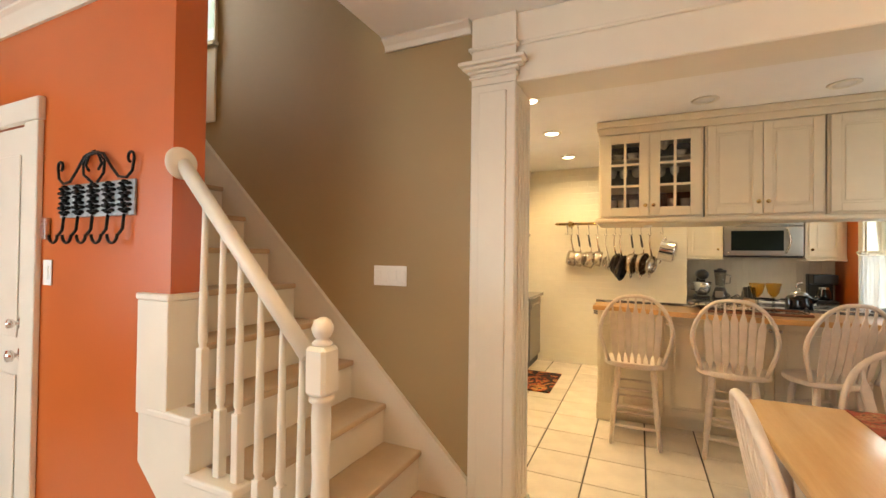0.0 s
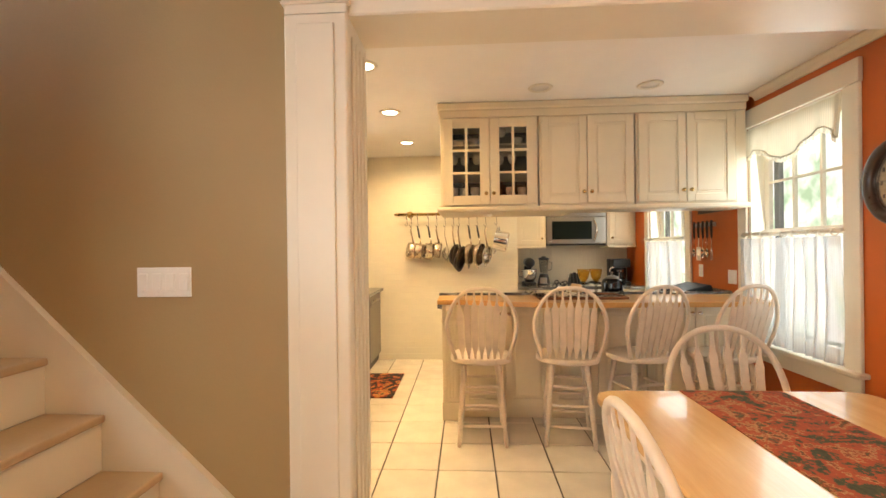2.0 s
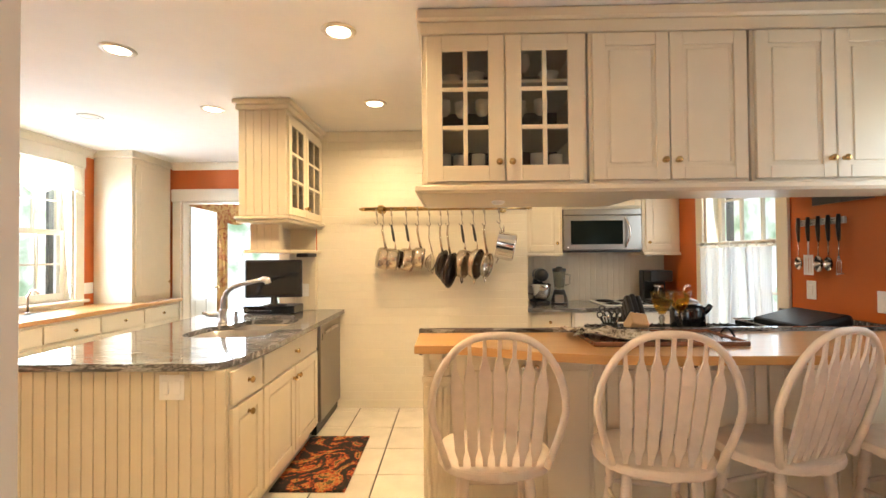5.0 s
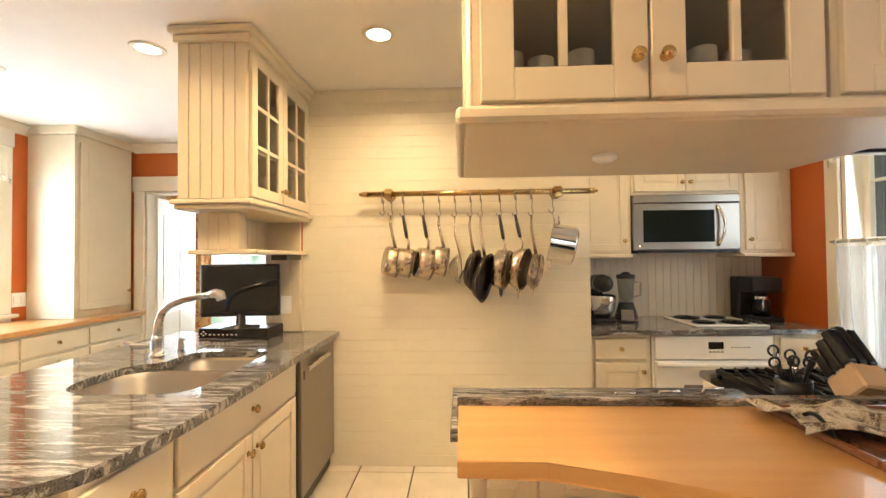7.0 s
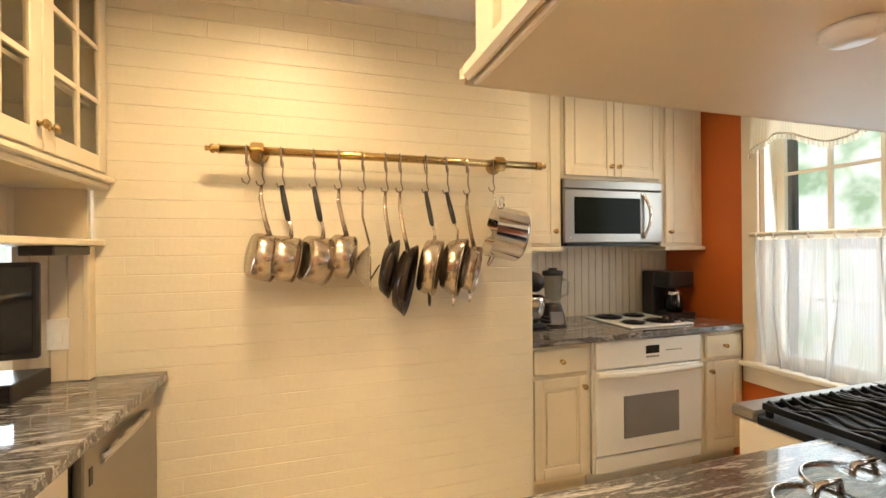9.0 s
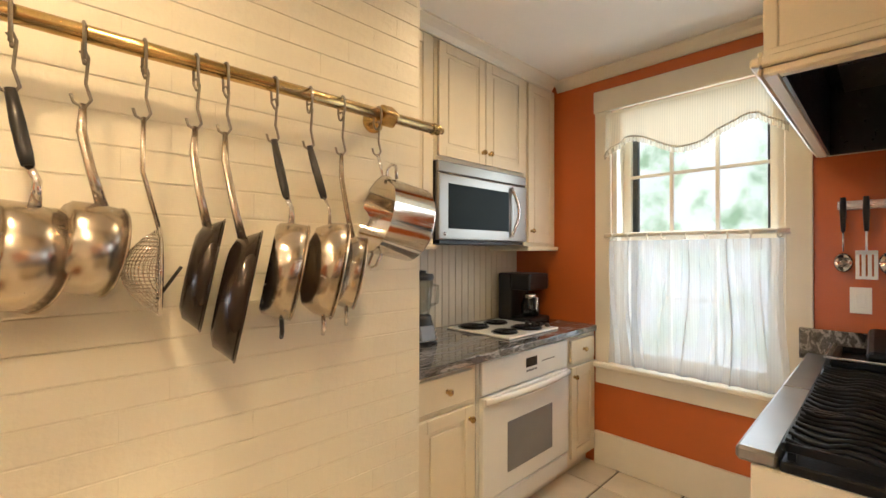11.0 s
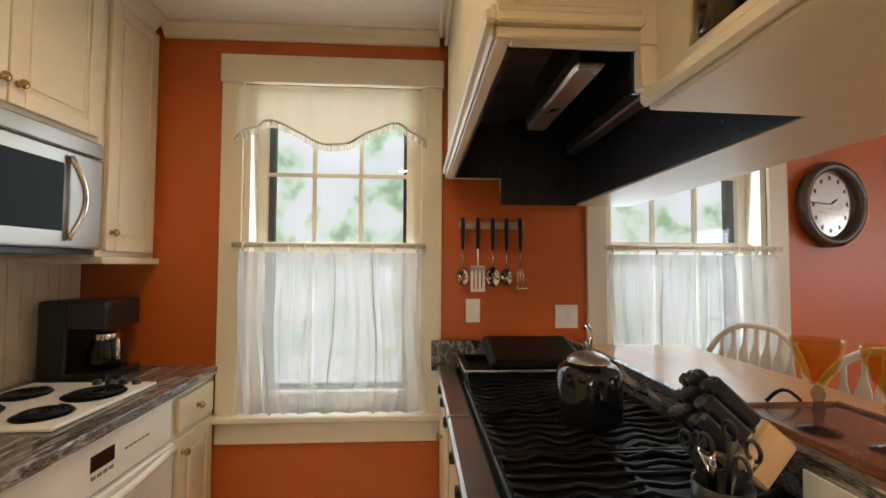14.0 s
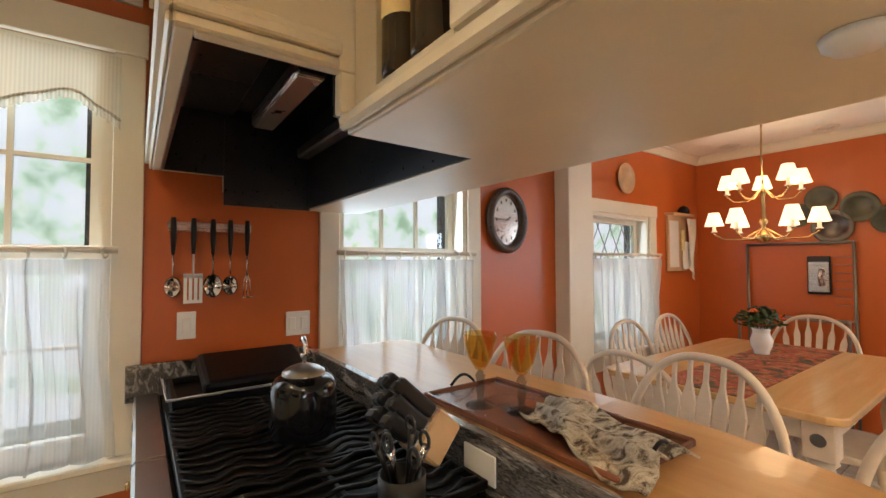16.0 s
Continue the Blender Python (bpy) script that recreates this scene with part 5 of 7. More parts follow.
part("bowl", lathe(bmesh.new(), [(0.0, 0.04), (0.05, 0.04), (0.085, 0.09), (0.098, 0.17), (0.100, 0.205), (0.096, 0.205), (0.094, 0.17), (0.08, 0.09), (0.0, 0.046)], 28, (0, -0.06, 0)), CHROME, mx, local=True)
part("bowl_handle", tube(bmesh.new(), [(-0.09, -0.06, 0.18), (-0.14, -0.06, 0.17), (-0.14, -0.06, 0.11), (-0.085, -0.06, 0.10)], 0.007, 8), CHROME, mx, local=True)

# ---- sink peninsula ----
SX = -0.372
sp = thing("sink_cabinet_run", (-0.88, 5.7, 0), "cream base cabinets under the sink with brass knobs", "cabinet")
body = bmesh.new()
box(body, -1.40, SX, 4.755, 5.255, 0.09, 0.879, bev=0.002)
box(body, -1.40, SX, 6.07, 6.075, 0.09, 0.879)
box(body, -1.40, SX, 5.256, 6.069, 0.09, 0.60)
box(body, -1.40, -1.12, 5.256, 6.069, 0.601, 0.879)
box(body, -0.47, SX, 5.256, 6.069, 0.601, 0.879)
box(body, -1.40, -0.95, 6.076, 6.69, 0.09, 0.879)
part("body", body, CREAM, sp)
part("toe_kick", bx(-1.36, SX - 0.06, 4.80, 6.07, 0, 0.09), CREAM, sp)
bead_panel(sp, "end_panel", -1.40, -0.415, 4.7345, 0.09, 0.877, pose(0, 0, 0), "beadboard end panel")
part("corner_post", bx(-0.414, SX + 0.004, 4.722, 4.7345, 0.0, 0.877, bev=0.003), CREAM, sp)


def side_front(parent, y0, y1, z0, z1, name, knobs, raised=True):
    """A front on the aisle face of the sink run, looking towards +x."""
    w = y1 - y0
    b = bmesh.new()
    r = 0.06
    if raised:
        for q in ((0.003, r, z0, z1), (w - r, w - 0.003, z0, z1), (r, w - r, z1 - r, z1), (r, w - r, z0, z0 + r)):
            box(b, q[0], q[1], -0.020, -0.001, q[2], q[3], bev=0.0025)
        box(b, r, w - r, -0.010, -0.002, z0 + r, z1 - r)
        box(b, r + 0.016, w - r - 0.016, -0.015, -0.010, z0 + r + 0.016, z1 - r - 0.016, bev=0.004)
    else:
        box(b, 0.003, w - 0.003, -0.020, -0.001, z0, z1, bev=0.004)
    m = pose(SX, y0, 0, 0, 0, 90)
    d = part(name, moved(b, m), CREAM, parent)
    for ky, kz in knobs:
        kk = lathe(bmesh.new(), [(0.0, 0.032), (0.011, 0.031), (0.017, 0.024), (0.017, 0.019), (0.008, 0.013), (0.007, 0.004), (0.012, 0.001)], 16)
        part("knob", moved(kk, pose(SX + 0.020, ky, kz, 0, 90, 0)), BRASS, d)


side_front(sp, 4.76, 5.085, 0.70, 0.86, "drawer", [(4.92, 0.78)], False)
side_front(sp, 4.76, 5.085, 0.12, 0.68, "door", [(4.92, 0.62)])
side_front(sp, 5.105, 6.045, 0.70, 0.86, "drawer", [(5.575, 0.78)], False)
side_front(sp, 5.105, 5.572, 0.12, 0.68, "door", [(5.535, 0.61)])
side_front(sp, 5.578, 6.045, 0.12, 0.68, "door", [(5.615, 0.61)])


def rounded(corners, n=7):
    """A closed outline through (x, y, radius) corners, each rounded off."""
    pts = []
    m = len(corners)
    for k, (x, y, r) in enumerate(corners):
        c = Vector((x, y))
        a, b = (Vector(corners[k - 1][:2]) - c).normalized() * r, (Vector(corners[(k + 1) % m][:2]) - c).normalized() * r
        for q in range(n + 1):
            t = q / n
            pts.append(tuple(c + a * (1 - t) ** 2 + b * t ** 2))
    return pts


def slab(outer, holes, z0, z1):
    """A slab with openings cut through it."""
    bm = bmesh.new()
    edges, loops = [], []
    for loop in [outer] + holes:
        vs = [bm.verts.new((x, y, z1)) for x, y in loop]
        loops.append(vs)
        edges += [bm.edges.new((vs[k], vs[(k + 1) % len(vs)])) for k in range(len(vs))]
    top = bmesh.ops.triangle_fill(bm, use_beauty=True, use_dissolve=False, edges=edges)
    faces = [f for f in top["geom"] if isinstance(f, bmesh.types.BMFace)]
    ex = bmesh.ops.extrude_face_region(bm, geom=faces)
    for v in [g for g in ex["geom"] if isinstance(g, bmesh.types.BMVert)]:
        v.co.z = z0
    return bm


# worktop with a clipped corner and one rounded opening for both bowls
RIM = rounded([(-1.04, 5.335, 0.20), (-0.482, 5.335, 0.13), (-0.482, 6.065, 0.10), (-0.90, 6.065, 0.10), (-0.915, 5.80, 0.035), (-1.04, 5.77, 0.13)])
EDGE = rounded([(-1.445, 4.698, 0.02), (-0.425, 4.698, 0.05), (-0.345, 4.80, 0.08), (-0.307, 5.12, 0.12), (-0.307, 6.697, 0.004), (-1.445, 6.697, 0.004)], 5)
sk = slab(EDGE, [RIM], 0.880, 0.915)
solid("sink_worktop", sk, GRANITE, "polished banded grey granite worktop round the sink", "worktop")
snk = thing("sink", (-0.78, 5.67, 0.70), "double-bowl undermounted stainless steel sink", "sink")
for x0, y0, y1, dz, r in ((-1.055, 5.32, 5.793, 0.70, 0.20), (-0.925, 5.803, 6.078, 0.75, 0.11)):
    b = bmesh.new()
    x1 = -0.468
    prof = []
    for o, z in ((0.0, 0.879), (0.010, 0.86), (0.020, dz + 0.05), (0.05, dz + 0.012), (0.10, dz)):
        rr = max(0.03, r - o * 0.5)
        prof.append([b.verts.new((x, y, z)) for x, y in rounded([(x0 + o, y0 + o, rr), (x1 - o, y0 + o, rr), (x1 - o, y1 - o, rr), (x0 + o, y1 - o, rr)])])
    for r0, r1 in zip(prof, prof[1:]):
        for k in range(len(r0)):
            f = b.faces.new((r0[k], r0[(k + 1) % len(r0)], r1[(k + 1) % len(r0)], r1[k]))
            f.smooth = True
    b.faces.new(prof[-1])
    bo = part("bowl", b, SINKM, snk)
    part("drain", lathe(bmesh.new(), [(0.0, dz + 0.002), (0.03, dz + 0.003), (0.042, dz + 0.002)], 18, ((x0 + x1) / 2, (y0 + y1) / 2, 0)), CHROME, bo)
part("divider", bx(-1.0, -0.47, 5.7935, 5.8025, 0.76, 0.868, bev=0.003), SINKM, snk)
fa = thing("faucet", (-1.04, 5.945, 0.915), "brushed nickel kitchen faucet with arched pull-out spout", "faucet")
part("base", lathe(bmesh.new(), [(0.0, 0.0), (0.036, 0.0), (0.036, 0.008), (0.024, 0.02), (0.022, 0.07), (0.028, 0.085), (0.02, 0.11), (0.0, 0.115)], 20), STEEL, fa, local=True)
sp_pts = [(0.0, 0.0, 0.09), (0.005, 0.0, 0.17), (0.03, -0.004, 0.225), (0.075, -0.010, 0.262), (0.14, -0.016, 0.285), (0.23, -0.026, 0.305), (0.30, -0.033, 0.318)]
part("spout", tube(bmesh.new(), sp_pts, [0.021, 0.019, 0.018, 0.017, 0.016, 0.016, 0.016], 12), STEEL, fa, local=True)
part("spray_head", tube(bmesh.new(), [(0.295, -0.033, 0.317), (0.33, -0.037, 0.324), (0.355, -0.040, 0.318), (0.363, -0.041, 0.292)], [0.018, 0.024, 0.026, 0.023], 14), STEEL, fa, local=True)
part("lever", tube(bmesh.new(), [(-0.02, -0.02, 0.06), (-0.07, -0.045, 0.058), (-0.12, -0.07, 0.085)], [0.022, 0.016, 0.010], 10), STEEL, fa, local=True)
sd = thing("soap_dispenser", (-1.02, 6.10, 0.915), "small brushed steel soap dispenser beside sink", "dispenser")
part("pump", lathe(bmesh.new(), [(0.0, 0.0), (0.02, 0.0), (0.018, 0.01), (0.015, 0.045), (0.017, 0.05), (0.012, 0.065), (0.0, 0.067)], 14), STEEL, sd, local=True)
part("nozzle", tube(bmesh.new(), [(0, 0, 0.055), (0.04, -0.01, 0.06)], 0.006, 8), STEEL, sd, local=True)
dwn = thing("dishwasher", (-0.62, 6.38, 0), "stainless steel dishwasher with pocket handle", "dishwasher")
part("case", bx(-0.945, SX - 0.002, 6.08, 6.69, 0.02, 0.876), BLACK, dwn)
dwd = part("door", bx(SX - 0.001, SX + 0.028, 6.10, 6.685, 0.10, 0.862, bev=0.005), DARKSTEEL, dwn)
part("handle", tube(bmesh.new(), [(SX + 0.030 + 0.022 * math.sin(math.pi * k / 10), 6.20 + 0.38 * k / 10, 0.785 + 0.018 * math.sin(math.pi * k / 10)) for k in range(11)], 0.010, 8, flat=1.6), STEEL, dwd)
part("badge", bx(SX + 0.028, SX + 0.030, 6.13, 6.15, 0.74, 0.79), BLACK, dwd)
part("kick_plate", bx(SX - 0.05, SX - 0.01, 6.10, 6.685, 0.0, 0.099), BLACK, dwn)


def plate(at, axis, w, h, label, slots=2, name="switch_plate", rocker=True):
    """Wall plate; axis is the way that it faces."""
    rot = {"-x": -90, "+x": 90, "-y": 0, "+y": 180}[axis]
    t = thing(name, at, label, "switch", turn=rot)
    part("cover", bx(-w / 2, w / 2, -0.006, -0.001, -h / 2, h / 2, bev=0.002), PLATE, t, local=True)
    n = max(1, slots)
    for k in range(n):
        x = -w / 2 + w * (k + 0.5) / n
        part("rocker" if rocker else "socket", bx(x - 0.017, x + 0.017, -0.010, -0.005, -0.033, 0.033, bev=0.003), PLATE, t, local=True)
    return t


plate((-0.62, 4.727, 0.80), "-y", 0.118, 0.118, "white double switch plate on beadboard end panel", 2)
plate((2.999, 5.525, 1.165), "-x", 0.072, 0.118, "white rocker switch on the orange wall", 1)
plate((2.999, 5.045, 1.135), "-x", 0.118, 0.118, "white double outlet plate on the orange wall", 2, "outlet_plate", False)
plate((-0.345, 2.819, 1.295), "-y", 0.205, 0.108, "white four-gang switch plate on taupe wall", 4)
plate((-1.60, 1.869, 1.308), "-y", 0.072, 0.118, "white switch plate on the orange wall", 1)
plate((-3.199, 7.24, 1.09), "+x", 0.118, 0.118, "white switch plate beside the bright window", 2)
plate((-0.80, 1.869, 0.36), "-y", 0.072, 0.118, "white outlet low on the orange wall", 1, "outlet_plate", False)

# hanging cabinet with spice shelf
hc = thing("hanging_cabinet", (-0.69, 6.26, 1.70), "cream glazed hanging cabinet with beadboard side", "cabinet")
HX0, HX1, HY0, HY1 = -0.885, -0.53, 5.88, 6.697
b = bmesh.new()
for q in ((HX0, HX1, HY0, HY0 + 0.018, 1.71, 2.56), (HX0, HX1, HY1 - 0.018, HY1, 1.71, 2.56), (HX0, HX0 + 0.018, HY0 + 0.018, HY1 - 0.018, 1.71, 2.56), (HX0 + 0.018, HX1, HY0 + 0.018, HY1 - 0.018, 1.71, 1.73), (HX0 + 0.018, HX1, HY0 + 0.018, HY1 - 0.018, 2.47, 2.56), (HX0 + 0.018, HX1 - 0.03, HY0 + 0.018, HY1 - 0.018, 1.98, 1.995), (HX0 + 0.018, HX1 - 0.03, HY0 + 0.018, HY1 - 0.018, 2.22, 2.235)):
    box(b, *q)
part("body", b, CREAM, hc)
bead_panel(hc, "side_panel", HX0, HX1, HY0 - 0.0005, 1.715, 2.56, pose(0, 0, 0), "beadboard side", 0.055)
for y0, y1, ky in ((HY0 + 0.01, 6.266, 6.24), (6.268, HY1 - 0.01, 6.295)):
    w = y1 - y0
    bb2 = bmesh.new()
    r = 0.06
    for q in ((0.002, r, 1.725, 2.465), (w - r, w - 0.002, 1.725, 2.465), (r, w - r, 2.405, 2.465), (r, w - r, 1.725, 1.785)):
        box(bb2, q[0], q[1], -0.020, -0.001, q[2], q[3], bev=0.0025)
    box(bb2, w / 2 - 0.009, w / 2 + 0.009, -0.018, -0.004, 1.785, 2.405)
    for k in (1, 2):
        z = 1.785 + 0.62 * k / 3
        box(bb2, r, w - r, -0.0175, -0.0045, z - 0.009, z + 0.009)
    m = pose(HX1, y0, 0, 0, 0, 90)
    d = part("door", moved(bb2, m), CREAM, hc)
    part("pane", moved(bx(r, w - r, -0.011, -0.008, 1.785, 2.405), m), CABGLASS, d)
    kk = lathe(bmesh.new(), [(0.0, 0.030), (0.010, 0.029), (0.0155, 0.023), (0.0155, 0.018), (0.007, 0.012), (0.006, 0.004), (0.011, 0.001)], 14)
    part("knob", moved(kk, pose(HX1 + 0.02, ky, 1.80, 0, 90, 0)), BRASS, d)
# this dark sheet stands in for the shade inside the cream cabinet
part("inner_shade_back", bx(HX0 + 0.019, HX0 + 0.026, HY0 + 0.02, HY1 - 0.02, 1.74, 2.46), LINER, hc, "dark sheet standing in for interior shade")
led = bmesh.new()
box(led, HX0 - 0.02, HX1 + 0.045, HY0 - 0.045, HY1, 1.685, 1.709, bev=0.006)
box(led, HX0 - 0.01, HX1 + 0.025, HY0 - 0.025, HY1, 1.660, 1.6845, bev=0.006)
part("ledge", led, CREAM, hc, "moulded bottom ledge")
cor = bmesh.new()
box(cor, HX0 - 0.015, HX1 + 0.03, HY0 - 0.03, HY1, 2.500, 2.538, bev=0.006)
box(cor, HX0 - 0.03, HX1 + 0.055, HY0 - 0.055, HY1, 2.538, 2.573, bev=0.008)
part("cornice", cor, CREAM, hc)
low = bmesh.new()
box(low, -0.855, -0.63, 6.0, 6.06, 1.462, 1.659)
box(low, -0.855, -0.81, 6.06, 6.697, 1.462, 1.659)
box(low, -0.809, -0.57, 6.67, 6.696, 1.462, 1.659)
part("spice_niche", low, CREAM, hc)
bead_panel(hc, "niche_front", -0.855, -0.63, 5.9995, 1.462, 1.659, pose(0, 0, 0), "beadboard strip", 0.055)
bead_panel(hc, "niche_back", 0, 0.63, 0, 1.462, 1.659, pose(-0.8095, 6.064, 0, 0, 0, 90), "beadboard niche back", 0.055)
part("spice_shelf", bx(-0.89, -0.52, 5.955, 6.697, 1.436, 1.461, bev=0.005), CREAM, hc)
cp = beadboard(bmesh.new(), -0.80, -0.57, 6.655, 0.918, 1.435, pitch=0.055)
box(cp, -0.80, -0.57, 6.655, 6.697, 0.918, 1.435)
box(cp, -0.575, -0.555, 6.64, 6.697, 0.917, 1.435, bev=0.003)
part("support_panel", cp, CREAM, hc, "beadboard support panel")
plate((-0.655, 6.647, 1.10), "-y", 0.072, 0.118, "white outlet on the beadboard panel", 1, "outlet_plate", False)

tv = thing("television", (-0.85, 6.42, 0.98), "small black flat television on a stand", "television")
part("screen", moved(bx(-0.238, 0.238, -0.012, 0.012, 0.075, 0.40, bev=0.006), pose(0, 0, 0, 0, 0, 8)), BLACK, tv, local=True)
part("glass", moved(bx(-0.222, 0.222, -0.0145, -0.0118, 0.098, 0.386), pose(0, 0, 0, 0, 0, 8)), SCREEN, tv, local=True)
part("back_housing", moved(bx(-0.16, 0.16, 0.0122, 0.05, 0.12, 0.34, bev=0.012), pose(0, 0, 0, 0, 0, 8)), BLACK, tv, local=True)
part("stand", lathe(bmesh.new(), [(0.0, 0.004), (0.11, 0.004), (0.11, 0.012), (0.03, 0.022), (0.024, 0.09), (0.0, 0.09)], 24), BLACK, tv, local=True)
vb = thing("cable_box", (-0.88, 6.43, 0.915), "black cable box with small front buttons", "receiver")
part("case", bx(-1.11, -0.665, 6.40, 6.62, 0.918, 0.982, bev=0.004), BLACK, vb)
part("front_panel", bx(-1.105, -0.67, 6.397, 6.3995, 0.924, 0.976), SCREEN, vb)
bt = bmesh.new()
for k in range(7):
    box(bt, -1.04 + k * 0.028, -1.03 + k * 0.028, 6.395, 6.3968, 0.94, 0.946)
for dx, dz in ((0, 0.012), (0, -0.012), (0.014, 0), (-0.014, 0)):
    box(bt, -1.075 + dx - 0.004, -1.075 + dx + 0.004, 6.395, 6.3968, 0.95 + dz - 0.004, 0.95 + dz + 0.004)
part("buttons", bt, PLATE, vb)
solid("shelf_radio", bx(-0.64, -0.54, 6.38, 6.62, 1.402, 1.4355, bev=0.004), BLACK, "slim black box fixed under the spice shelf", "radio")

# ---- breakfast side: wooden counter, tall cupboard, doorway ----
wc = thing("wall_counter_base", (-2.92, 6.2, 0), "cream drawer cabinets below the wooden counter", "cabinet")
part("body", bx(-3.19, -2.66, 4.4, 7.93, 0.09, 0.873, bev=0.002), CREAM, wc)
part("toe_kick", bx(-3.19, -2.72, 4.4, 7.93, 0, 0.09), CREAM, wc)
for k in range(6):
    y0 = 4.45 + k * 0.575
    for z0, z1 in ((0.70, 0.85), (0.12, 0.68)):
        d = part("drawer" if z0 > 0.5 else "door", bx(-2.659, -2.640, y0, y0 + 0.555, z0, z1, bev=0.004), CREAM, wc)
        kk = lathe(bmesh.new(), [(0.0, 0.030), (0.010, 0.029), (0.0155, 0.023), (0.0155, 0.018), (0.007, 0.012), (0.006, 0.0)], 12)
        part("knob", moved(kk, pose(-2.64, y0 + 0.277, z0 + 0.075 if z0 > 0.5 else 0.62, 0, 90, 0)), BRASS, d)
solid("wooden_counter", bx(-3.195, -2.62, 4.38, 7.94, 0.875, 0.915, bev=0.005), BUTCHER, "honey-coloured wooden counter along the window wall", "counter")
pn = thing("tall_cupboard", (-2.97, 7.60, 0.916), "cream wall cupboard standing on the wooden counter", "cupboard")
part("body", bx(-3.195, -2.77, 7.30, 7.93, 0.917, 2.50, bev=0.003), CREAM, pn)
part("door", box(bx(-2.769, -2.750, 7.34, 7.90, 0.98, 2.44, bev=0.004), -2.7505, -2.746, 7.41, 7.83, 1.05, 2.37, bev=0.002), CREAM, pn)
part("cornice", bx(-3.195, -2.74, 7.27, 7.945, 2.501, 2.61, bev=0.01), CREAM, pn)
kk = lathe(bmesh.new(), [(0.0, 0.030), (0.010, 0.029), (0.0155, 0.023), (0.0155, 0.018), (0.007, 0.012), (0.006, 0.0)], 12)
part("knob", moved(kk, pose(-2.75, 7.86, 1.12, 0, 90, 0)), BRASS, pn)
bs = thing("bar_sink", (-2.90, 6.45, 0.915), "small dark sink basin let into the wooden counter", "sink")
part("basin", lathe(bmesh.new(), [(0.17, 0.003), (0.155, 0.004), (0.14, 0.0015), (0.0, 0.001)], 24), IRON, bs, local=True)
fb = thing("bar_faucet", (-3.06, 6.45, 0.915), "slim steel faucet at the small sink", "faucet")
part("spout", tube(bmesh.new(), [(0, 0, 0.0), (0, 0, 0.16), (0.03, 0, 0.21), (0.08, 0, 0.21), (0.10, 0, 0.18)], 0.009, 8), CHROME, fb, local=True)
part("base", lathe(bmesh.new(), [(0.0, 0.0), (0.022, 0.0), (0.02, 0.02), (0.0, 0.022)], 14), CHROME, fb, local=True)
dr_t = thing("door_1", (-2.22, 7.95, 0), "white cased doorway in the orange wall", "doorway", kind="structure")
for q in ((-2.74, -2.64), (-1.15, -1.05)):
    part("casing_side", bx(q[0], q[1], 7.922, 7.949, 0, 2.10, bev=0.003), TRIM, dr_t)
part("casing_head", bx(-2.755, -1.035, 7.918, 7.949, 2.10, 2.25, bev=0.004), TRIM, dr_t)
part("jamb", bx(-2.641, -2.622, 7.951, 8.075, 0, 2.098), TRIM, dr_t)
part("jamb", bx(-1.168, -1.149, 7.951, 8.075, 0, 2.098), TRIM, dr_t)
part("jamb_head", bx(-2.621, -1.169, 7.951, 8.075, 2.08, 2.101), TRIM, dr_t)
lf = bmesh.new()
box(lf, 0, 0.80, -0.02, 0.02, 0.01, 2.06, bev=0.003)
for z0, z1 in ((0.15, 0.85), (1.0, 1.9)):
    for x0 in (0.10, 0.43):
        box(lf, x0, x0 + 0.27, -0.026, -0.0201, z0, z1, bev=0.004)
leaf = thing("open_door", (-2.625, 8.08, 0), "white panelled door standing open into next room", "door", turn=98)
part("leaf", lf, TRIM, leaf, local=True)
part("knob", moved(lathe(bmesh.new(), [(0.0, 0.05), (0.02, 0.045), (0.026, 0.03), (0.01, 0.012), (0.02, 0.0)], 14), pose(0.74, -0.021, 0.98, 90, 0, 0)), BRASS, leaf, local=True)


def drape(u, v):
    return (-3.50 + 0.62 * u, 9.50 + 0.03 * math.sin(u * 30) + 0.012 * math.sin(u * 71), 0.002 + 2.30 * v)


fc = thing("floral_curtain", (-3.0, 9.5, 0.0), "yellow floral curtain beside the far window", "curtain")
part("panel", grid(bmesh.new(), drape, 60, 4), FLORAL, fc)
part("swag", grid(bmesh.new(), lambda u, v: (-3.50 + 1.5 * u, 9.46 + 0.02 * math.sin(u * 40), 2.02 + 0.1 * math.sin(u * 9) * (1 - v) + 0.32 * v), 40, 4), FLORAL, fc)
part("pole", tube(bmesh.new(), [(-3.60, 9.48, 2.36), (-1.95, 9.48, 2.36)], 0.014, 10), CLOCKRIM, fc)

# ---- hallway: front door, hook rack ----
d2 = thing("door_2", (-2.20, 1.87, 0), "white panelled outer door in a white casing", "door", kind="structure")
for q in ((-1.79, -1.665), (-2.745, -2.62)):
    part("casing_side", bx(q[0], q[1], 1.842, 1.869, 0, 2.02, bev=0.004), TRIM, d2)
part("casing_head", bx(-2.76, -1.655, 1.836, 1.869, 2.02, 2.13, bev=0.005), TRIM, d2)
lf = bmesh.new()
box(lf, -2.618, -1.792, 1.875, 1.915, 0.005, 2.018, bev=0.003)
for z0, z1 in ((0.15, 0.80), (0.98, 1.88)):
    for x0 in (-2.52, -2.17):
        box(lf, x0, x0 + 0.28, 1.866, 1.8748, z0, z1, bev=0.005)
lfp = part("leaf", lf, TRIM, d2)
for kz, rr in ((0.90, 0.028), (1.055, 0.022)):
    part("knob", moved(lathe(bmesh.new(), [(0.0, 0.055), (rr, 0.048), (rr, 0.03), (0.011, 0.018), (0.011, 0.005), (0.03, 0.0)], 16), pose(-1.865, 1.874, kz, 90, 0, 0)), CHROME, lfp)
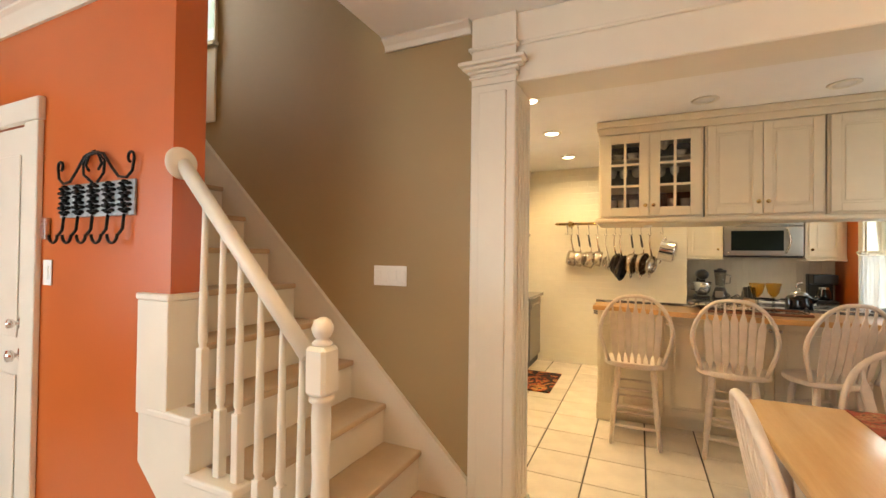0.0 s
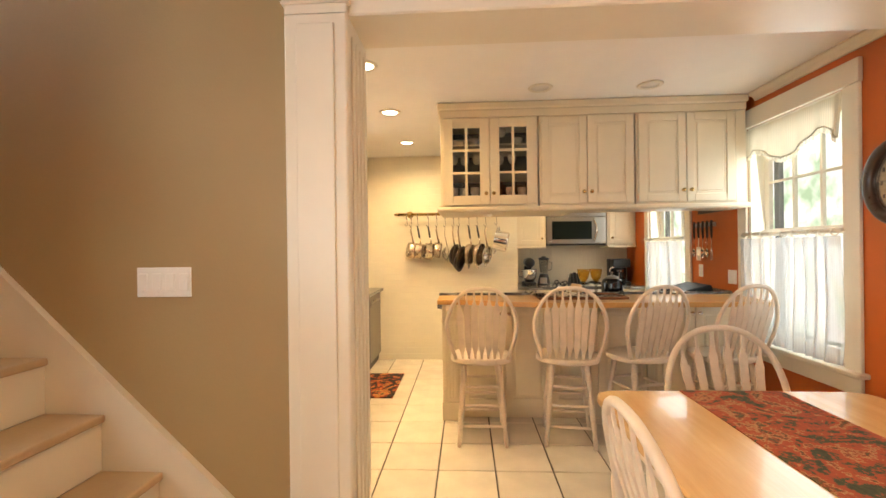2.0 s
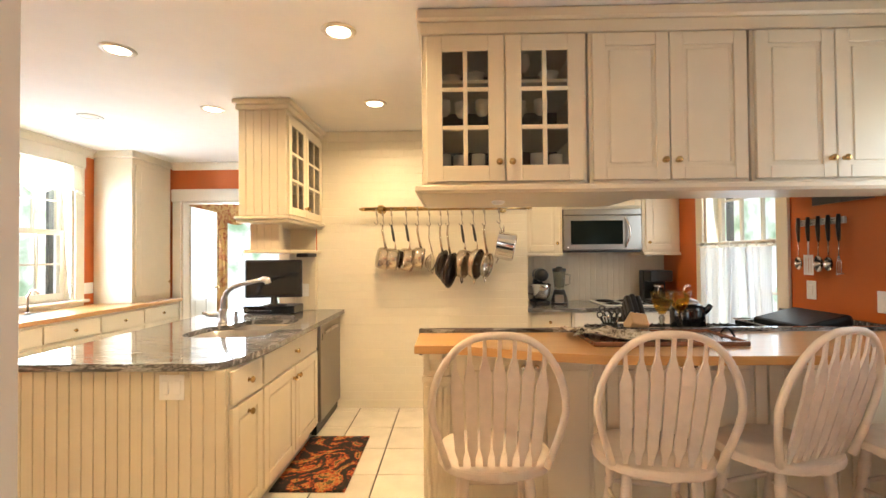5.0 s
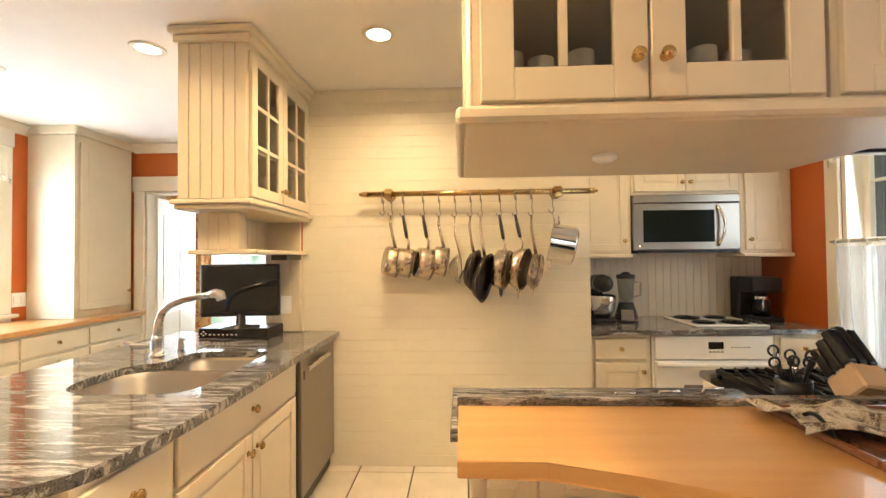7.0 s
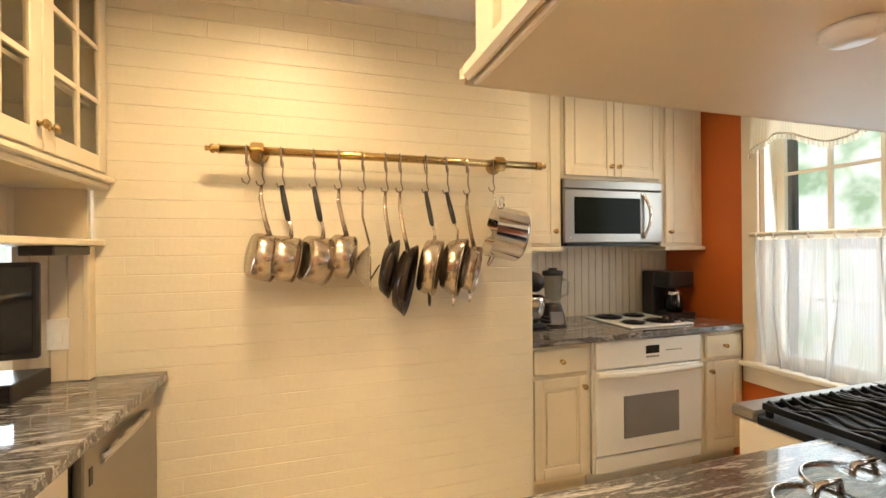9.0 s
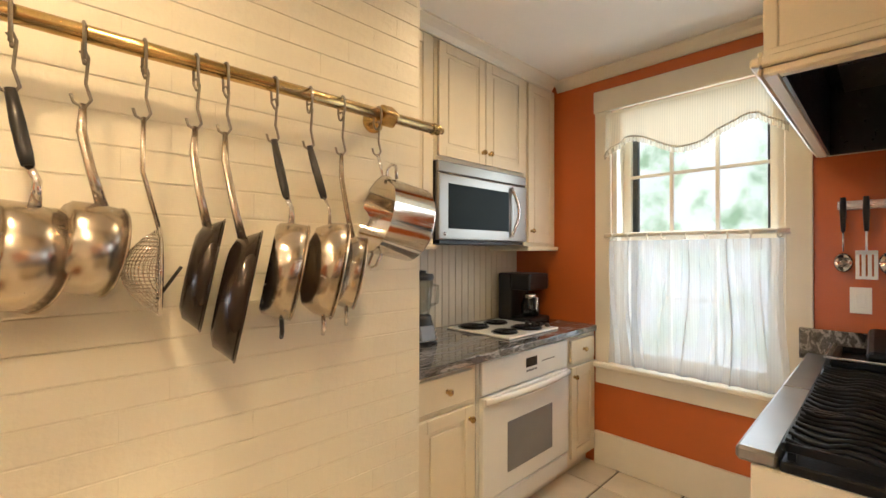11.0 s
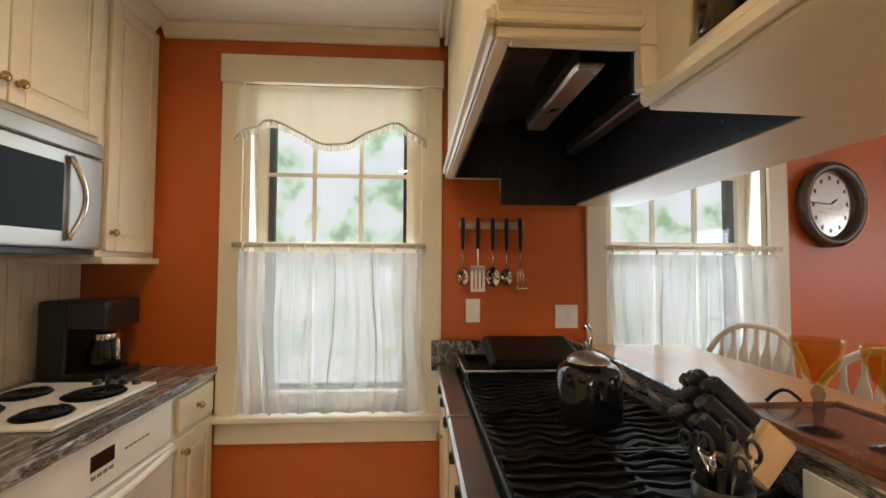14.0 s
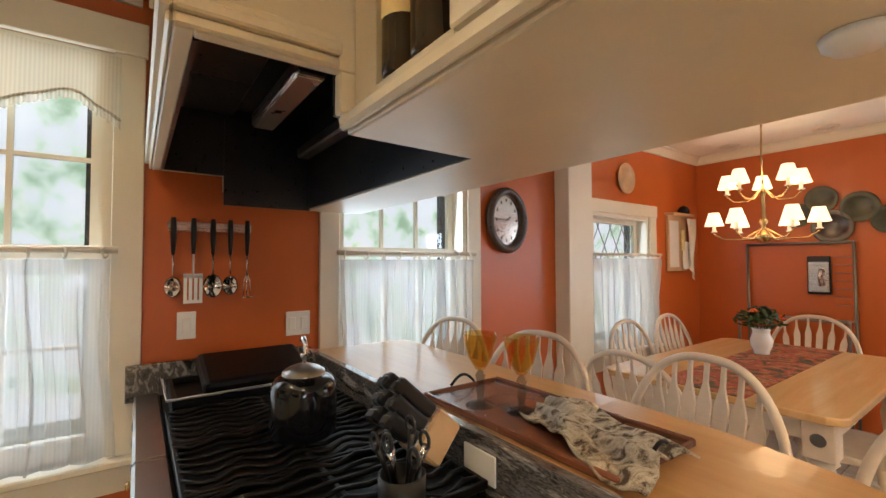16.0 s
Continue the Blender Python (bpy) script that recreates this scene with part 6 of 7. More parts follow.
hr = thing("coat_rack", (-1.21, 1.868, 1.46), "black wrought-iron coat rack with scrolled hooks", "coat rack")
part("back_plate", bx(-1.49, -0.935, 1.858, 1.868, 1.555, 1.70, bev=0.003), RACKPLATE, hr, "pale worn metal plate")
for k in range(5):
    x = -1.435 + k * 0.112
    fl = bmesh.new()
    for z in (1.66, 1.595):
        for j in range(8):
            a = j * math.pi / 4
            lathe(fl, [(0.0, -0.006), (0.014, 0.0), (0.010, 0.008), (0.0, 0.010)], 8, (x + 0.030 * math.cos(a), 1.850, z + 0.028 * math.sin(a)))
        lathe(fl, [(0.0, -0.014), (0.014, -0.004), (0.010, 0.012), (0.0, 0.016)], 10, (x, 1.846, z))
    part("rosette", fl, IRON, hr)
    hk = bmesh.new()
    tube(hk, [(x, 1.85, 1.56), (x, 1.845, 1.50), (x - 0.012, 1.835, 1.475)] + [(x - 0.045 + 0.035 * math.cos(a), 1.832, 1.478 + 0.035 * math.sin(a)) for a in [-math.pi * j / 8 for j in range(0, 9)]], 0.006, 6)
    part("hook", hk, IRON, hr)
for sg in (1, -1):
    c0 = -1.21
    sc = tube(bmesh.new(), [(c0 + sg * 0.02, 1.855, 1.70), (c0 + sg * 0.075, 1.85, 1.735), (c0 + sg * 0.08, 1.85, 1.785), (c0 + sg * 0.03, 1.85, 1.825), (c0 - sg * 0.035, 1.85, 1.815), (c0 - sg * 0.06, 1.85, 1.775), (c0 - sg * 0.035, 1.85, 1.75)], 0.0055, 6)
    part("inner_scroll", sc, IRON, hr)
    sc = tube(bmesh.new(), [(c0 - sg * 0.01, 1.85, 1.83), (c0 + sg * 0.07, 1.85, 1.815), (c0 + sg * 0.13, 1.85, 1.755), (c0 + sg * 0.18, 1.85, 1.712), (c0 + sg * 0.235, 1.85, 1.705), (c0 + sg * 0.272, 1.85, 1.73), (c0 + sg * 0.282, 1.85, 1.775)] + [(c0 + sg * (0.262 + 0.020 * math.cos(a)), 1.85, 1.785 + 0.020 * math.sin(a)) for a in [math.pi * q / 5 for q in range(0, 8)]], 0.006, 6)
    part("scroll", sc, IRON, hr)
kh = thing("key_holder", (-1.60, 1.868, 1.47), "small metal key holder on the orange wall", "key holder")
part("holder", bx(-1.63, -1.585, 1.845, 1.868, 1.46, 1.56, bev=0.004), STEEL, kh)

# ---- staircase ----
st = thing("staircase", (-0.6, 2.35, 0), "white staircase with tan treads and turned balusters", "staircase", kind="structure")
RISE, RUN, NX = 0.205, 0.215, 0.085
NSTEP = 15
for n in range(1, NSTEP + 1):
    z, x = RISE * n, NX - RUN * (n - 1)
    y0 = 1.93 if n <= 4 else 2.004
    part("riser", bx(x - 0.035, x - 0.018, 1.864 if n <= 4 else y0, 2.80, z - RISE, z - 0.031), TRIM, st)
    part("tread", bx(x - RUN - 0.02, x, y0, 2.80, z - 0.030, z, bev=0.008, seg=2), TREAD, st)
    if n <= 4:
        part("tread_return", bx(x - RUN - 0.035, x + 0.004, 1.845, 1.929, z - 0.030, z + 0.001, bev=0.008, seg=2), TRIM, st)
sk2 = bmesh.new()
sl = RISE / RUN
prism(sk2, [(0.118, 0.0), (0.118, 0.285), (-3.0, 0.285 + sl * 3.118), (-3.0, sl * 3.0 - 0.25), (-0.2, 0.0)], 0, 0.018)
part("skirt_board", moved(sk2, Matrix(((1, 0, 0, 0), (0, 0, 1, 2.8015), (0, 1, 0, 0), (0, 0, 0, 1)))), TRIM, st)
sm2 = bmesh.new()
prism(sm2, [(0.118, 0.286), (0.118, 0.312), (-3.0, 0.312 + sl * 3.118), (-3.0, 0.286 + sl * 3.118)], 0, 0.028)
part("skirt_cap", moved(sm2, Matrix(((1, 0, 0, 0), (0, 0, 1, 2.7915), (0, 1, 0, 0), (0, 0, 0, 1)))), TRIM, st)
poly = [(0.06, 0.0)]
for n in range(1, 5):
    x = NX - RUN * (n - 1) - 0.02
    poly += [(x, RISE * (n - 1)), (x, RISE * n - 0.032)]
poly += [(-0.885, RISE * 4 - 0.032), (-0.885, 0.60), (-0.60, 0.33), (-0.25, 0.0)]
part("stringer", moved(prism(bmesh.new(), poly, 0, 0.045), Matrix(((1, 0, 0, 0), (0, 0, 1, 1.861), (0, 1, 0, 0), (0, 0, 0, 1)))), TRIM, st, "white open stringer")
part("wall_under", moved(prism(bmesh.new(), [(-0.719, 0.0), (-0.26, 0.0), (-0.60, 0.32), (-0.719, 0.435)], 0, 0.05), Matrix(((1, 0, 0, 0), (0, 0, 1, 1.872), (0, 1, 0, 0), (0, 0, 0, 1)))), ORANGE, st, "orange panel under the stairs")
part("wall_end_panel", box(bx(-0.89, -0.705, 1.852, 2.012, 0.789, 1.225, bev=0.003), -0.895, -0.70, 1.846, 2.016, 1.226, 1.252, bev=0.005), TRIM, st, "white boxed wall end")
NPX, NPY = -0.02, 1.90
part("newel_post", bx(NPX - 0.038, NPX + 0.038, NPY - 0.038, NPY + 0.038, 0.206, 0.60, bev=0.006), TRIM, st)
nw = lathe(bmesh.new(), [(0.026, 0.60), (0.038, 0.615), (0.029, 0.64), (0.026, 0.72), (0.031, 0.90), (0.028, 0.945), (0.039, 0.955), (0.039, 0.965), (0.031, 0.972)], 20, (NPX, NPY, 0))
part("newel_turning", nw, TRIM, st)
part("newel_block", bx(NPX - 0.040, NPX + 0.040, NPY - 0.040, NPY + 0.040, 0.972, 1.125, bev=0.012, seg=1), TRIM, st)
part("newel_ball", lathe(bmesh.new(), [(0.026, 1.125), (0.033, 1.132), (0.025, 1.140), (0.017, 1.146), (0.025, 1.152), (0.033, 1.170), (0.034, 1.182), (0.026, 1.203), (0.010, 1.212), (0.0, 1.213)], 24, (NPX, NPY, 0)), TRIM, st)
ra, rb = Vector((-0.705, 1.90, 1.745)), Vector((-0.075, 1.90, 1.085))
part("handrail", tube(bmesh.new(), [ra, ra.lerp(rb, 0.5), rb], 0.025, 14, flat=1.15), TRIM, st, "rounded white handrail")
part("rail_rosette", moved(lathe(bmesh.new(), [(0.0, 0.022), (0.055, 0.018), (0.062, 0.0)], 24), pose(-0.7195, 1.90, 1.75, 0, 90, 0)), TRIM, st)
for n, x in ((4, -0.575), (3, -0.475), (3, -0.385), (2, -0.285), (2, -0.185), (1, -0.10)):
    z0 = RISE * n
    f = (x - ra.x) / (rb.x - ra.x)
    z1 = ra.z + (rb.z - ra.z) * f - 0.025
    h = z1 - z0
    b = bx(x - 0.0165, x + 0.0165, 1.8835, 1.9165, z0 + 0.001, z0 + 0.24, bev=0.003)
    lathe(b, [(0.0145, 0.24), (0.0105, 0.25), (0.0155, 0.262), (0.016, 0.29), (0.013, h * 0.7), (0.010, h)], 12, (x, 1.90, z0))
    part("baluster", b, TRIM, st)
uw = thing("window_5", (-3.2, 2.37, 2.5), "bright narrow window at the head of the stairs", "window", kind="structure")
part("casing", box(box(bx(-3.199, -3.17, 2.03, 2.12, 2.45, 4.8, bev=0.003), -3.199, -3.17, 2.62, 2.71, 2.45, 4.8, bev=0.003), -3.199, -3.16, 2.03, 2.71, 2.40, 2.45, bev=0.003), TRIM, uw)
pp = part("pane", bx(-3.27, -3.265, 2.12, 2.62, 2.5, 4.7), PANE, uw)
pp.visible_shadow = False
sw = thing("window_6", (-2.18, 2.82, 2.85), "bright landing window with white panel below", "window", kind="structure")
part("window_sill", bx(-2.66, -1.74, 2.78, 2.83, 2.82, 2.85, bev=0.005), TRIM, sw)
part("apron", bx(-2.62, -1.75, 2.803, 2.819, 2.30, 2.8195, bev=0.004), TRIM, sw)
part("casing_side", bx(-1.765, -1.75, 2.80, 2.819, 2.851, 4.45, bev=0.002), TRIM, sw)
part("window_frame", box(bx(-1.80, -1.766, 2.86, 2.93, 2.86, 4.39), -2.599, -1.801, 2.86, 2.93, 3.55, 3.60), TRIM, sw)
pp = part("pane", bx(-2.599, -1.80, 2.89, 2.895, 2.86, 4.39), PANE, sw)
pp.visible_shadow = False

# ---- table and chairs ----
tb = thing("dining_table", (1.92, 2.32, 0), "farmhouse table with pale wood top and white legs", "table")
x0, x1, y0, y1, ch = 1.315, 2.485, 1.42, 3.275, 0.07
part("tabletop", prism(bmesh.new(), [(x0 + ch, y0), (x1 - ch, y0), (x1 - 0.015, y0 + 0.03), (x1, y0 + ch), (x1, y1 - ch), (x1 - 0.015, y1 - 0.03), (x1 - ch, y1), (x0 + ch, y1), (x0 + 0.015, y1 - 0.03), (x0, y1 - ch), (x0, y0 + ch), (x0 + 0.015, y0 + 0.03)], 0.722, 0.760, bev=0.008), TABLEW, tb, "varnished pale wood top")
for q in ((x0 + 0.09, x1 - 0.09, y0 + 0.07, y0 + 0.09), (x0 + 0.09, x1 - 0.09, y1 - 0.09, y1 - 0.07), (x0 + 0.07, x0 + 0.09, y0 + 0.07, y1 - 0.07), (x1 - 0.09, x1 - 0.07, y0 + 0.07, y1 - 0.07)):
    part("apron", bx(*q, 0.62, 0.7215, bev=0.003), CHAIRW, tb)
for xx in (x0 + 0.11, x1 - 0.11):
    for yy in (y0 + 0.11, y1 - 0.11):
        lg = bx(xx - 0.06, xx + 0.06, yy - 0.06, yy + 0.06, 0.545, 0.7212, bev=0.005)
        lathe(lg, [(0.045, 0.545), (0.062, 0.53), (0.04, 0.505), (0.055, 0.48), (0.068, 0.40), (0.062, 0.33), (0.042, 0.20), (0.036, 0.15), (0.052, 0.135), (0.052, 0.115), (0.036, 0.10), (0.046, 0.06), (0.040, 0.02), (0.028, 0.0)], 20, (xx, yy, 0))
        leg = part("leg", lg, CHAIRW, tb)
        part("leg_boss", moved(lathe(bmesh.new(), [(0.0, 0.005), (0.018, 0.005), (0.022, 0.003), (0.026, 0.006), (0.03, 0.0)], 16), pose(xx, yy + (0.06 if yy > 2.3 else -0.06), 0.635, -90 if yy > 2.3 else 90, 0, 0)), RACKM, leg)
rn = solid("table_runner", bx(1.69, 2.125, 1.43, 3.265, 0.7605, 0.7635), RUNNERM, "rust-red floral cloth runner along the table", "table runner")
vs = thing("vase", (2.02, 2.00, 0.764), "white ceramic pitcher with orange flowers", "vase")
part("pitcher", lathe(bmesh.new(), [(0.0, 0.0), (0.062, 0.0), (0.066, 0.008), (0.060, 0.018), (0.088, 0.08), (0.092, 0.13), (0.072, 0.19), (0.068, 0.215), (0.080, 0.245), (0.076, 0.245), (0.064, 0.215), (0.066, 0.19), (0.0, 0.17)], 28), CERAMIC, vs, local=True)
rnd = random.Random(5)
lv = bmesh.new()
for k in range(230):
    a, e, r = rnd.uniform(0, 6.28), rnd.uniform(0.1, 1.5), rnd.uniform(0.10, 0.19)
    c = Vector((r * math.cos(a) * math.cos(e) * 1.15, r * math.sin(a) * math.cos(e) * 1.15, 0.26 + r * math.sin(e)))
    d1, d2 = Vector((rnd.uniform(-1, 1), rnd.uniform(-1, 1), rnd.uniform(-0.3, 1))).normalized(), None
    d2 = d1.orthogonal().normalized()
    L, W = rnd.uniform(0.045, 0.085), rnd.uniform(0.012, 0.022)
    vs4 = [lv.verts.new(c - d1 * L * 0.5), lv.verts.new(c + d2 * W), lv.verts.new(c + d1 * L * 0.6 + d1.cross(d2) * 0.006), lv.verts.new(c - d2 * W)]
    lv.faces.new(vs4)
part("foliage", lv, LEAF, vs, "dark green leaves", local=True)
stems = bmesh.new()
for k in range(14):
    a = k * 0.449 * 3
    tube(stems, [(0.02 * math.cos(a), 0.02 * math.sin(a), 0.17), (0.11 * math.cos(a), 0.11 * math.sin(a), 0.34 + 0.04 * math.sin(k))], 0.003, 5)
part("stems", stems, LEAF, vs, local=True)
for fx, fy, fz, r in ((0.02, 0.10, 0.40, 0.055), (-0.15, -0.03, 0.34, 0.060), (-0.13, 0.08, 0.31, 0.035)):
    fl = bmesh.new()
    for ring, (nn, rr, hh) in enumerate(((8, 1.0, 0.0), (7, 0.72, 0.35), (5, 0.4, 0.6))):
        for k in range(nn):
            a = 2 * math.pi * (k + 0.5 * ring) / nn
            c, s = math.cos(a), math.sin(a)
            p0 = Vector((fx, fy, fz + hh * r * 0.5))
            w = 0.36 * r * rr
            q = [p0, p0 + Vector((c * r * rr * 0.6 - s * w, s * r * rr * 0.6 + c * w, r * 0.25)), p0 + Vector((c * r * rr, s * r * rr, r * (0.1 + hh * 0.5))), p0 + Vector((c * r * rr * 0.6 + s * w, s * r * rr * 0.6 - c * w, r * 0.25))]
            fl.faces.new([fl.verts.new(v) for v in q])
    part("flower", fl, PETAL, vs, "orange flower", local=True)

vs.scale = (0.76, 0.76, 0.76)


def turned_leg(a, b, r=0.017):
    a, b = Vector(a), Vector(b)
    pr = [(0, 0.7), (0.08, 1.0), (0.22, 1.15), (0.26, 0.75), (0.29, 1.15), (0.33, 0.8), (0.5, 1.15), (0.66, 1.0), (0.70, 0.7), (0.73, 1.1), (0.77, 0.75), (0.90, 0.9), (1.0, 0.65)]
    return tube(bmesh.new(), [a.lerp(b, t) for t, _ in pr], [r * s for _, s in pr], 10)


def windsor(name, at, turn, label, category, group, seat_z, back_h, width, stool):
    """Arrow-back hoop chair; it looks along +y at no turn, its back at -y."""
    t = thing(name, at, label, category, group, turn=turn)
    sw, sdp = width, 0.20 if stool else 0.22
    n = 28
    poly = []
    for k in range(n):
        a = 2 * math.pi * k / n
        c, s = math.cos(a), math.sin(a)
        poly.append((sw * (abs(c) ** 0.8) * (1 if c > 0 else -1), sdp * (abs(s) ** 0.8) * (1 if s > 0 else -1)))
    part("seat", prism(bmesh.new(), poly, seat_z - 0.038, seat_z, bev=0.012), CHAIRW, t, local=True)
    tilt = 0.20
    hw = sw * (1.02 if stool else 1.16)
    ybase = -sdp * 0.80

    def hoop(u):
        ang = math.pi * u
        c, s = math.cos(ang), math.sin(ang)
        z = back_h * (s ** 0.62 if s > 0 else 0)
        bow = 1.0 + (0.10 if stool else 0.0) * math.sin(min(1.0, z / back_h) * math.pi)
        wide = (0.86 if stool else 0.98) if z < back_h * 0.02 else 1.0
        xx = -hw * (0.80 + 0.20 * min(1, z / back_h * 2.2) if stool else 1.0) * (abs(c) ** (0.75 if stool else 0.9)) * (1 if c > 0 else -1) * bow
        return (xx, ybase - tilt * z - 0.05 * (s - 0.3) * (0.4 if s > 0.3 else 0), seat_z + z)

    part("back_hoop", tube(bmesh.new(), [hoop(k / 36) for k in range(37)], 0.0135 if stool else 0.016, 10), CHAIRW, t, local=True)
    ns = 7 if stool else 6
    for k in range(ns):
        f = (k + 0.5) / ns * 2 - 1
        xb = f * sw * 0.70
        xt = f * hw * 0.80
        best = min((hoop(j / 200) for j in range(20, 181)), key=lambda p: abs(p[0] - xt))
        ht = best[2] - seat_z
        sl_b = bmesh.new()
        pr = ((0.0, 0.008), (0.08, 0.010), (0.16, 0.019), (0.66, 0.021), (0.74, 0.022), (0.86, 0.007), (1.0, 0.006))
        rows = []
        for q, w in pr:
            x = xb + (xt - xb) * q
            z = seat_z - 0.005 + ht * q
            y = ybase + 0.012 - tilt * ht * q - 0.018 * math.sin(math.pi * q) + (best[1] - (ybase - tilt * ht)) * q - 0.012 * q
            rows.append([sl_b.verts.new((x - w, y - 0.005, z)), sl_b.verts.new((x + w, y - 0.005, z)), sl_b.verts.new((x + w, y + 0.005, z)), sl_b.verts.new((x - w, y + 0.005, z))])
        for r0, r1 in zip(rows, rows[1:]):
            for j in range(4):
                sl_b.faces.new((r0[j], r0[(j + 1) % 4], r1[(j + 1) % 4], r1[j]))
        part("slat", sl_b, CHAIRW, t, local=True)
    fx, fy = (0.168, 0.170) if stool else (0.215, 0.22)
    tx, ty = (0.12, 0.11) if stool else (0.15, 0.15)
    feet = {}
    for sx in (-1, 1):
        for sy in (-1, 1):
            a, b = (sx * tx, sy * ty, seat_z - 0.03), (sx * fx, sy * fy, 0.0)
            part("leg", turned_leg(a, b, 0.019 if stool else 0.022), CHAIRW, t, local=True)
            feet[sx, sy] = (Vector(a), Vector(b))
    lv2 = (0.30, 0.52, 0.76) if stool else (0.55,)
    for f in lv2:
        for pa, pb in (((-1, -1), (1, -1)), ((-1, 1), (1, 1)), ((-1, -1), (-1, 1)), ((1, -1), (1, 1))):
            df = 0.0 if pa[1] == pb[1] else 0.05
            A = feet[pa][0].lerp(feet[pa][1], f + df)
            B = feet[pb][0].lerp(feet[pb][1], f + df)
            part("stretcher", tube(bmesh.new(), [A, A.lerp(B, 0.25), A.lerp(B, 0.5), A.lerp(B, 0.75), B], [0.008, 0.011, 0.012, 0.011, 0.008], 8), CHAIRW, t, local=True)
    return t


stool = windsor("bar_stool", (0.855, 4.50, 0), 0, "whitewashed wooden swivel bar stool with arrow-back slats", "bar stool", "stools at the bar", 0.62, 0.508, 0.225, True)
copy_thing(stool, pose(1.49, 4.50, 0, 0, 0, -8))
copy_thing(stool, pose(2.02, 4.55, 0, 0, 0, 16))
copy_thing(stool, pose(2.62, 4.55, 0, 0, 0, 14))
chair = windsor("dining_chair", (2.085, 3.37, 0), 180, "whitewashed wooden dining chair with arched arrow-slat back", "dining chair", "chairs round the table", 0.44, 0.525, 0.262, False)
copy_thing(chair, pose(1.47, 2.50, 0, 0, 0, -90))
copy_thing(chair, pose(2.46, 2.55, 0, 0, 0, 90))
copy_thing(chair, pose(2.46, 1.90, 0, 0, 0, 90))
copy_thing(chair, pose(1.95, 1.32, 0, 0, 0, 0))

# ---- dining room details ----
chn = thing("chandelier", (2.08, 1.70, 1.58), "two-tier chandelier with lit white fabric shades", "chandelier")
part("stem", lathe(bmesh.new(), [(0.0, 0.0), (0.03, 0.005), (0.045, 0.03), (0.06, 0.05), (0.02, 0.075), (0.014, 0.14), (0.03, 0.17), (0.016, 0.2), (0.012, 0.36), (0.024, 0.39), (0.01, 0.43), (0.006, 0.5), (0.0, 0.5)], 20), BRASS, chn, local=True)
part("chain", tube(bmesh.new(), [(0, 0, 0.5), (0.006, 0, 0.7), (0, 0.004, 0.86), (0, 0, 0.96)], 0.006, 6), BRASS, chn, local=True)
part("canopy", lathe(bmesh.new(), [(0.0, 0.950), (0.03, 0.953), (0.055, 0.975), (0.06, 0.994)], 20), BRASS, chn, local=True)
for cnt, rad, zz, off in ((6, 0.33, 0.19, 0.3), (5, 0.25, 0.50, 0.0)):
    for k in range(cnt):
        a = off + 2 * math.pi * k / cnt
        c, s = math.cos(a), math.sin(a)
        zb = zz - 0.10
        arm = part("arm", tube(bmesh.new(), [(0.02 * c, 0.02 * s, zb + 0.02), (rad * 0.4 * c, rad * 0.4 * s, zb - 0.06), (rad * 0.8 * c, rad * 0.8 * s, zb - 0.055), (rad * c, rad * s, zb - 0.01), (rad * c, rad * s, zb + 0.01)], 0.006, 8), BRASS, chn, local=True)
        part("candle_sleeve", lathe(bmesh.new(), [(0.022, zb + 0.008), (0.024, zb + 0.014), (0.013, zb + 0.018), (0.013, zb + 0.085), (0.0, zb + 0.09)], 12, (rad * c, rad * s, 0)), PAPER, arm, local=True)
        part("shade", lathe(bmesh.new(), [(0.070, zb + 0.060), (0.038, zb + 0.168), (0.036, zb + 0.168), (0.068, zb + 0.060)], 18, (rad * c, rad * s, 0)), SHADE, arm, "glowing fabric shade", local=True)
ck = thing("wall_clock", (2.997, 3.64, 1.53), "oval wall clock in a dark wooden rim", "clock")


def oval(x, ry, rz, r, n=40):
    return [(x, 3.625 + ry * math.cos(2 * math.pi * k / n), 1.725 + rz * math.sin(2 * math.pi * k / n)) for k in range(n)]


part("rim", tube(bmesh.new(), oval(2.965, 0.16, 0.20, 0), 0.030, 10, closed=True), CLOCKRIM, ck)
fc2 = bmesh.new()
fo = [fc2.verts.new(p) for p in oval(2.972, 0.15, 0.19, 0)]
fb2 = [fc2.verts.new(p) for p in oval(2.995, 0.15, 0.19, 0)]
fc2.faces.new(fo)
fc2.faces.new(fb2[::-1])
for k in range(40):
    fc2.faces.new((fo[k], fo[(k + 1) % 40], fb2[(k + 1) % 40], fb2[k]))
part("dial", fc2, CLOCKFACE, ck)
for k in range(12):
    a = 2 * math.pi * k / 12
    yy, zz = 3.625 + 0.095 * math.sin(a), 1.725 + 0.14 * math.cos(a)
    part("numeral", bx(2.9700, 2.9719, yy - 0.005, yy + 0.005, zz - 0.011, zz + 0.011), CLOCKRIM, ck)
hd2 = bmesh.new()
tube(hd2, [(2.969, 3.625, 1.725), (2.969, 3.585, 1.752)], 0.003, 5)
tube(hd2, [(2.9685, 3.625, 1.725), (2.9685, 3.74, 1.738)], 0.0025, 5)
part("hour_and_minute_pointers", hd2, CLOCKRIM, ck)


def wall_dish(at, facing, r, m, label, name="wall_plate", squash=1.0):
    t = thing(name, at, label, "plate", "plates on the wall")
    b = lathe(bmesh.new(), [(0.0, 0.006), (r * 0.55, 0.006), (r * 0.62, 0.012), (r * 0.97, 0.024), (r, 0.022), (r * 0.64, 0.004), (r * 0.5, 0.0), (0.0, 0.0)], 32)
    rot = pose(0, 0, 0, 0, -90, 0) if facing == "-x" else pose(0, 0, 0, -90, 0, 0)
    part("dish", moved(b, rot), m, t, local=True)
    return t


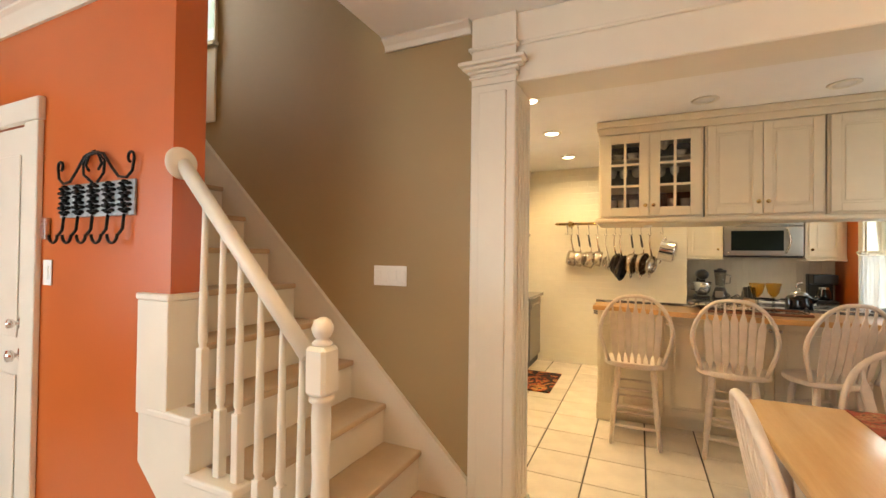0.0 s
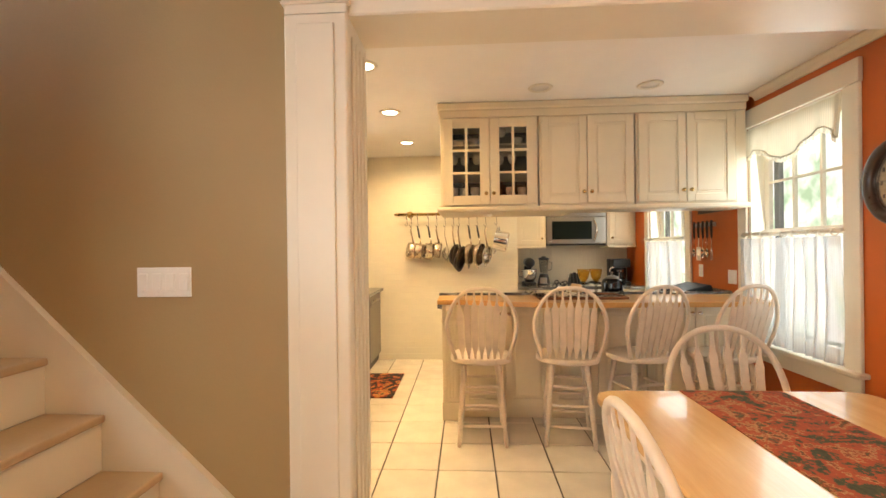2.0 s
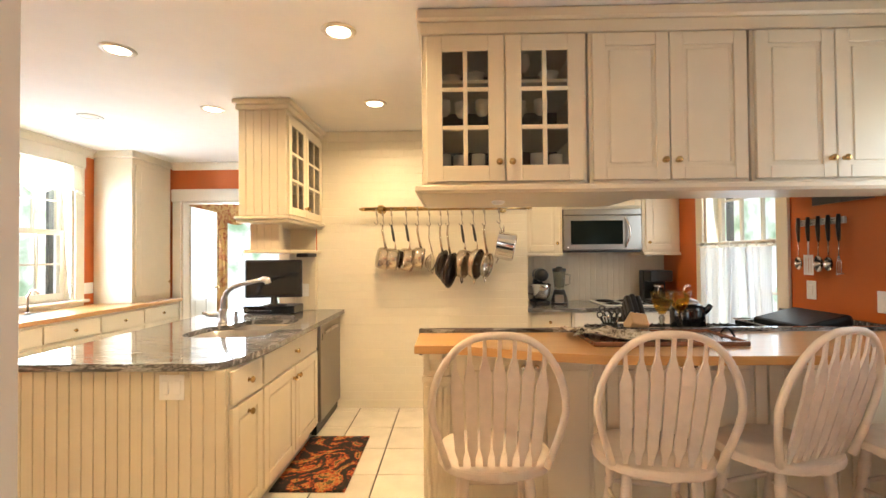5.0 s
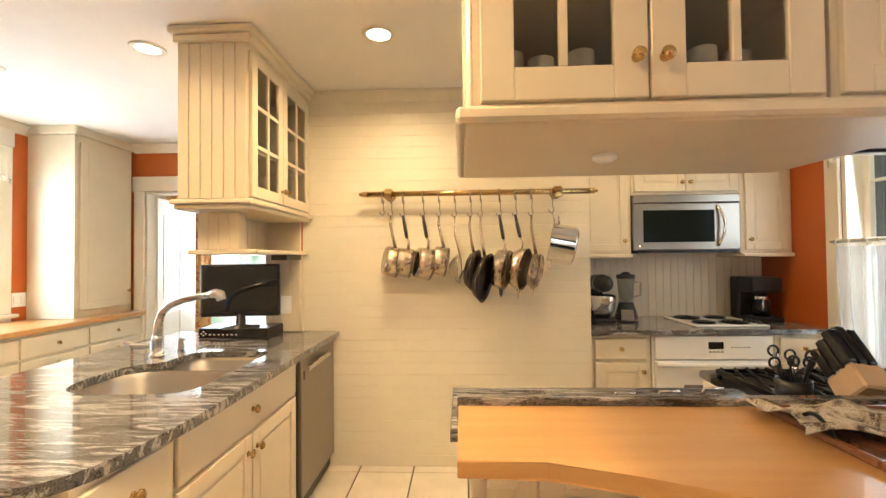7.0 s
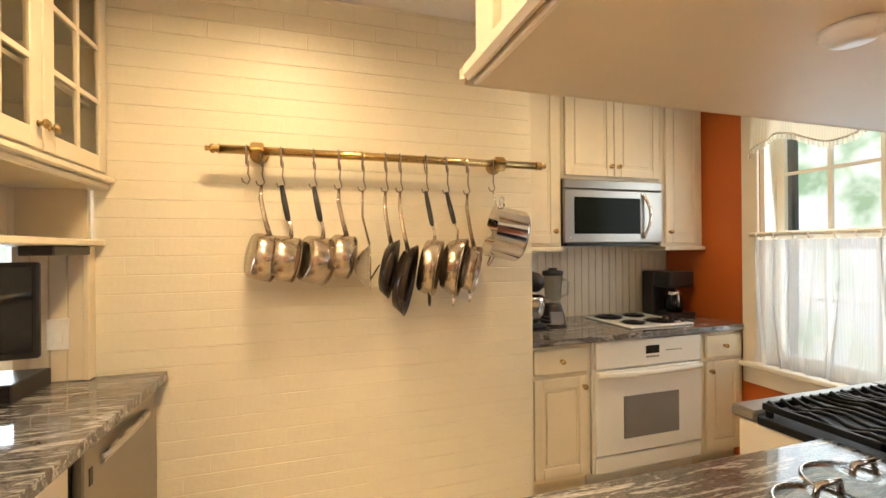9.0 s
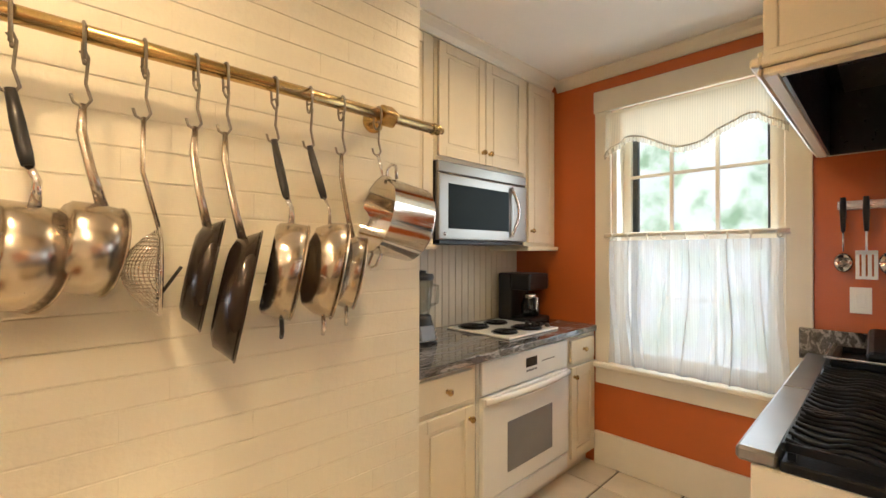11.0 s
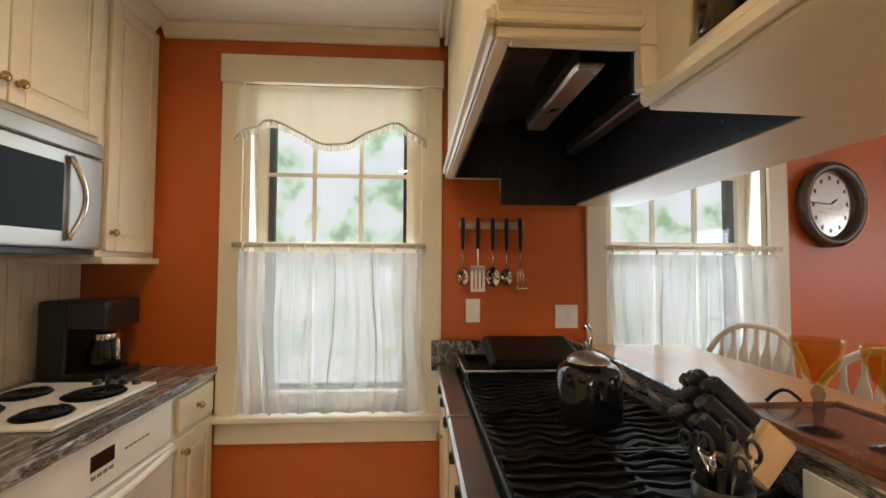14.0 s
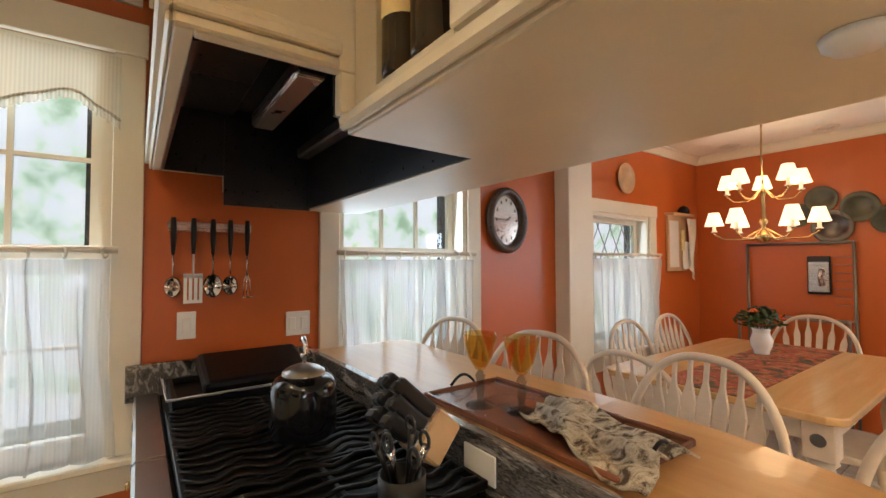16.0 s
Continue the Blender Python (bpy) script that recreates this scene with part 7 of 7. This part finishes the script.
wall_dish((2.995, 2.12, 2.19), "-x", 0.14, DISH, "tan stoneware plate hung on the orange wall")
for xx, zz, r in ((1.70, 1.90, 0.13), (1.88, 1.74, 0.15), (1.95, 1.99, 0.12), (2.12, 1.86, 0.11), (1.52, 1.78, 0.12)):
    wall_dish((xx, 0.705, zz), "+y", r, DARKDISH if r != 0.15 else CLOCKRIM, "dark painted plate hung on the orange wall")
wr = thing("bakers_rack", (2.13, 0.86, 0), "grey metal wire rack with shelves against orange wall", "rack")
for xx in (1.74, 2.52):
    for yy in (0.74, 0.98):
        part("post", tube(bmesh.new(), [(xx, yy, 0), (xx, yy, 1.60 if yy < 0.9 else 0.93)], 0.013, 8), RACKM, wr)
part("top_rail", tube(bmesh.new(), [(1.74, 0.74, 1.60), (2.52, 0.74, 1.60)], 0.013, 8), RACKM, wr)
for zz in (0.30, 0.62, 0.92):
    sh = bmesh.new()
    for k in range(9):
        tube(sh, [(1.74, 0.74 + 0.03 * k, zz), (2.52, 0.74 + 0.03 * k, zz)], 0.004, 5)
    part("shelf", sh, RACKM, wr)
gr = bmesh.new()
for k in range(7):
    tube(gr, [(1.74, 0.74, 1.05 + 0.07 * k), (1.87, 0.74, 1.05 + 0.07 * k)], 0.003, 5)
part("side_grid", gr, RACKM, wr)
ph = thing("wall_telephone", (1.975, 0.702, 1.14), "silver and black wall telephone", "telephone")
part("case", bx(1.895, 2.06, 0.703, 0.745, 1.14, 1.48, bev=0.008), BLACK, ph)
part("face", bx(1.905, 2.05, 0.7455, 0.756, 1.16, 1.43, bev=0.006), STEEL, ph)
part("handset", tube(bmesh.new(), [(1.95, 0.765, 1.36), (1.96, 0.785, 1.30), (1.95, 0.765, 1.22)], [0.026, 0.016, 0.026], 10), CHROME, ph)
cr2 = thing("notice_board", (2.985, 1.22, 1.36), "small board with papers and hanging bags", "notice board")
part("board", bx(2.97, 2.998, 1.02, 1.40, 1.34, 1.90, bev=0.004), WOODBLK, cr2)
part("shelf", bx(2.90, 2.998, 1.0, 1.42, 1.90, 1.925, bev=0.004), WOODBLK, cr2)
part("paper", bx(2.966, 2.9695, 1.20, 1.38, 1.38, 1.85), PAPER, cr2)
part("cloth", grid(bmesh.new(), lambda u, v: (2.930 + 0.018 * math.sin(11 * u + 2 * v), 0.90 + (0.10 + 0.10 * v) * u + 0.05 * (1 - v) + 0.02 * math.sin(6 * v), 1.24 + 0.16 * u * (1 - v) + 0.64 * v), 16, 12), PAPER, cr2, "white cloth hanging in folds")
part("bag", grid(bmesh.new(), lambda u, v: (2.945 + 0.012 * math.sin(8 * u), 1.02 + 0.11 * u + 0.02 * math.sin(4 * v), 1.36 + 0.28 * v), 10, 8), PAPER, cr2, "crumpled white bag")
part("ribbon", bx(2.945, 2.9655, 1.11, 1.165, 1.55, 1.76, bev=0.006), LABELY, cr2, "yellow ornament")
cr3 = thing("ornament", (2.95, 1.12, 1.925), "dark ornament on the small shelf", "ornament")
part("figure", lathe(bmesh.new(), [(0.0, 0.0), (0.05, 0.0), (0.06, 0.03), (0.04, 0.07), (0.0, 0.09)], 14), IRON, cr3, local=True)

# utensils on a magnetic rail
ur = thing("utensil_rail", (2.985, 5.43, 1.585), "steel rail with black-handled kitchen utensils", "utensil rail")
part("rail", bx(2.975, 2.997, 5.27, 5.60, 1.575, 1.615, bev=0.003), STEEL, ur)
for k, (uy, kind) in enumerate(((5.58, "spoon"), (5.505, "turner"), (5.43, "ladle"), (5.36, "spoon"), (5.29, "fork"))):
    ul = part("handle", tube(bmesh.new(), [(2.965, uy, 1.63), (2.962, uy, 1.56), (2.965, uy, 1.475)], [0.010, 0.012, 0.008], 8), BLACK, ur)
    b = bmesh.new()
    tube(b, [(2.965, uy, 1.478), (2.963, uy, 1.385)], 0.0045, 6)
    if kind == "turner":
        for j in range(4):
            box(b, 2.962, 2.965, uy - 0.036 + j * 0.0195, uy - 0.023 + j * 0.0195, 1.275, 1.385)
        box(b, 2.962, 2.965, uy - 0.036, uy + 0.036, 1.262, 1.276)
        box(b, 2.962, 2.965, uy - 0.036, uy + 0.036, 1.372, 1.39)
    elif kind == "fork":
        for j in range(3):
            tube(b, [(2.963, uy, 1.39), (2.963, uy - 0.014 + j * 0.014, 1.35), (2.963, uy - 0.014 + j * 0.014, 1.28)], 0.003, 5)
        tube(b, [(2.963, uy - 0.035, 1.28), (2.963, uy + 0.02, 1.275)], 0.004, 5)
    else:
        rr = 0.032 if kind == "spoon" else 0.038
        b2 = lathe(bmesh.new(), [(rr, 0.0), (rr * 0.8, -0.012), (0.0, -0.020), (0.0, -0.018), (rr * 0.77, -0.009), (rr * 0.95, 0.0)], 18)
        moved(b2, Matrix(((0, 0, -1, 2.960), (1, 0, 0, uy), (0, 1.35, 0, 1.335), (0, 0, 0, 1))))
        me = bpy.data.meshes.new("tmp")
        b2.to_mesh(me)
        b2.free()
        b.from_mesh(me)
        bpy.data.meshes.remove(me)
    part("blade", b, PLATE if kind == "turner" else CHROME, ul)

# ---- ceiling cans ----
# the lit can at (0.6, 1.2) is only the fitting of the added hall lamp
for i, (cx, cy, on) in enumerate([(x, y, True) for x, y in CANS_ON] + [(-2.27, 6.18, False), (1.31, 4.48, False), (2.10, 4.49, False), (0.6, 1.2, True), (1.90, 6.30, True), (1.85, 0.96, False), (2.58, 0.96, False)]):
    c = thing("ceiling_light", (cx, cy, CZ - 0.012), "lit recessed ceiling light with white trim" if on else "unlit recessed ceiling light with white trim", "ceiling light", "recessed lights")
    part("trim_ring", lathe(bmesh.new(), [(0.062, CZ - 0.006), (0.066, CZ - 0.010), (0.085, CZ - 0.008), (0.09, CZ - 0.0015), (0.062, CZ - 0.0015)], 28, (cx, cy, 0)), TRIM, c)
    part("lens", lathe(bmesh.new(), [(0.0, CZ - 0.005), (0.0615, CZ - 0.005), (0.0615, CZ - 0.0015), (0.0, CZ - 0.0015)], 24, (cx, cy, 0)), CANLIGHT if on else CANOFF, c)

# ---- painted brick chimney ----
ch = setting("wall_chimney", bx(-0.56, 1.395, 6.702, 7.949, 0, CZ - 0.001), MORTAR, "cream painted brick chimney breast")


def brick_mesh(w):
    b = bx(-w / 2, w / 2, -0.0028, 0.006, 0.0, 0.0745)
    long = [e for e in b.edges if abs(e.verts[0].co.x - e.verts[1].co.x) > 0.01 and e.verts[0].co.y < 0]
    bmesh.ops.bevel(b, geom=long, offset=0.0022, segments=2, affect="EDGES", profile=0.5)
    return mesh_of("brick", b, BRICKW)


PITCH, CLEN = 0.0775, 0.2045
full, halfb = brick_mesh(CLEN - 0.0002), brick_mesh(CLEN / 2 - 0.0002)
rest = bmesh.new()
rnd = random.Random(3)
for row in range(34):
    z = row * PITCH
    x = -0.56 + (0 if row % 2 == 0 else CLEN / 2)
    spots = [] if row % 2 == 0 else [(-0.56 + CLEN / 4, halfb)]
    while x + CLEN * 0.9 < 1.3975:
        spots.append((x + CLEN / 2, full))
        x += CLEN
    if 1.3975 - x > CLEN * 0.4:
        spots.append((x + CLEN / 4, halfb))
    for sx, me in spots:
        dy = rnd.uniform(-0.0005, 0.0005)
        if row < 30:
            o = new("brick", me)
            o.parent = ch
            o.location = (sx, 6.702 + dy, z)
            o.rotation_euler = (0, rnd.uniform(-0.004, 0.004), 0)
        else:
            w = (CLEN if me is full else CLEN / 2) - 0.002
            box(rest, sx - w / 2, sx + w / 2, 6.6992 + dy, 6.708, z, min(z + 0.0725, CZ - 0.002), bev=0.002)
rest_ob = part("brick_courses", rest, BRICKW, ch)
tagged(rest_ob, kind="stuff")

# ---- pot rail ----
RY, RZ = 6.60, 1.832
pr = thing("pot_rail", (0.64, RY, 1.80), "brass wall rail for hanging pots", "pot rail")
part("bar", tube(bmesh.new(), [(-0.085, RY, RZ), (1.365, RY, RZ)], 0.0185, 16), BRASS, pr)
for sx, e in ((-1, -0.085), (1, 1.365)):
    fn = lathe(bmesh.new(), [(0.0185, 0.0), (0.023, 0.006), (0.012, 0.014), (0.020, 0.024), (0.020, 0.032), (0.008, 0.042), (0.013, 0.052), (0.0, 0.060)], 14)
    part("finial", moved(fn, pose(e, RY, RZ, 0, 90 * sx, 0)), BRASS, pr)
for xx in (0.055, 1.165):
    bk = lathe(bmesh.new(), [(0.0, 0.0), (0.038, 0.0), (0.040, 0.010), (0.024, 0.020), (0.019, 0.07), (0.019, 0.105)], 16)
    part("bracket", moved(bk, pose(xx, 6.6915, RZ, 90, 0, 0)), BRASS, pr)
    part("bracket_knuckle", moved(bx(-0.028, 0.028, -0.028, 0.028, -0.028, 0.028, bev=0.010, seg=2), pose(xx, RY, RZ, 45, 0, 0)), BRASS, pr)


def hook(t, x, low, ring=False):
    """Bent wire from the rail: a loop over the bar, a doubled link and a small crook."""
    b = bmesh.new()
    w = 0.0034
    if ring:
        tube(b, [(x + 0.010 * math.sin(a), RY + 0.036 * math.sin(a), RZ - 0.014 + 0.036 * math.cos(a)) for a in [2 * math.pi * k / 22 for k in range(22)]], w, 6, closed=True)
        top = RZ - 0.050
    else:
        tube(b, [(x, RY - 0.0225, RZ - 0.062)] + [(x, RY + 0.0222 * math.sin(a), RZ + 0.0222 * math.cos(a)) for a in [radians(v) for v in range(-100, 101, 20)]] + [(x, RY + 0.016, RZ - 0.045), (x + 0.002, RY, RZ - 0.064)], w, 6)
        top = RZ - 0.062
    tube(b, [(x - 0.006, RY, top + 0.020), (x + 0.003, RY, top + 0.026), (x + 0.008, RY, top + 0.012), (x + 0.004, RY, (top + low) / 2), (x + 0.013, RY, low + 0.010), (x + 0.002, RY, low - 0.009), (x - 0.015, RY, low), (x - 0.020, RY, low + 0.016)], w, 6)
    part("hook", b, HOOKM, t, "bent wire hook", local=False)


def hung_pan(x, r, depth, body, grip, length, yaw, roll=11, low=1.715, ring=False, name="saucepan", label="steel saucepan hanging by its handle", y=None, side=1, lip=0.0, belly=0.86, helper=None):
    yy = (6.692 - r * abs(math.cos(radians(yaw))) - depth * abs(math.sin(radians(yaw))) * 0.6 - 0.008) if y is None else y
    yy = min(yy, RY)
    t = thing(name, (x, RY, low - length - 2 * r), label, "pan", "pans on the rail")
    hook(t, x, low, ring)
    zc = low - length - r
    b = lathe(bmesh.new(), [(0.0, 0.0), (r * belly, 0.0), (r * (0.2 + 0.8 * belly + 0.5 * (1 - belly) * 0.8), 0.008 + 0.12 * (0.86 - belly) * depth), (r * (0.97 if belly < 0.8 else 1.0), depth * 0.5), (r + lip, depth), (r + lip - 0.003, depth), (r * 0.965, depth * 0.52), (r * (0.17 + 0.8 * belly + 0.4 * (1 - belly)), 0.012 + 0.12 * (0.86 - belly) * depth), (0.0, 0.004)], 36)
    m = pose(x - side * depth * 0.45, yy, zc, 0, 0, yaw) @ pose(0, 0, 0, 0, 90 * side, 0) @ pose(0, 0, 0, 0, roll, 0)
    part("pan_body", moved(b, m), body, t)
    rim = tube(bmesh.new(), [((r + lip) * math.cos(a), (r + lip) * math.sin(a), depth) for a in [2 * math.pi * k / 36 for k in range(36)]], 0.0028, 6, closed=True)
    part("rim", moved(rim, m), body, t)
    if helper:
        hl = tube(bmesh.new(), [(r - 0.002, -0.022, depth - 0.02), (r + 0.03, -0.020, depth - 0.012), (r + 0.048, 0.0, depth - 0.010), (r + 0.03, 0.020, depth - 0.012), (r - 0.002, 0.022, depth - 0.02)], 0.0055, 8)
        part("helper_handle", moved(hl, m), helper, t)
    top, foot = Vector((x, RY, low)), Vector((x + side * depth * 0.35, yy, zc + r))
    if grip is BLACK:
        g = tube(bmesh.new(), [top + Vector((0, 0, 0.004)), top.lerp(foot, 0.3), top.lerp(foot, 0.6), top.lerp(foot, 0.72)], [0.009, 0.012, 0.012, 0.010], 10, flat=0.7)
        gp = part("grip", g, BLACK, t, "black handle grip")
        part("handle_shank", tube(bmesh.new(), [top.lerp(foot, 0.70), top.lerp(foot, 0.86) + Vector((side * 0.008, 0, 0)), foot + Vector((0, 0, -0.02))], [0.008, 0.007, 0.010], 8, flat=0.5), CHROME, t)
    else:
        part("handle", tube(bmesh.new(), [top, top.lerp(foot, 0.3) + Vector((-side * 0.012, 0, 0)), top.lerp(foot, 0.7) + Vector((-side * 0.010, 0, 0)), foot + Vector((0, 0, -0.02))], [0.006, 0.009, 0.009, 0.011], 8, flat=0.45), grip, t)
    return t


spare = thing("pot_hook", (0.015, RY, 1.69), "empty wire pot hook hanging on the brass rail", "hook")
hook(spare, 0.015, 1.70)
hung_pan(0.070, 0.099, 0.095, POTSTEEL, POTSTEEL, 0.195, 20, low=1.69, label="small steel saucepan hanging by a steel handle")
hung_pan(0.150, 0.095, 0.106, POTSTEEL, BLACK, 0.20, 14, low=1.685, label="steel saucepan hanging by a black handle")
hung_pan(0.282, 0.104, 0.101, POTSTEEL, BLACK, 0.20, 25, low=1.685, label="shiny steel saucepan hanging by a black handle")
hung_pan(0.388, 0.095, 0.090, POTSTEEL, POTSTEEL, 0.195, 10, low=1.685, label="steel saucepan hanging by its slim steel handle")
hung_pan(0.595, 0.120, 0.050, NONSTICK, POTSTEEL, 0.225, -16, low=1.68, name="frying_pan", label="dark nonstick frying pan hanging by a steel handle", lip=0.012, belly=0.72)
hung_pan(0.662, 0.144, 0.060, NONSTICK, POTSTEEL, 0.25, -20, low=1.68, name="frying_pan", label="large dark nonstick frying pan hanging by its handle", lip=0.014, belly=0.72)
hung_pan(0.785, 0.125, 0.078, POTSTEEL, BLACK, 0.215, -22, low=1.68, name="saute_pan", label="steel saute pan hanging by a black handle", helper=BLACK)
hung_pan(0.888, 0.130, 0.095, POTSTEEL, BLACK, 0.205, -26, low=1.68, ring=True, name="saute_pan", label="browned steel saute pan with rounded sides", lip=0.004, belly=0.5, helper=CHROME)
hung_pan(0.992, 0.107, 0.066, POTSTEEL, POTSTEEL, 0.245, -28, low=1.68, ring=True, label="shallow steel pan hanging by a long handle", helper=CHROME)
# sieve
sv = thing("sieve", (0.492, RY, 1.26), "wire mesh sieve with steel rim hanging on the rail", "sieve", "pans on the rail")
hook(sv, 0.492, 1.68)
msh = bmesh.new()
R = 0.098
mm = pose(0.46, 6.585, 1.335, 0, 0, -8) @ pose(0, 0, 0, 0, 90, 0)
for k in range(-11, 12):
    for sw in (0, 1):
        c = k * R / 12
        hh = math.sqrt(R * R - c * c)
        pts = []
        for j in range(9):
            v = -hh + 2 * hh * j / 8
            z = 0.07 - 0.07 * (1 - min(1.0, (c * c + v * v) / (R * R))) - 0.01
            pts.append((c, v, z) if sw == 0 else (v, c, z))
        tube(msh, pts, 0.0011, 3)
part("mesh_bowl", moved(msh, mm), CHROME, sv)
part("rim", moved(tube(bmesh.new(), [(R * math.cos(a), R * math.sin(a), 0.06) for a in [2 * math.pi * k / 32 for k in range(32)]], 0.004, 6, closed=True), mm), CHROME, sv)
part("handle", tube(bmesh.new(), [(0.492, RY, 1.68), (0.49, RY - 0.002, 1.56), (0.52, 6.588, 1.432)], 0.005, 6), POTSTEEL, sv)
part("rest_bar", tube(bmesh.new(), [(0.515, 6.585, 1.27), (0.56, 6.565, 1.345)], 0.004, 6), BLACK, sv)
# stock pot hung by one loop handle
pt = thing("stock_pot", (1.19, RY, 1.40), "deep polished steel pot hanging sideways by its handle", "pot", "pans on the rail")
hook(pt, 1.125, 1.70, True)
r, d = 0.125, 0.158
pm = pose(1.262, 6.558, 1.468, 0, 0, -10) @ pose(0, 0, 0, 0, -78, 0)
part("pan_body", moved(lathe(bmesh.new(), [(0.0, 0.0), (r * 0.90, 0.0), (r, 0.014), (r, d), (r + 0.004, d + 0.003), (r - 0.003, d), (r - 0.004, 0.016), (0.0, 0.006)], 40), pm), CHROME, pt)
for sg in (1, -1):
    lp = tube(bmesh.new(), [(sg * (r - 0.002), -0.035, d - 0.03), (sg * (r + 0.04), -0.03, d - 0.02), (sg * (r + 0.048), 0, d - 0.018), (sg * (r + 0.04), 0.03, d - 0.02), (sg * (r - 0.002), 0.035, d - 0.03)], 0.005, 8)
    part("loop_handle", moved(lp, pm), CHROME, pt)
part("handle_link", tube(bmesh.new(), [(1.125, RY, 1.70), (1.14, RY - 0.003, 1.64), (1.155, RY - 0.006, 1.605)], 0.005, 6), CHROME, pt)
# ---- rug ----
def rug(u, v):
    return (-0.41 + 0.455 * u, 5.29 + 0.775 * v, 0.010 + 0.002 * math.sin(13 * u + 7 * v) * math.sin(9 * v))


rb_ = grid(bmesh.new(), rug, 16, 24)
ex = bmesh.ops.extrude_face_region(rb_, geom=list(rb_.faces))
for v in [g for g in ex["geom"] if isinstance(g, bmesh.types.BMVert)]:
    v.co.z = 0.0012
solid("rug", rb_, RUG, "dark floral rug with orange and ochre flowers", "rug")

# ---- floor tiles ----
fl_ob = bpy.data.objects["floor"]
TPX, TPY = 0.362, 0.372
tile_me = mesh_of("floor_tile", bx(-0.1765, 0.1765, -0.1815, 0.1815, -0.0118, 0.0, bev=0.0035), TILE)
rest = bmesh.new()
count = 0
rnd = random.Random(8)
for i in range(-12, 9):
    for j in range(-18, 15):
        cx, cy = 0.198 + TPX * (i + 0.5), 4.388 + TPY * (j + 0.5)
        if cy > 9.6 or cy < -2.2 or cx < -4.2 or cx > 3.0 or (cx > 1.42 and cy < 0.6):
            continue
        if -0.6 < cx < 3.0 and 2.2 < cy < 6.9 and count < 300:
            count += 1
            o = new("floor_tile", tile_me)
            o.parent = fl_ob
            o.location = (cx, cy, rnd.uniform(-0.0006, 0.0))
        else:
            box(rest, cx - 0.1765, cx + 0.1765, cy - 0.1815, cy + 0.1815, -0.0118, 0.0)
tagged(part("floor_tiles", rest, TILE, fl_ob), kind="stuff")
